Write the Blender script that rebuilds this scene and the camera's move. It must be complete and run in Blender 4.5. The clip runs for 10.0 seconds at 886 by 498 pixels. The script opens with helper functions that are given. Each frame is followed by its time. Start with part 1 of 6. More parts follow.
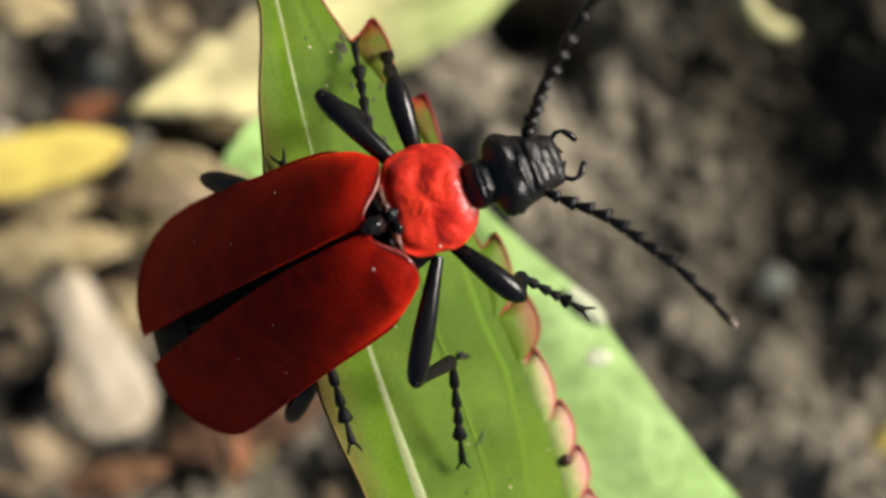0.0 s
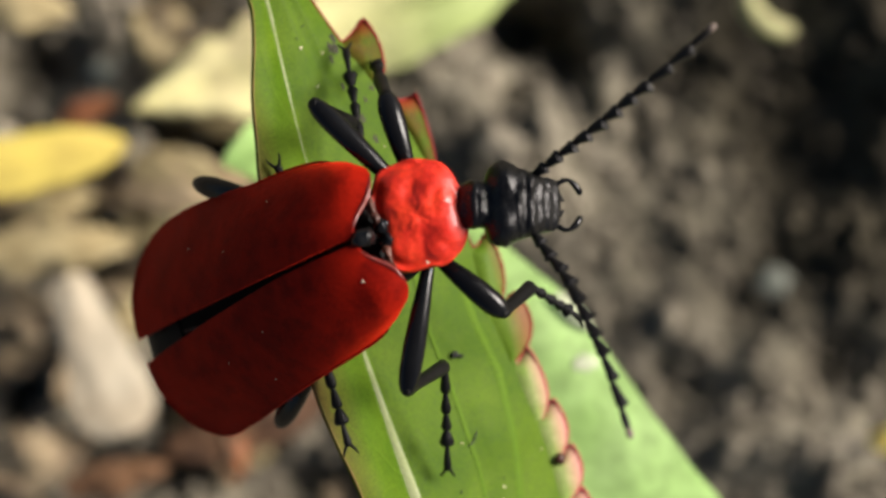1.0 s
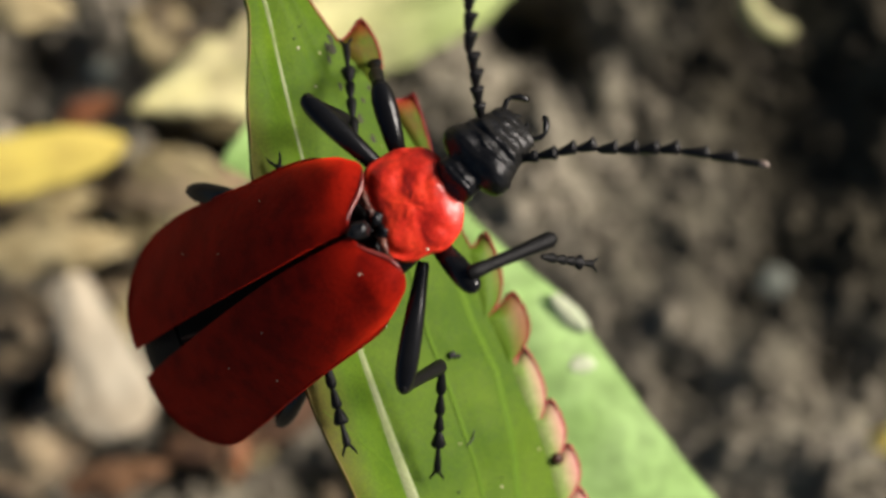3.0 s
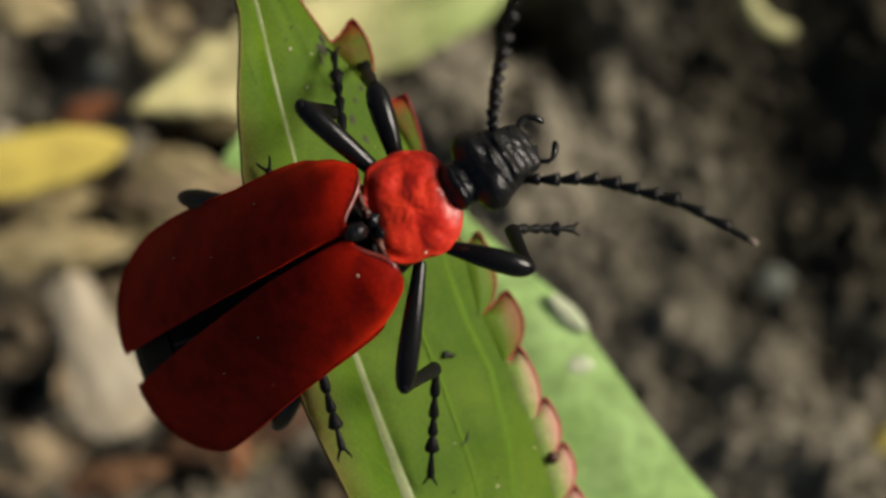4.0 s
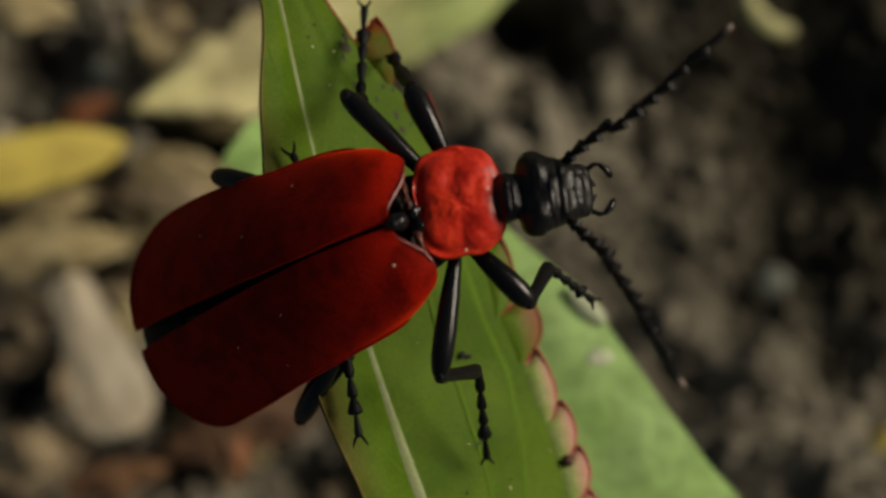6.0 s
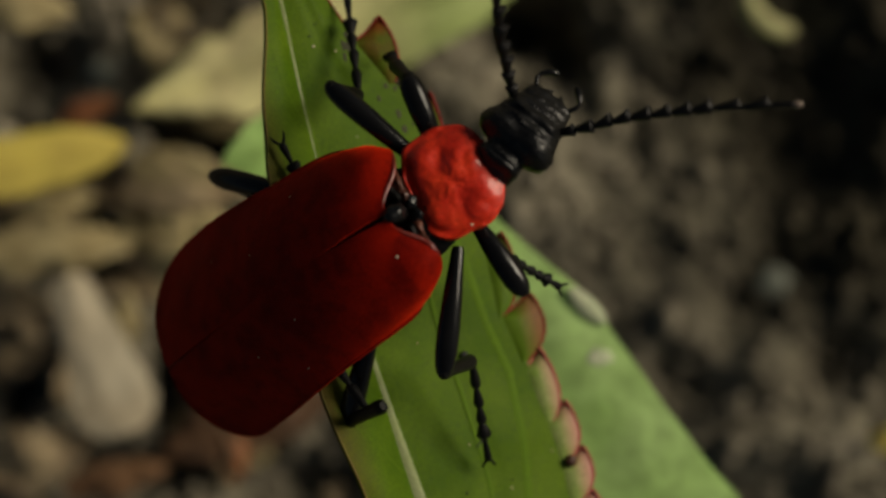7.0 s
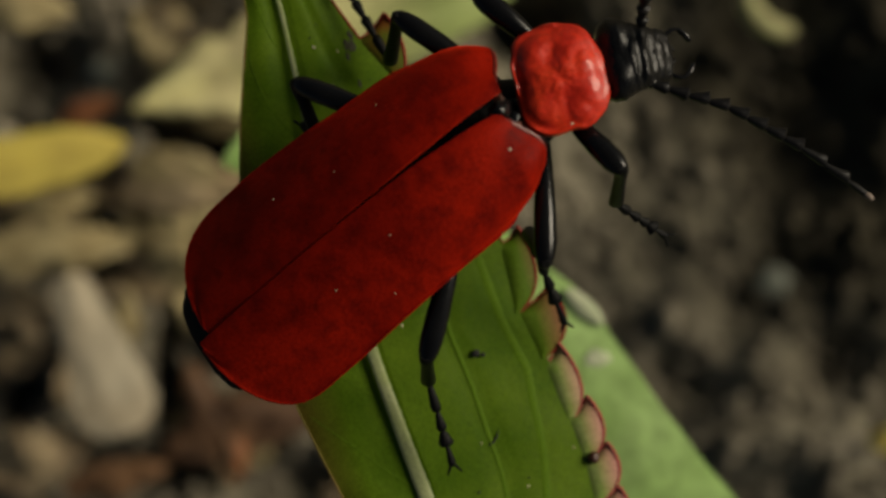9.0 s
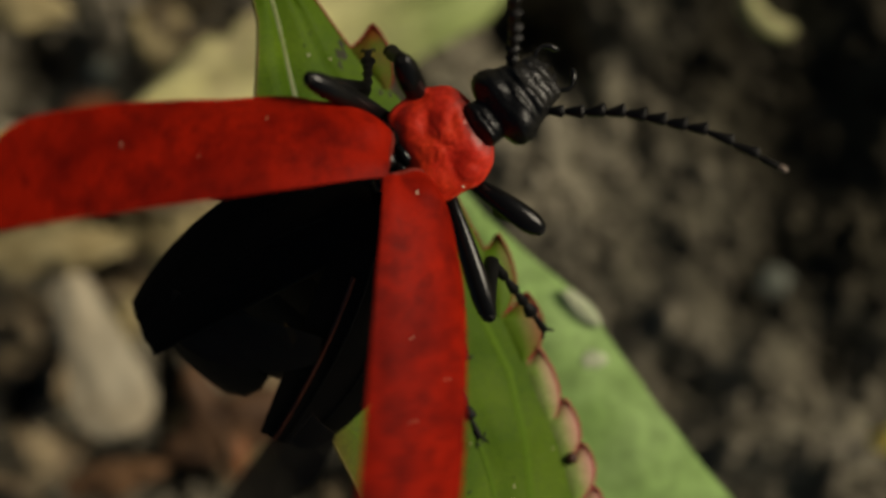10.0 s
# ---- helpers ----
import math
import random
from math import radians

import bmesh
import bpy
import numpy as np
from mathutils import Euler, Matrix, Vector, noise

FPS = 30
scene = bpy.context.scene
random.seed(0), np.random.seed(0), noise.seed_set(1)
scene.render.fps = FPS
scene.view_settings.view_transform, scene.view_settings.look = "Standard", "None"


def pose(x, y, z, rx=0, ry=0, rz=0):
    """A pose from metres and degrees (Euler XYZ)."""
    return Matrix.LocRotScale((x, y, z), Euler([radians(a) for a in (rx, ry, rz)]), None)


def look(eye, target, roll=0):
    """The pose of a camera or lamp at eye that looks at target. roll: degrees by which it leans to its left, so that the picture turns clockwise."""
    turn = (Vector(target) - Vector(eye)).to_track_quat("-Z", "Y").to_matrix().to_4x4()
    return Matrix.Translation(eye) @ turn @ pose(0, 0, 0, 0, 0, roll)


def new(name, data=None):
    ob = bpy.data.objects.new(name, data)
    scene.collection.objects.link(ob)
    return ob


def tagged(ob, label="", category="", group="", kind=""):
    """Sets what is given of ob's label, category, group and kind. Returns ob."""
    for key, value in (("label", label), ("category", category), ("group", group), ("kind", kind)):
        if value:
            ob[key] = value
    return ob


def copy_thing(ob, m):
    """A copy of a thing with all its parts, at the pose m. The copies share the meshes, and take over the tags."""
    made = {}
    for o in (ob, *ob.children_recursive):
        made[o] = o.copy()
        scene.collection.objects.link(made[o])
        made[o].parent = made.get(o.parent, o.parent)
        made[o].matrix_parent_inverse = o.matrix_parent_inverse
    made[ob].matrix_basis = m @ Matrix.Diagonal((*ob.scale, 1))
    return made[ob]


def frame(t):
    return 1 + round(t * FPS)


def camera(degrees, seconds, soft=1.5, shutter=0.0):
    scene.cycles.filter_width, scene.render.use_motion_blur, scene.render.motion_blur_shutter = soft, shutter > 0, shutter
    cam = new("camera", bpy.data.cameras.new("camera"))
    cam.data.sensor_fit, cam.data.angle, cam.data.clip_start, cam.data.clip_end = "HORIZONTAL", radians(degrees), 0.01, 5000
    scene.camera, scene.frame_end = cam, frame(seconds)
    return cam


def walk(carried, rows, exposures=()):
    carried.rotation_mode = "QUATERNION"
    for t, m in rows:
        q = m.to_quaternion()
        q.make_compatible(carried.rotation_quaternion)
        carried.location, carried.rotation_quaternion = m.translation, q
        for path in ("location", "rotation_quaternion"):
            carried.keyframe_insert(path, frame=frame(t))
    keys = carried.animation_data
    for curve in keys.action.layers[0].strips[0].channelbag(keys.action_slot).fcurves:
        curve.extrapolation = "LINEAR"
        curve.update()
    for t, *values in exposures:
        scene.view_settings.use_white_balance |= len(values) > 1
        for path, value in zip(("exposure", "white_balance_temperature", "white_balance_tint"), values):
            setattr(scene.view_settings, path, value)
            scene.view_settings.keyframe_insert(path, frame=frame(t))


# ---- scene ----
U = 0.017e-3          # the drawing unit: 0.017 mm
MM = 1e-3
EYE = 0.11357         # height of the lens over the soil
TOP = 0.045           # height of the beetle's back over the soil

cam = camera(22, 10.0, soft=2.8, shutter=0.1)
walk(cam, [(0, pose(0, 0, EYE)), (10, pose(0, 0, EYE))],
     exposures=[(0, 1.17, 6350, 14), (2.7, 1.1, 6350, 14), (3.8, 0.58, 6550, 11), (4.5, 0.42, 6700, 10), (5, 0.22, 6850, 10), (5.7, -0.06, 7000, 10), (6.8, -0.38, 7250, 7), (7.5, -0.40, 7300, 6), (8.5, -0.34, 7300, 6), (10, -0.28, 7300, 6)])
cam.data.dof.use_dof = True
cam.data.dof.focus_distance = EYE - TOP + 0.0030
cam.data.dof.aperture_fstop = 44
cam.data.dof.aperture_blades = 0

# ---- light: sky and one sun from the upper right ----
world = bpy.data.worlds.new("sky")
scene.world = world
world.use_nodes = True
wn = world.node_tree
sky = wn.nodes.new("ShaderNodeTexSky")
sky.sky_type = "NISHITA"
sky.sun_disc = False
SUN_EL, SUN_AZ = 30, 70          # azimuth from +y towards +x
sky.sun_elevation, sky.sun_rotation = radians(SUN_EL), radians(SUN_AZ)
wn.nodes["Background"].inputs["Strength"].default_value = 0.023
wn.links.new(sky.outputs["Color"], wn.nodes["Background"].inputs["Color"])
sun = new("sun", bpy.data.lights.new("sun", "SUN"))
sun.data.energy, sun.data.angle, sun.data.color = 3.6, radians(28), (1, 0.92, 0.81)
sun.matrix_basis = look((math.sin(radians(SUN_AZ)) * math.cos(radians(SUN_EL)), math.cos(radians(SUN_AZ)) * math.cos(radians(SUN_EL)), math.sin(radians(SUN_EL))), (0, 0, 0))


# ---- materials ----
def material(name, base, second=None, rough=0.5, grain=3.0, spots=0.6, bump=0.0, bump_grain=12.0, spec=0.5,
             sheen=0.0, through_light=0.0, mix=(0.35, 0.65), coat=0.0, rough_var=0.1, tint=None, random_value=0.0, island_value=0.0, coat_rough=0.15, tip=None):
    """A principled surface with two scales of colour variation (grain per millimetre), wear in its gloss and fine relief."""
    m = bpy.data.materials.new(name)
    m.use_nodes = True
    t = m.node_tree
    p = t.nodes["Principled BSDF"]
    co = t.nodes.new("ShaderNodeTexCoord")
    mp = t.nodes.new("ShaderNodeMapping")
    mp.inputs["Scale"].default_value = (1000, 1000, 1000)
    t.links.new(co.outputs["Object"], mp.inputs["Vector"])

    def noise_tex(scale, detail=4.0, rgh=0.6):
        n = t.nodes.new("ShaderNodeTexNoise")
        n.inputs["Scale"].default_value, n.inputs["Detail"].default_value, n.inputs["Roughness"].default_value = scale, detail, rgh
        t.links.new(mp.outputs["Vector"], n.inputs["Vector"])
        return n

    def ramp(src, a, b):
        r = t.nodes.new("ShaderNodeMapRange")
        r.inputs["From Min"].default_value, r.inputs["From Max"].default_value = a, b
        t.links.new(src, r.inputs["Value"])
        return r.outputs["Result"]

    def blend(fac, a, b, mode="MIX"):
        x = t.nodes.new("ShaderNodeMix")
        x.data_type, x.blend_type = "RGBA", mode
        for socket, v in ((x.inputs["Factor"], fac), (x.inputs["A"], a), (x.inputs["B"], b)):
            if hasattr(v, "links"):
                t.links.new(v, socket)
            elif isinstance(v, float):
                socket.default_value = v
            else:
                socket.default_value = (*v, 1)
        return x.outputs["Result"]

    second = second or [c * 0.55 for c in base]
    large = noise_tex(spots)
    fine = noise_tex(grain * 4, 3.0)
    colour = blend(ramp(large.outputs["Fac"], *mix), base, second)
    if tint:
        third = noise_tex(spots * 2.7, 5.0)
        colour = blend(ramp(third.outputs["Fac"], 0.45, 0.78), colour, tint)
    if tip:
        axes = t.nodes.new("ShaderNodeSeparateXYZ")
        t.links.new(mp.outputs["Vector"], axes.inputs["Vector"])
        colour = blend(ramp(axes.outputs[tip[0]], tip[1], tip[2]), colour, tip[3])
    dark = blend(ramp(fine.outputs["Fac"], 0.3, 0.75), (0.72, 0.72, 0.72), (1.18, 1.18, 1.18))
    colour = blend(1.0, colour, dark, "MULTIPLY")
    if random_value or island_value:
        info = t.nodes.new("ShaderNodeNewGeometry" if island_value else "ShaderNodeObjectInfo")
        hsv = t.nodes.new("ShaderNodeHueSaturation")
        random_value = random_value or island_value
        t.links.new(ramp(info.outputs["Random Per Island" if island_value else "Random"], 0, 1), hsv.inputs["Value"])
        r = hsv.inputs["Value"].links[0].from_node
        r.inputs["From Min"].default_value, r.inputs["From Max"].default_value = 0, 1
        r.inputs["To Min"].default_value, r.inputs["To Max"].default_value = 1 - random_value, 1 + random_value
        t.links.new(colour, hsv.inputs["Color"])
        colour = hsv.outputs["Color"]
    t.links.new(colour, p.inputs["Base Color"])
    r = ramp(fine.outputs["Fac"], 0.3, 0.7)
    r.node.inputs["To Min"].default_value, r.node.inputs["To Max"].default_value = max(0.02, rough - rough_var), min(1, rough + rough_var)
    t.links.new(r, p.inputs["Roughness"])
    p.inputs["Specular IOR Level"].default_value = spec
    p.inputs["Coat Weight"].default_value = coat
    p.inputs["Coat Roughness"].default_value = coat_rough
    if sheen:
        p.inputs["Sheen Weight"].default_value, p.inputs["Sheen Roughness"].default_value = sheen, 0.42
        p.inputs["Sheen Tint"].default_value = (*[min(1, c * 4.0) for c in base], 1)
    if bump:
        b = t.nodes.new("ShaderNodeBump")
        b.inputs["Strength"].default_value, b.inputs["Distance"].default_value = 1.0, bump * MM
        bn = noise_tex(bump_grain, 4.0)
        t.links.new(bn.outputs["Fac"], b.inputs["Height"])
        t.links.new(b.outputs["Normal"], p.inputs["Normal"])
    if through_light:
        tr = t.nodes.new("ShaderNodeBsdfTranslucent")
        t.links.new(colour, tr.inputs["Color"])
        ms = t.nodes.new("ShaderNodeMixShader")
        ms.inputs["Fac"].default_value = through_light
        t.links.new(p.outputs["BSDF"], ms.inputs[1])
        t.links.new(tr.outputs["BSDF"], ms.inputs[2])
        t.links.new(ms.outputs["Shader"], t.nodes["Material Output"].inputs["Surface"])
    return m


RED_WING = material("velvet_red", (0.345, 0.0105, 0.003), (0.18, 0.005, 0.002), rough=0.55, grain=3, spots=0.5, bump=0.020, bump_grain=7, spec=0.05, sheen=0.9, tint=(0.085, 0.003, 0.002))
RED_RIM = material("glossy_red_rim", (0.24, 0.022, 0.012), (0.12, 0.012, 0.008), rough=0.3, grain=4, bump=0.01, spec=0.5, coat=0.3)
RED_SHIELD = material("orange_red", (0.76, 0.043, 0.010), (0.62, 0.020, 0.007), rough=0.5, grain=1.6, spots=0.8, bump=0.018, bump_grain=4.5, spec=0.3, coat=0.40, coat_rough=0.22, tint=(0.56, 0.020, 0.008))
BLACK = material("black_cuticle", (0.0035, 0.0035, 0.004), (0.007, 0.007, 0.007), rough=0.22, grain=5, bump=0.005, bump_grain=9, spec=0.30, rough_var=0.06)
BLACK_HEAD = material("black_wrinkled", (0.004, 0.004, 0.0045), (0.008, 0.008, 0.008), rough=0.30, grain=4, bump=0.022, bump_grain=9, spec=0.32, rough_var=0.08)
BLACK_FEELER = material("black_feeler", (0.004, 0.004, 0.004), (0.008, 0.007, 0.007), rough=0.5, grain=8, bump=0.01, bump_grain=20, spec=0.3)
BLACK_DULL = material("black_downy", (0.004, 0.004, 0.004), (0.006, 0.006, 0.006), rough=0.48, grain=8, bump=0.02, bump_grain=20, spec=0.16)
HORN = material("brown_horn", (0.12, 0.035, 0.018), (0.045, 0.015, 0.010), rough=0.38, grain=6, bump=0.01, spec=0.4)
TIP = material("pale_horn", (0.30, 0.24, 0.20), (0.2, 0.15, 0.12), rough=0.5, grain=8)
SMOKE = material("smoky_membrane", (0.006, 0.006, 0.005), (0.010, 0.008, 0.007), rough=0.55, grain=5, bump=0.01, spec=0.07)
SMOKE_TIP = material("smoky_clear_membrane", (0.014, 0.012, 0.010), (0.022, 0.017, 0.014), rough=0.5, grain=5, bump=0.01, spec=0.2)
SMOKE_TIP.node_tree.nodes["Principled BSDF"].inputs["Alpha"].default_value = 0.72
LEAF = material("leaf_green", (0.106, 0.208, 0.0085), (0.165, 0.280, 0.016), rough=0.55, grain=3, spots=0.30, mix=(0.40, 0.62), bump=0.03, bump_grain=2.2, through_light=0.48, spec=0.12)
LEAF_EDGED = material("leaf_green_brown_edge", (0.106, 0.208, 0.0085), (0.165, 0.280, 0.016), rough=0.55, grain=3, spots=0.30, mix=(0.40, 0.62), bump=0.03, bump_grain=2.2, through_light=0.48, spec=0.12, tip=("X", -1.3, -2.9, (0.16, 0.105, 0.020)))
LEAF_RIB = material("leaf_rib", (0.44, 0.48, 0.26), (0.32, 0.39, 0.14), rough=0.6, grain=3, through_light=0.2, spec=0.25)
LEAF_SIDE = material("leaf_side_vein", (0.148, 0.275, 0.015), (0.13, 0.25, 0.012), rough=0.6, grain=3, through_light=0.4, spec=0.12)
THORN = material("leaf_tooth_red", (0.085, 0.15, 0.010), (0.13, 0.09, 0.015), rough=0.6, spec=0.08, grain=3, spots=0.9, through_light=0.3, tip=("Y", 1.3, 2.1, (0.38, 0.022, 0.022)))
LEAF_RED = material("leaf_margin_red", (0.36, 0.04, 0.035), (0.27, 0.025, 0.022), spec=0.08, rough=0.55, grain=4, through_light=0.15)
LEAF_BROWN = material("leaf_margin_brown", (0.17, 0.17, 0.035), (0.22, 0.12, 0.05), spec=0.08, rough=0.5, grain=4)
LOBE_RIM = material("leaf_lobe_rim", (0.58, 0.13, 0.12), (0.50, 0.09, 0.08), spec=0.12, rough=0.5, grain=4, through_light=0.15)
TOOTH = material("leaf_tooth", (0.24, 0.36, 0.07), (0.36, 0.44, 0.15), spec=0.15, rough=0.5, grain=3, spots=1.1, through_light=0.3, mix=(0.4, 0.6), tip=("X", 0.55, 1.3, (0.70, 0.33, 0.28)))
TOOTH_GREEN = material("leaf_tooth_green", (0.115, 0.215, 0.012), (0.165, 0.27, 0.03), spec=0.12, rough=0.5, grain=3, spots=0.8, through_light=0.4, tip=("X", 0.75, 1.5, (0.34, 0.16, 0.07)))
LEAF_PALE = material("leaf_pale_spot", (0.72, 0.84, 0.50), (0.78, 0.82, 0.58), rough=0.6, grain=1.0, through_light=0.2)
WITHERED = material("withered_edge", (0.62, 0.65, 0.44), (0.52, 0.60, 0.36), rough=0.7, grain=1.2, spots=0.4, bump=0.05)
LEAF_STAIN = material("leaf_mould", (0.045, 0.050, 0.012), (0.02, 0.018, 0.008), rough=0.8, grain=5)
SPECK_BLACK = material("grit_black", (0.01, 0.01, 0.01), rough=0.7)
SPECK_PALE = material("pollen", (0.75, 0.62, 0.30), (0.7, 0.66, 0.5), rough=0.7)
LEAF_LIGHT = material("leaf_light_green", (0.43, 0.68, 0.20), (0.50, 0.73, 0.27), rough=0.4, grain=0.3, spots=0.22, bump=0.04, bump_grain=0.6, through_light=0.2)
LEAF_YELLOW = material("leaf_yellow_green", (0.88, 0.82, 0.40), (0.66, 0.55, 0.30), rough=0.5, grain=0.4, spots=0.30, mix=(0.40, 0.62), bump=0.1, bump_grain=0.9, through_light=0.15, tip=("X", -6.0, 0.0, (0.48, 0.58, 0.20)))
YELLOW = material("leaf_yellow", (0.78, 0.63, 0.13), (0.54, 0.41, 0.10), rough=0.5, grain=1.2, spots=0.3, bump=0.08, bump_grain=1.0)
PALE = material("dead_leaf_cream", (0.58, 0.51, 0.37), (0.45, 0.37, 0.25), rough=0.7, grain=1.5, spots=0.35, bump=0.1, bump_grain=1.2)
LITTER = material("dead_leaf_brown", (0.36, 0.27, 0.15), (0.17, 0.115, 0.065), rough=0.75, grain=1.5, spots=0.5, bump=0.1, bump_grain=1.6, tint=(0.46, 0.37, 0.23), random_value=0.45)
TAN = material("dead_leaf_tan", (0.47, 0.385, 0.20), (0.31, 0.24, 0.11), rough=0.75, grain=1.5, spots=0.5, bump=0.1, bump_grain=1.6, random_value=0.4)
BARK = material("dead_leaf_rusty", (0.21, 0.105, 0.045), (0.10, 0.05, 0.025), rough=0.7, grain=1.5, spots=0.4, bump=0.1, bump_grain=1.6)
RUST = material("dead_leaf_orange", (0.42, 0.17, 0.06), (0.28, 0.10, 0.04), rough=0.7, grain=1.5, spots=0.5, bump=0.1, bump_grain=1.6)
SOIL = material("soil", (0.218, 0.196, 0.140), (0.120, 0.106, 0.076), rough=0.9, grain=0.9, spots=0.22, bump=0.13, bump_grain=1.6, spec=0.2, tint=(0.20, 0.18, 0.14), mix=(0.42, 0.62))
CRUMB = material("soil_crumb", (0.235, 0.208, 0.154), (0.12, 0.104, 0.078), island_value=0.5, rough=0.9, grain=1.0, spots=0.3, bump=0.15, bump_grain=2.5, spec=0.2)
STONE = material("stone_grey", (0.23, 0.25, 0.20), (0.16, 0.17, 0.14), rough=0.8, grain=1.0, bump=0.1, bump_grain=2, random_value=0.35)
SEED = material("curled_bract", (0.46, 0.45, 0.20), (0.36, 0.34, 0.15), rough=0.6, grain=1.2)
STEM = material("stem_green", (0.20, 0.25, 0.06), (0.26, 0.14, 0.06), rough=0.5, grain=1.0)


# ---- mesh helpers ----
def finish(ob, mat, smooth=True):
    ob.data.materials.append(mat)
    if smooth:
        ob.data.polygons.foreach_set("use_smooth", [True] * len(ob.data.polygons))
    return ob


def solid(name, bm, mat, parent=None, label="", smooth=True):
    """One mesh object out of a bmesh, under a thing if one is given."""
    me = bpy.data.meshes.new(name)
    bmesh.ops.recalc_face_normals(bm, faces=bm.faces)
    bm.to_mesh(me)
    bm.free()
    ob = finish(new(name, me), mat, smooth)
    me.set_sharp_from_angle(angle=radians(50))
    ob.parent = parent
    if label:
        tagged(ob, label)
    return ob


def loft(bm, rings):
    """A skin through rings of points, closed at both ends."""
    rows = [[bm.verts.new(p) for p in ring] for ring in rings]
    for a, b in zip(rows, rows[1:]):
        for i in range(len(a)):
            bm.faces.new((a[i - 1], a[i], b[i], b[i - 1]))
    bm.faces.new(rows[0][::-1])
    bm.faces.new(rows[-1])


def tube(bm, stations, n=14, squash=1.0):
    """A rod along +x: stations of (x, radius) or (x, half width, half height, y, z), in drawing units."""
    rings = []
    for s in stations:
        x, ry = s[0], s[1]
        rz = s[2] if len(s) > 2 else ry * squash
        y0, z0 = (s[3], s[4]) if len(s) > 4 else (0, 0)
        rings.append([Vector((x, y0 + ry * math.cos(a), z0 + rz * math.sin(a))) * U for a in (2 * math.pi * k / n for k in range(n))])
    loft(bm, rings)


def wire(bm, points, radii, n=8, flat=1.0):
    """A rod along points (drawing units), with a radius at each."""
    pts = [Vector(p) for p in points]
    rings = []
    for i, p in enumerate(pts):
        d = (pts[min(i + 1, len(pts) - 1)] - pts[max(i - 1, 0)]).normalized()
        side = d.cross(Vector((0, 0, 1)))
        side = side.normalized() if side.length > 1e-4 else Vector((0, 1, 0))
        up = side.cross(d)
        rings.append([(p + radii[i] * (side * math.cos(a) + up * flat * math.sin(a))) * U for a in (2 * math.pi * k / n for k in range(n))])
    loft(bm, rings)


def sheet(bm, rows_top, thick):
    """A plate with thickness under a grid of points (metres)."""
    nu, nv = len(rows_top), len(rows_top[0])
    top = [[bm.verts.new(p) for p in row] for row in rows_top]
    low = [[bm.verts.new(p - Vector((0, 0, thick))) for p in row] for row in rows_top]
    for i in range(nu - 1):
        for j in range(nv - 1):
            bm.faces.new((top[i][j], top[i + 1][j], top[i + 1][j + 1], top[i][j + 1]))
            bm.faces.new((low[i][j], low[i][j + 1], low[i + 1][j + 1], low[i + 1][j]))
    for i in range(nu - 1):
        for j in (0, nv - 1):
            bm.faces.new((top[i][j], top[i + 1][j], low[i + 1][j], low[i][j]))
    for j in range(nv - 1):
        for i in (0, nu - 1):
            bm.faces.new((top[i][j], top[i][j + 1], low[i][j + 1], low[i][j]))


def blob(bm, centre, radii, rough=0.0, seed=0.0, subdiv=3):
    """An uneven rounded lump (drawing units)."""
    made = bmesh.ops.create_icosphere(bm, subdivisions=subdiv, radius=1.0)["verts"]
    c, r = Vector(centre), Vector(radii)
    for v in made:
        k = 1 + rough * noise.noise(v.co * 1.7 + Vector((seed, seed * 0.7, 0)))
        v.co = Vector((c.x + v.co.x * r.x * k, c.y + v.co.y * r.y * k, c.z + v.co.z * r.z * k)) * U


def at(px, py, height):
    """The place over a point of the picture plane at a height over the soil (metres)."""
    k = (EYE - height) * math.tan(radians(11)) / 784
    return Vector(((px - 784) * k, (441 - py) * k, height))


# ---- the soil ----
DIPS = [(925, 45, 90, 65, 8), (905, 172, 50, 42, 4), (1010, 120, 40, 60, 3), (1430, 200, 130, 150, 2.6), (1480, 640, 60, 60, 1.6), (1215, 690, 60, 45, 1.2), (1340, 250, 70, 110, 1.2), (1330, 530, 60, 45, 0.8), (290, 240, 40, 30, 5), (385, 258, 42, 28, 5),
        (50, 120, 80, 60, 3), (290, 640, 30, 130, 4), (30, 700, 40, 60, 3.5), (250, 840, 130, 40, 3.5), (230, 500, 140, 25, 3), (560, 860, 70, 40, 3)]
HUMPS = [(955, 205, 45, 40, 2.4), (1065, 170, 40, 45, 2.2), (880, 250, 100, 110, 1.6), (1060, 440, 150, 130, 1.6), (1480, 800, 90, 60, 2), (1330, 790, 110, 60, 1.5), (1180, 570, 70, 60, 1.2)]


def soil_height(x, y):
    px, py = x / (EYE * math.tan(radians(11)) / 784) + 784, 441 - y / (EYE * math.tan(radians(11)) / 784)
    near = math.exp(-((x * x + y * y) / 0.05 ** 2))
    h = 0.0
    if near > 0.01:
        for sign, spots in ((-1, DIPS), (1, HUMPS)):
            for cx, cy, rx, ry, d in spots:
                q = ((px - cx) / rx) ** 2 + ((py - cy) / ry) ** 2
                if q < 9:
                    h += sign * d * math.exp(-q) * 1e-3
        bank = max(0.0, px - 1210 - 0.12 * (py - 441))
        bank *= max(0.0, min(1.0, (560 - py) / 260))
        h += 1e-3 * min(11, 0.0085 * bank * min(1, bank / 120)) * near
        p = Vector((x, y, 0)) * 1000
        h += near * 1e-3 * (1.5 * noise.noise(p * 0.16) + 0.75 * noise.noise(p * 0.45 + Vector((7, 3, 0))) + 0.3 * noise.noise(p * 1.3))
    else:
        h += 0.02 * noise.noise(Vector((x, y, 0)) * 2.0) * min(1, (x * x + y * y) ** 0.5)
    return h


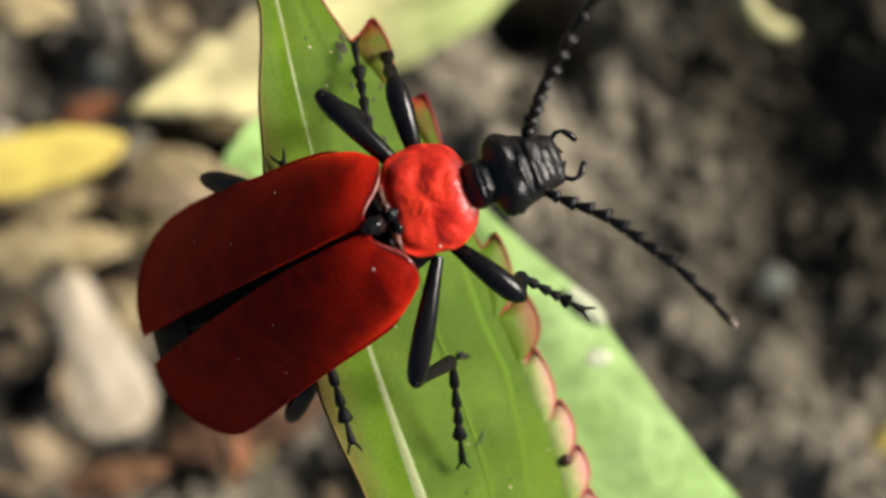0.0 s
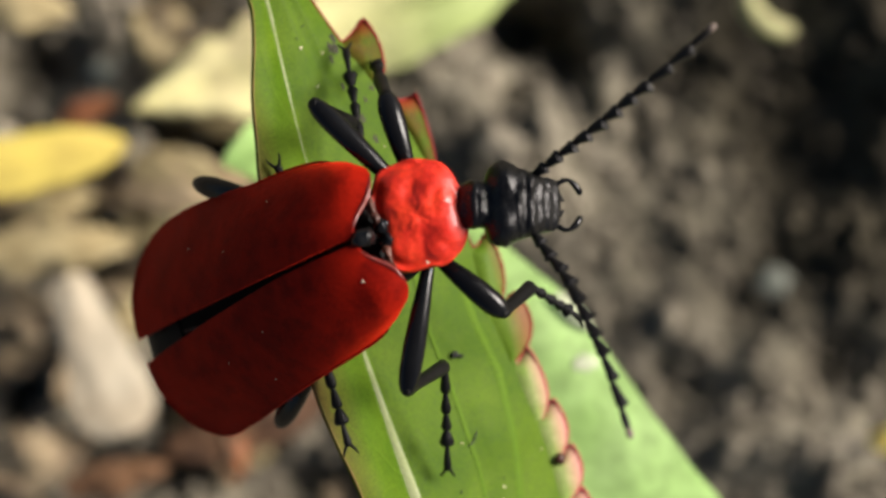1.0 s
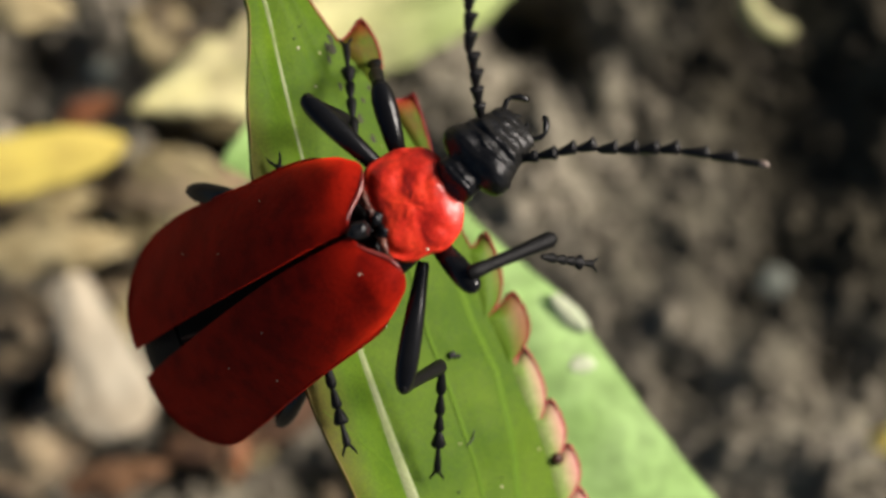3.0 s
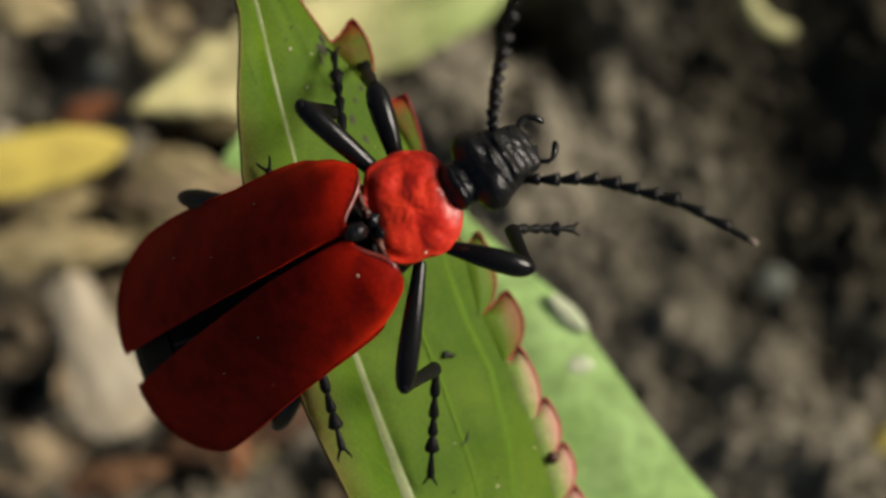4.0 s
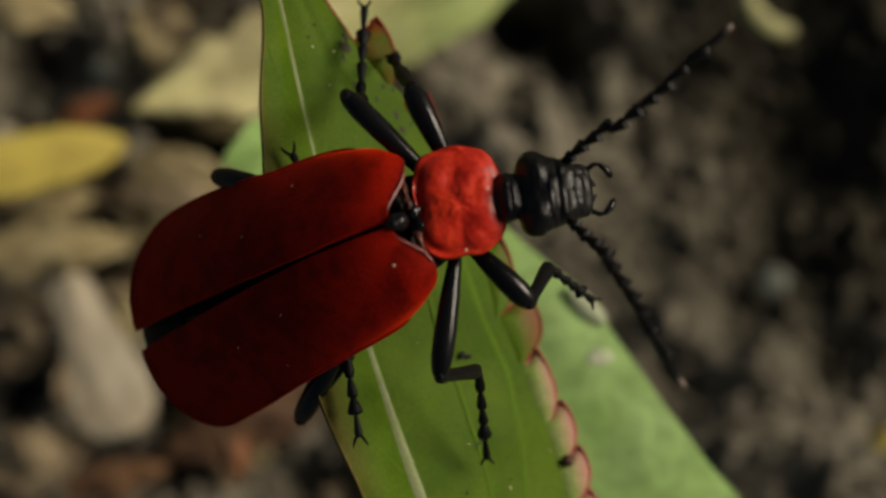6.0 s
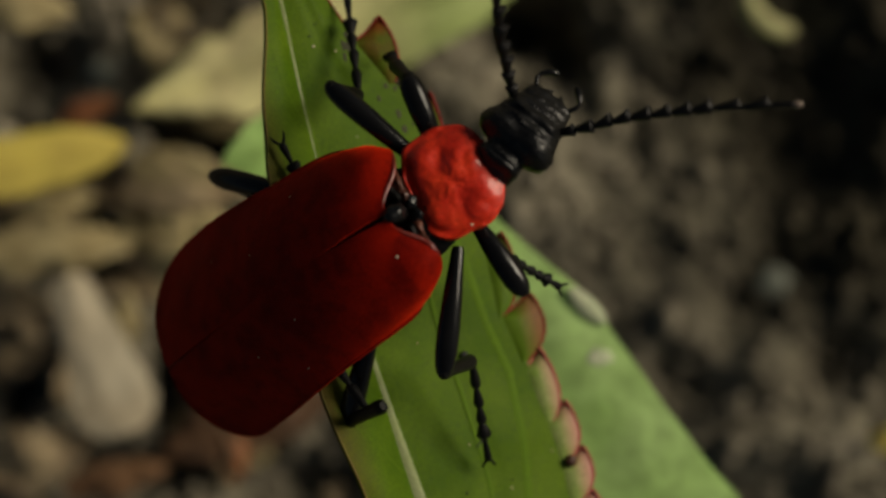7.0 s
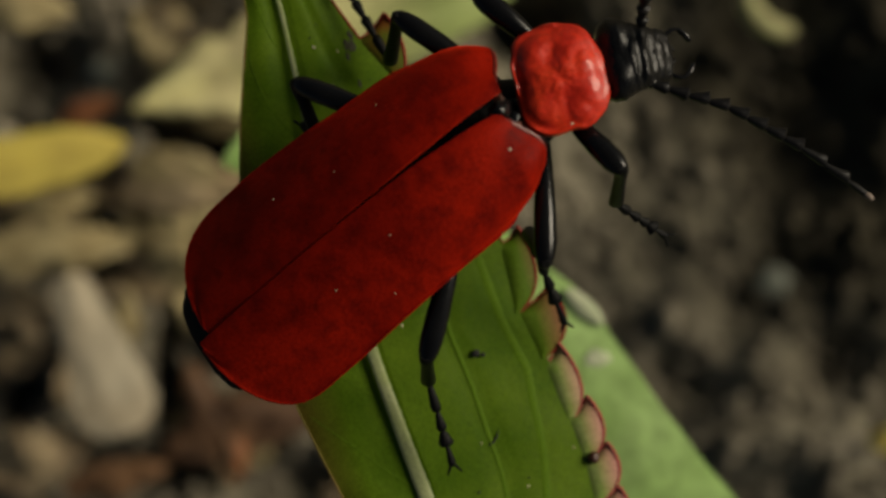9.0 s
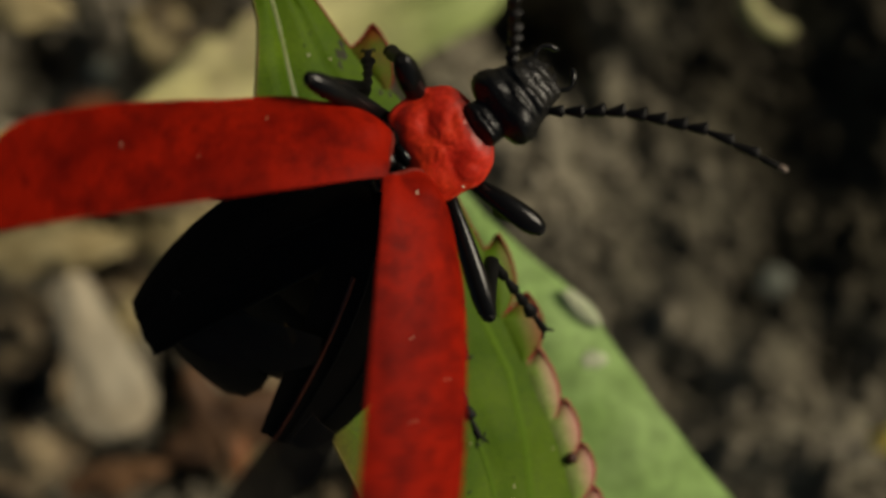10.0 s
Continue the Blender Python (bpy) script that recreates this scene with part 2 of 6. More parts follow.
def spread(n, inner, outer):
    """Even steps in the middle that widen to the horizon."""
    a = [inner * k / n for k in range(n + 1)]
    step = inner / n
    while a[-1] < outer:
        step *= 1.35
        a.append(a[-1] + step)
    return [-v for v in a[:0:-1]] + a


def build_soil():
    ticks = spread(95, 0.034, 40)
    verts = [(x, y, soil_height(x, y)) for x in ticks for y in ticks]
    n = len(ticks)
    faces = [(i * n + j, (i + 1) * n + j, (i + 1) * n + j + 1, i * n + j + 1) for i in range(n - 1) for j in range(n - 1)]
    me = bpy.data.meshes.new("ground")
    me.from_pydata(verts, [], faces)
    ob = finish(new("ground", me), SOIL)
    tagged(ob, "grey-brown crumbly garden soil with hollows", "ground", kind="structure")


def paint_shade(mat, amount):
    """Shade painted into a soil colour at the upper right, with an uneven border."""
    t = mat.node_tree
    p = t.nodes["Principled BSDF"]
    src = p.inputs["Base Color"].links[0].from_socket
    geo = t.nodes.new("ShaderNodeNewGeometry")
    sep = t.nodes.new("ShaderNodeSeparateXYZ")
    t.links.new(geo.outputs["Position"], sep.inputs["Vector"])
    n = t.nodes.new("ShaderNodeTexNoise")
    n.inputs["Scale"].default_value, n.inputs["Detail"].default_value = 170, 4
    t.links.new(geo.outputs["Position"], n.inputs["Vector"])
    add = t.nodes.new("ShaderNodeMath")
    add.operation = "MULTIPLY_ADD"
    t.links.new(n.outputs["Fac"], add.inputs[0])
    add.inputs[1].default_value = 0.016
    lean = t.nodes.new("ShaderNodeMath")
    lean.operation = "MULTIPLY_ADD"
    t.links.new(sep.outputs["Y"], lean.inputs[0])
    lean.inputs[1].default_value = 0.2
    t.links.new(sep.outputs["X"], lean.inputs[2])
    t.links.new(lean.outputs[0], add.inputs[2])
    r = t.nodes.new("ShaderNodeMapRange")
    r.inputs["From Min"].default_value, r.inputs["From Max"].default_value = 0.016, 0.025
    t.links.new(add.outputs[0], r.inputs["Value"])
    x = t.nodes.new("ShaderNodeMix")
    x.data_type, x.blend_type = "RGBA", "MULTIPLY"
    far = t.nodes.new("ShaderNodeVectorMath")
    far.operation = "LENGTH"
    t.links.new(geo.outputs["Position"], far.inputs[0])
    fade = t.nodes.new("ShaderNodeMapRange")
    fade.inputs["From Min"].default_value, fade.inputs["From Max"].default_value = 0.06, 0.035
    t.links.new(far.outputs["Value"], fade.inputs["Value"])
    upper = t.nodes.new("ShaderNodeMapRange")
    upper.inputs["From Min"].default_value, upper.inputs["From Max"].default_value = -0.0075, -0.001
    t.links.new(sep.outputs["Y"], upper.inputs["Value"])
    shaded = t.nodes.new("ShaderNodeMath")
    shaded.operation = "MULTIPLY"
    t.links.new(r.outputs["Result"], shaded.inputs[0])
    t.links.new(upper.outputs["Result"], shaded.inputs[1])
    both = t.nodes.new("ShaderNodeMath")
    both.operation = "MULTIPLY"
    t.links.new(shaded.outputs[0], both.inputs[0])
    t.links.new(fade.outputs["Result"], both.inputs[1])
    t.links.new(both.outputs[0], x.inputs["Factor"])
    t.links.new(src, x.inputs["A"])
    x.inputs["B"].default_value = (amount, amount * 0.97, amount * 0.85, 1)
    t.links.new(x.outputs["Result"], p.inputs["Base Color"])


# ground and crumbs both carry the painted shade in their colour
paint_shade(SOIL, 0.27)
paint_shade(CRUMB, 0.27)
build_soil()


def crumbs():
    rng = random.Random(5)
    proto = bmesh.new()
    bmesh.ops.create_icosphere(proto, subdivisions=1, radius=1.0)
    pv = [v.co.copy() for v in proto.verts]
    pf = [[v.index for v in f.verts] for f in proto.faces]
    proto.free()
    verts, faces = [], []
    for _ in range(5200):
        x, y = rng.uniform(-0.027, 0.027), rng.uniform(-0.017, 0.017)
        r = 1e-3 * (0.10 + 0.55 * rng.random() ** 3)
        c = Vector((x, y, soil_height(x, y) + r * 0.3))
        sx, sy, sz, sd = rng.uniform(0.7, 1.3), rng.uniform(0.7, 1.3), rng.uniform(0.6, 1), rng.uniform(0, 50)
        b = len(verts)
        for v in pv:
            k = r * (1 + 0.5 * noise.noise(v * 1.4 + Vector((sd, 0, sd))))
            verts.append(c + Vector((v.x * sx, v.y * sy, v.z * sz)) * k)
        faces += [[b + q for q in f] for f in pf]
    me = bpy.data.meshes.new("soil_crumbs")
    me.from_pydata(verts, [], faces)
    tagged(finish(new("soil_crumbs", me), CRUMB), "loose brown soil crumbs strewn over the ground", "soil", kind="stuff")


crumbs()


# ---- leaves lying and standing behind ----
def leaf_blade(name, mat, start, end, width, curl, seed, label, base_pull=0.5, fold=0.15, lift=0.0, wave=0.1, rib=None, profile=None):
    """A lens-shaped leaf from start to end (metres): a bent blade with thickness and a raised midrib."""
    a, b = Vector(start), Vector(end)
    d = b - a
    length = d.length
    side = d.cross(Vector((0, 0, 1))).normalized()
    bm = bmesh.new()
    rows = []
    nu, nv = 40, 12
    for i in range(nu + 1):
        u = i / nu
        w = width * 0.5 * (math.sin(math.pi * min(1, max(0.0, u)) ** (0.6 + base_pull * 0.5)) ** 0.75 + 0.012)
        if profile:
            w = width * 0.5 * float(np.interp(u, [q[0] for q in profile], [q[1] for q in profile]))
        row = []
        for j in range(nv + 1):
            v = 2 * j / nv - 1
            p = a + d * u + side * (v * w * (1 + wave * (0.7 * noise.noise(Vector((u * 5, seed, 3 if v > 0 else 9))) + 0.9 * noise.noise(Vector((u * 13, seed, 3 if v > 0 else 9))))))
            p.z += -fold * width * abs(v) ** 1.5 + curl * length * math.sin(math.pi * u) + lift * u + wave * 0.5 * width * noise.noise(Vector((u * 3, v * 1.2, seed)))
            row.append(p)
        rows.append(row)
    sheet(bm, rows, 0.00012)
    holder = tagged(new(name), label, "leaf")
    solid("blade", bm, mat, holder)
    if rib is False:
        return holder
    bm = bmesh.new()
    mid = [rows[i][nv // 2] / U + Vector((0, 0, 6)) for i in range(0, nu + 1, 2)]
    wire(bm, mid, [14 * (1 - 0.8 * k / (len(mid) - 1)) * width / 0.004 * 0.6 for k in range(len(mid))])
    solid("midrib", bm, rib or mat, holder)
    return holder


green_leaf = leaf_blade("green_leaf", LEAF_LIGHT, at(1360, 1300, 0.028), at(700, 180, 0.026), 0.0080, 0.01, 2.0, "light green leaf out of focus beneath the beetle's leaf", fold=0.0, rib=False, wave=0.05,
                        profile=[(0, 0.15), (0.12, 0.7), (0.2, 0.93), (0.297, 0.91), (0.389, 0.79), (0.487, 0.70), (0.587, 0.665), (0.642, 0.62), (0.713, 0.44), (0.791, 0.26), (1, 0.01)])


def withered_edge():
    """A pale, dry, rolled strip on the margin of the light green leaf."""
    bm = bmesh.new()
    a, b = at(1008, 512, 0.0272), at(1070, 572, 0.0272)
    rows = []
    for i in range(13):
        f = i / 12
        w = 0.00036 * math.sin(math.pi * (0.08 + 0.84 * f)) ** 0.6
        p = a.lerp(b, f)
        rows.append([p + Vector((0.7, 0.7, 0)) * v * w + Vector((0, 0, 0.00010 * (1 - v * v) + 0.00004 * noise.noise(Vector((f * 4, v, 1))))) for v in (-1, -0.6, -0.2, 0.2, 0.6, 1)])
    sheet(bm, rows, 0.0001)
    solid("withered_edge", bm, WITHERED, green_leaf, "pale dry rolled strip of the margin")
    rng = random.Random(4)
    for px, py, r in ((1062, 632, 30), (1236, 828, 22), (1108, 838, 26)):
        bm = bmesh.new()
        p = at(px, py, 0.0273) / U
        blob(bm, p, (r, r * rng.uniform(0.6, 1), 2), 0.4, r, 2)
        solid("pale_spot", bm, LEAF_PALE, green_leaf, "pale spot")


withered_edge()
leaf_blade("yellowing_leaf", LEAF_YELLOW, at(920, -55, 0.0045), at(236, 192, 0.0050), 0.0047, 0.02, 5.0, "pale yellow-green wilting leaf above the soil", fold=0.10, wave=0.34,
           profile=[(0, 0.3), (0.15, 0.85), (0.35, 1.0), (0.62, 1.0), (0.76, 0.9), (0.85, 0.58), (0.93, 0.36), (1, 0.1)])
leaf_blade("small_green_leaf", LEAF_LIGHT, at(600, 225, 0.022), at(392, 290, 0.0225), 0.0029, 0.02, 8.0, "small light green leaf low over the soil", fold=0.05)
leaf_blade("yellow_leaf", YELLOW, at(-220, 345, 0.0060), at(222, 252, 0.0055), 0.0029, 0.02, 11.0, "bright yellow fallen leaf lying on the soil", fold=0.1,
           profile=[(0, 0.3), (0.3, 0.9), (0.6, 1.0), (0.78, 0.9), (0.89, 0.66), (0.96, 0.38), (1, 0.12)])
leaf_blade("cream_dead_leaf", PALE, at(226, 768, 0.0045), at(114, 490, 0.004), 0.0038, 0.02, 14.0, "cream-coloured dry dead leaf lying on the soil", fold=0.06, wave=0.12, rib=False,
           profile=[(0, 0.45), (0.05, 0.8), (0.13, 1.0), (0.3, 0.98), (0.55, 0.82), (0.8, 0.63), (0.95, 0.52), (1, 0.34)])


for x0, y0, x1, y1, wd, mat, word in ((-80, 455, 255, 425, 0.0024, TAN, "tan"), (215, 335, 420, 350, 0.0022, LITTER, "brown"), (-40, 850, 170, 770, 0.0028, LITTER, "brown"),
                                      (290, 800, 560, 700, 0.0030, BARK, "rusty brown"), (20, 380, 170, 345, 0.0016, TAN, "tan"),
                                      (330, 640, 420, 830, 0.0018, BARK, "rusty brown"), (230, 290, 400, 312, 0.0022, TAN, "tan"), (255, 455, 440, 475, 0.0024, TAN, "tan"),
                                      (270, 395, 420, 405, 0.0020, TAN, "tan"), (300, 530, 400, 560, 0.0022, TAN, "tan"), (20, 560, 90, 600, 0.0020, LITTER, "brown"),
                                      (215, 630, 226, 515, 0.0018, TAN, "tan"), (412, 850, 420, 770, 0.0012, RUST, "orange-brown"),
                                      (1540, 792, 1610, 762, 0.0012, YELLOW, "yellow"), (238, 50, 330, 160, 0.0020, TAN, "tan"), (-60, 4, 130, 22, 0.0022, TAN, "tan"), (105, 212, 205, 178, 0.0014, RUST, "orange-brown"), (390, 770, 590, 700, 0.0026, BARK, "rusty brown"), (110, 870, 300, 825, 0.0018, BARK, "rusty brown")):
    leaf_blade("dead_leaf", mat, at(x0, y0, 0.003), at(x1, y1, 0.0035), wd, 0.05, x0 * 0.1, word + " dry curled dead leaf lying on the soil", fold=0.12, wave=0.4, rib=False)


def litter():
    """Dead leaf bits: three shapes, many copies, strewn on the soil."""
    rng = random.Random(21)
    protos = []
    for k in range(3):
        bm = bmesh.new()
        rows = []
        for i in range(13):
            u = i / 12
            w = (math.sin(math.pi * (0.08 + 0.84 * u)) ** 0.7) * (0.22 + 0.06 * k)
            rows.append([Vector(((u - 0.5) * 1.0, v * w * (1 + 0.3 * noise.noise(Vector((u * 4, v, k * 5)))), 0.12 * v * v * (1 - k) + 0.10 * noise.noise(Vector((u * 3, v * 2, k * 7))))) * 3e-3
                         for v in (-1, -0.66, -0.33, 0, 0.33, 0.66, 1)])
        sheet(bm, rows, 0.00012)
        protos.append(tagged(solid("dead_leaf_bit", bm, (LITTER, TAN, PALE)[k]), ("brown dry scrap of a dead leaf on the soil", "tan dry scrap of a dead leaf on the soil", "cream dry scrap of a dead leaf on the soil")[k], "leaf litter", "scraps of dead leaf"))
    first = [True] * 3
    for n in range(112):
        px, py = rng.uniform(-60, 620), rng.uniform(-40, 930)
        k = (0, 1, 0, 1, 0, 2, 0)[n % 7]
        if (py > 560 and n % 3) or (py < 215 and px < 300 and n % 4):
            continue
        p = at(px, py, 0)
        p.z = soil_height(p.x, p.y) + 0.0005
        m = pose(p.x, p.y, p.z, rng.uniform(-16, 16), rng.uniform(-16, 16), rng.gauss(5, 35))
        s = rng.uniform(0.4, 1.5)
        if first[k]:
            first[k] = False
            protos[k].scale = (s, s, s)
            protos[k].location, protos[k].rotation_euler = m.translation, m.to_euler()
        else:
            c = copy_thing(protos[k], m)
            c.scale = (s, s, s)


litter()


def stones():
    rng = random.Random(8)
    for px, py, rx, ry, name, mat, label in (
            (1368, 500, 34, 30, "pebble", STONE, "small grey-green pebble in the soil"),
            (1480, 790, 50, 34, "clod", CRUMB, "grey-brown clod on the soil"), (885, 258, 40, 34, "clod", CRUMB, "pale brown clod on the soil"),
            (190, 130, 34, 30, "pebble", STONE, "small grey pebble in the soil"), (410, 820, 40, 55, "clod", LITTER, "reddish-brown crumb of bark")):
        bm = bmesh.new()
        blob(bm, (0, 0, 0), (rx * 1.65, ry * 1.65, min(rx, ry) * 1.0), 0.35, rng.uniform(0, 40))
        p = at(px, py, 0)
        p.z = soil_height(p.x, p.y) + min(rx, ry) * 0.25 * U
        ob = tagged(solid(name, bm, mat), label, name)
        ob.location = p


stones()


def bract():
    bm = bmesh.new()
    pts = [Vector((72 * math.cos(a), 72 * math.sin(a), 6 * math.sin(a * 2))) for a in (radians(160 + 9 * k) for k in range(15))]
    wire(bm, [p * 1.4 for p in pts], [34 * math.sin(math.pi * (0.12 + 0.76 * k / 14)) ** 0.6 for k in range(15)], 12)
    ob = tagged(solid("curled_bract", bm, SEED), "pale yellow-green curled bract lying on the soil", "plant scrap")
    p = at(1373, 2, 0)
    p.z = soil_height(p.x, p.y) + 0.0016
    ob.location = p


bract()

# ---- the leaf the beetle stands on: two halves that flex on the midrib ----
RIB = 918.0


def bow(v):
    return -22 * math.sin(math.pi * max(0, min(1, v / RIB)))


def half_width(v, right):
    if right:
        return float(np.interp(v, (-700, -520, -300, -90, 15, 100, 172, 190, 272, 340, 405, 450, 560, 640, 720, 745, 835, 921, 1060, 1160),
                               (2, 95, 270, 312, 312, 307, 306, 302, 286, 292, 296, 286, 262, 240, 206, 188, 130, 94, 40, 2)))
    return 1.36 * float(np.interp(v, (-700, -520, -300, 27, 115, 223, 420, 644, 753, 925, 1060, 1160), (2, 60, 92, 86, 94, 103, 106, 88, 68, 30, 16, 2)))


# teeth of the margin: foot, front notch and tip along the leaf, reach of the tip, bulge below it, red or pale
TEETH = ((742, 834, 868, 184, 20, "red"), (560, 718, 708, 255, 10, "red"), (272, 405, 424, 330, 14, "green"), (178, 274, 302, 350, 16, "green"),
         (58, 170, 196, 335, 15, "pale"), (-26, 60, 88, 350, 13, "pale"), (-108, -28, -4, 356, 13, "pale"), (-198, -110, -88, 354, 13, "pale"),
         (-288, -200, -178, 344, 15, "pale"))


def bend(f, *ps):
    """A point on the curve drawn by three or four handles."""
    while len(ps) > 1:
        ps = [a.lerp(b, f) for a, b in zip(ps, ps[1:])]
    return ps[0]


def tooth_rows(foot, notch, tip, reach, bulge):
    """Rows of points from the foot of a tooth to its tip, each from the blade out to the margin."""
    ln = tip - foot
    a, t = Vector((half_width(foot, True) + (8 if foot < 100 else 0), foot)), Vector((reach, tip))
    n = Vector((half_width(notch, True), notch))
    rows = []
    for s in range(23):
        f = s / 22
        out = bend(f, a, Vector((reach + bulge * 1.3, foot + 0.22 * ln)), Vector((reach + bulge * 1.4, tip - 0.42 * ln)), t)
        if f < 0.62:
            v = foot + (notch - foot) * f / 0.62
            inn = Vector((half_width(v, True) - 14, v))
        else:
            inn = bend((f - 0.62) / 0.38, n - Vector((5, 0)), n.lerp(t, 0.5) - Vector((0, 0.10 * ln)), t)
        row = []
        for g in range(7):
            p = inn.lerp(out, g / 6)
            crease = math.sin(math.pi * g / 6)
            row.append(Vector((bow(p.y) + p.x, p.y, -6 + 8.5 * min(1, g / 2) + edge_z(p.y) + 7 * crease * math.sin(math.pi * min(1, f * 1.1)) + 9 * (g / 6) ** 2 * f)))
        rows.append(row)
    return rows


def edge_z(v):
    return 10 * noise.noise(Vector((v / 130, 1.5, 4)))


def build_leaf():
    UL = 1.065 * U
    holder = tagged(new("beetle_leaf"), "green serrated leaf with red margin, beetle standing on it", "leaf")
    halves = []
    for right in (False, True):
        sg = 1 if right else -1
        bm = bmesh.new()
        rows = []
        for i in range(466):
            v = -700 + 4 * i
            w = half_width(v, right)
            row = []
            for j in range(15):
                q = j / 14 if right else (j - 3) / 11
                z = 10 * noise.noise(Vector((v / 130, q * 1.5, 4 * sg))) * q + 7 * math.sin(q * math.pi) - 5 * math.exp(-((q - 0.48) / 0.05) ** 2) * right
                if q < 0:
                    row.append(Vector((bow(v) - q * 150, v, -21 * q - 2)) * UL)
                else:
                    row.append(Vector((bow(v) + sg * q * w, v, z)) * UL)
            rows.append(row)
        sheet(bm, rows, 8 * UL)
        half = solid("leaf_half", bm, LEAF if right else LEAF_EDGED, holder, "green leaf half sloping from the midrib")
        halves.append(half)
        # the margin, bare of teeth only in two stretches of the right half
        for low, high in ((-700, -288), (400, 562), (832, 1160)) if right else ((-700, 1160),):
            edge = [rows[i][14] / UL for i in range(0, 466, 2) if low <= -700 + 4 * i <= high]
            bm = bmesh.new()
            wire(bm, [p * 1.065 for p in edge], [2.6 if right else 1.8] * len(edge), 6)
            solid("leaf_margin", bm, LEAF_RED if right else LEAF_BROWN, half, "red leaf margin" if right else "brownish leaf margin")
        # side veins
        for k in range(0 if right else 9):
            v0 = -460 + 165 * k
            pts = []
            for s in range(12):
                f = s / 11 * 0.9
                v = v0 + 190 * f ** 1.15
                pts.append((bow(v) + sg * f * half_width(v, right), v, 7 * math.sin(f * math.pi) + 10 * noise.noise(Vector((v / 130, f * 1.5, 4 * sg))) * f + 0.5))
            bm = bmesh.new()
            wire(bm, [Vector(p) * 1.065 for p in pts], [1.5 * (1 - 0.6 * s / 11) for s in range(12)], 6, 0.3)
            solid("vein", bm, LEAF_SIDE, half)
        if right:
            for q0, r0 in ((0.47, 4.0), (0.80, 8.0)):
                pts = []
                for s in range(40):
                    v = -500 + 1000 * s / 39
                    q = q0 + 0.05 * math.sin(v / 260) if q0 < 0.6 else float(np.interp(v, (-500, -150, -45, 170, 280, 500), (0.50, 0.62, 0.71, 0.86, 0.86, 0.78)))
                    pts.append((bow(v) + q * half_width(v, True), v, 7 * math.sin(q * math.pi) + 10 * noise.noise(Vector((v / 130, q * 1.5, 4))) * q + (0.5 if q0 > 0.6 else -2)))
                bm = bmesh.new()
                wire(bm, [Vector(p) * 1.065 for p in pts], [r0] * 40, 8, 0.10)
                solid("vein", bm, LEAF_SIDE, half, "pale lengthwise vein")
    for foot, notch, tip, reach, bulge, look_of in TEETH:
        rows2 = tooth_rows(foot, notch, tip, reach, bulge)
        start = Vector((rows2[12][0].x, tip - 111, 0)) if look_of == "red" else Vector((rows2[12][0].x - 8, foot, 0))
        rows2 = [[(p - start) * UL for p in r] for r in rows2]
        rim = [r[6] / U for r in rows2] + [rows2[k][0] / U for k in (20, 18, 16, 14)]
        bm = bmesh.new()
        sheet(bm, rows2, 5 * U)
        tooth = solid("tooth", bm, {"red": THORN, "green": TOOTH_GREEN, "pale": TOOTH}[look_of], halves[1],
                      {"red": "green leaf tooth with a rose-red tip", "green": "green leaf tooth with a red edge", "pale": "pale green leaf tooth flushed with pink"}[look_of])
        tooth.location = start * UL
        bm = bmesh.new()
        wire(bm, rim, [1.2 + 2.2 * math.sin(math.pi * (0.05 + 0.85 * k / 26)) for k in range(27)], 6)
        solid("tooth_rim", bm, LOBE_RIM if look_of == "pale" else LEAF_RED, tooth, "pink-red rim" if look_of == "pale" else "red rim")
    bm = bmesh.new()
    pts = [(bow(v), v, 5 - 0.42 * bow(v)) for v in range(-900, 1161, 30)]
    wire(bm, [Vector(p) * 1.065 for p in pts], [max(4.5, 18 - 0.0118 * (p[1] + 300)) if p[1] > -300 else 18 for p in pts], 10, 0.26)
    solid("midrib", bm, LEAF_RIB, holder, "pale whitish midrib")
    rng = random.Random(3)
    for k, (q, v, r) in enumerate([(0.605, 224, 8), (0.64, 218, 5)]):
        bm = bmesh.new()
        blob(bm, 1.065 * Vector((bow(v) + q * half_width(v, True), v, 12)), (r, r * 0.8, r * 0.7), 0.5, k)
        solid("speck", bm, SPECK_BLACK, halves[1], "black grain of dirt")
    bm = bmesh.new()
    blob(bm, 1.065 * Vector((bow(-24) + half_width(-24, True) + 10, -24, 8)), (13, 12, 11), 0.25, 4)
    solid("gall", bm, HORN, halves[1], "small round brown gall")
    bm = bmesh.new()
    wire(bm, [1.065 * Vector((bow(60) + x, v, 9)) for x, v in ((142, 56), (152, 60), (161, 68), (168, 78))], [0.8, 1.8, 1.8, 0.8], 6)
    solid("hair", bm, SPECK_BLACK, halves[1], "short dark fibre stuck to the leaf")
    for k in range(16):
        q, v = rng.uniform(0.5, 0.97), rng.uniform(640, 850)
        r = rng.uniform(2.5, 6.0)
        bm = bmesh.new()
        blob(bm, 1.065 * Vector((bow(v) + q * half_width(v, True), v, 7 * math.sin(q * math.pi) + 10 * noise.noise(Vector((v / 130, q * 1.5, 4))) * q)), (r, r * rng.uniform(1, 2.4), 1.2), 0.7, k + 40, 2)
        solid("stain", bm, LEAF_STAIN, halves[1], "dark brown mould spot")
    for k in range(26):
        q, v = rng.uniform(0.05, 0.95), rng.uniform(-80, 880)
        r = rng.uniform(1.6, 3.4)
        bm = bmesh.new()
        blob(bm, 1.065 * Vector((bow(v) + q * half_width(v, True), v, 7 * math.sin(q * math.pi) + 10 * noise.noise(Vector((v / 130, q * 1.5, 4))) * q)), (r, r, r), 0.3, k, 1)
        solid("pollen_grain", bm, SPECK_PALE if k % 3 else SPECK_BLACK, halves[1])
    return holder, halves


leaf, leaf_halves = build_leaf()


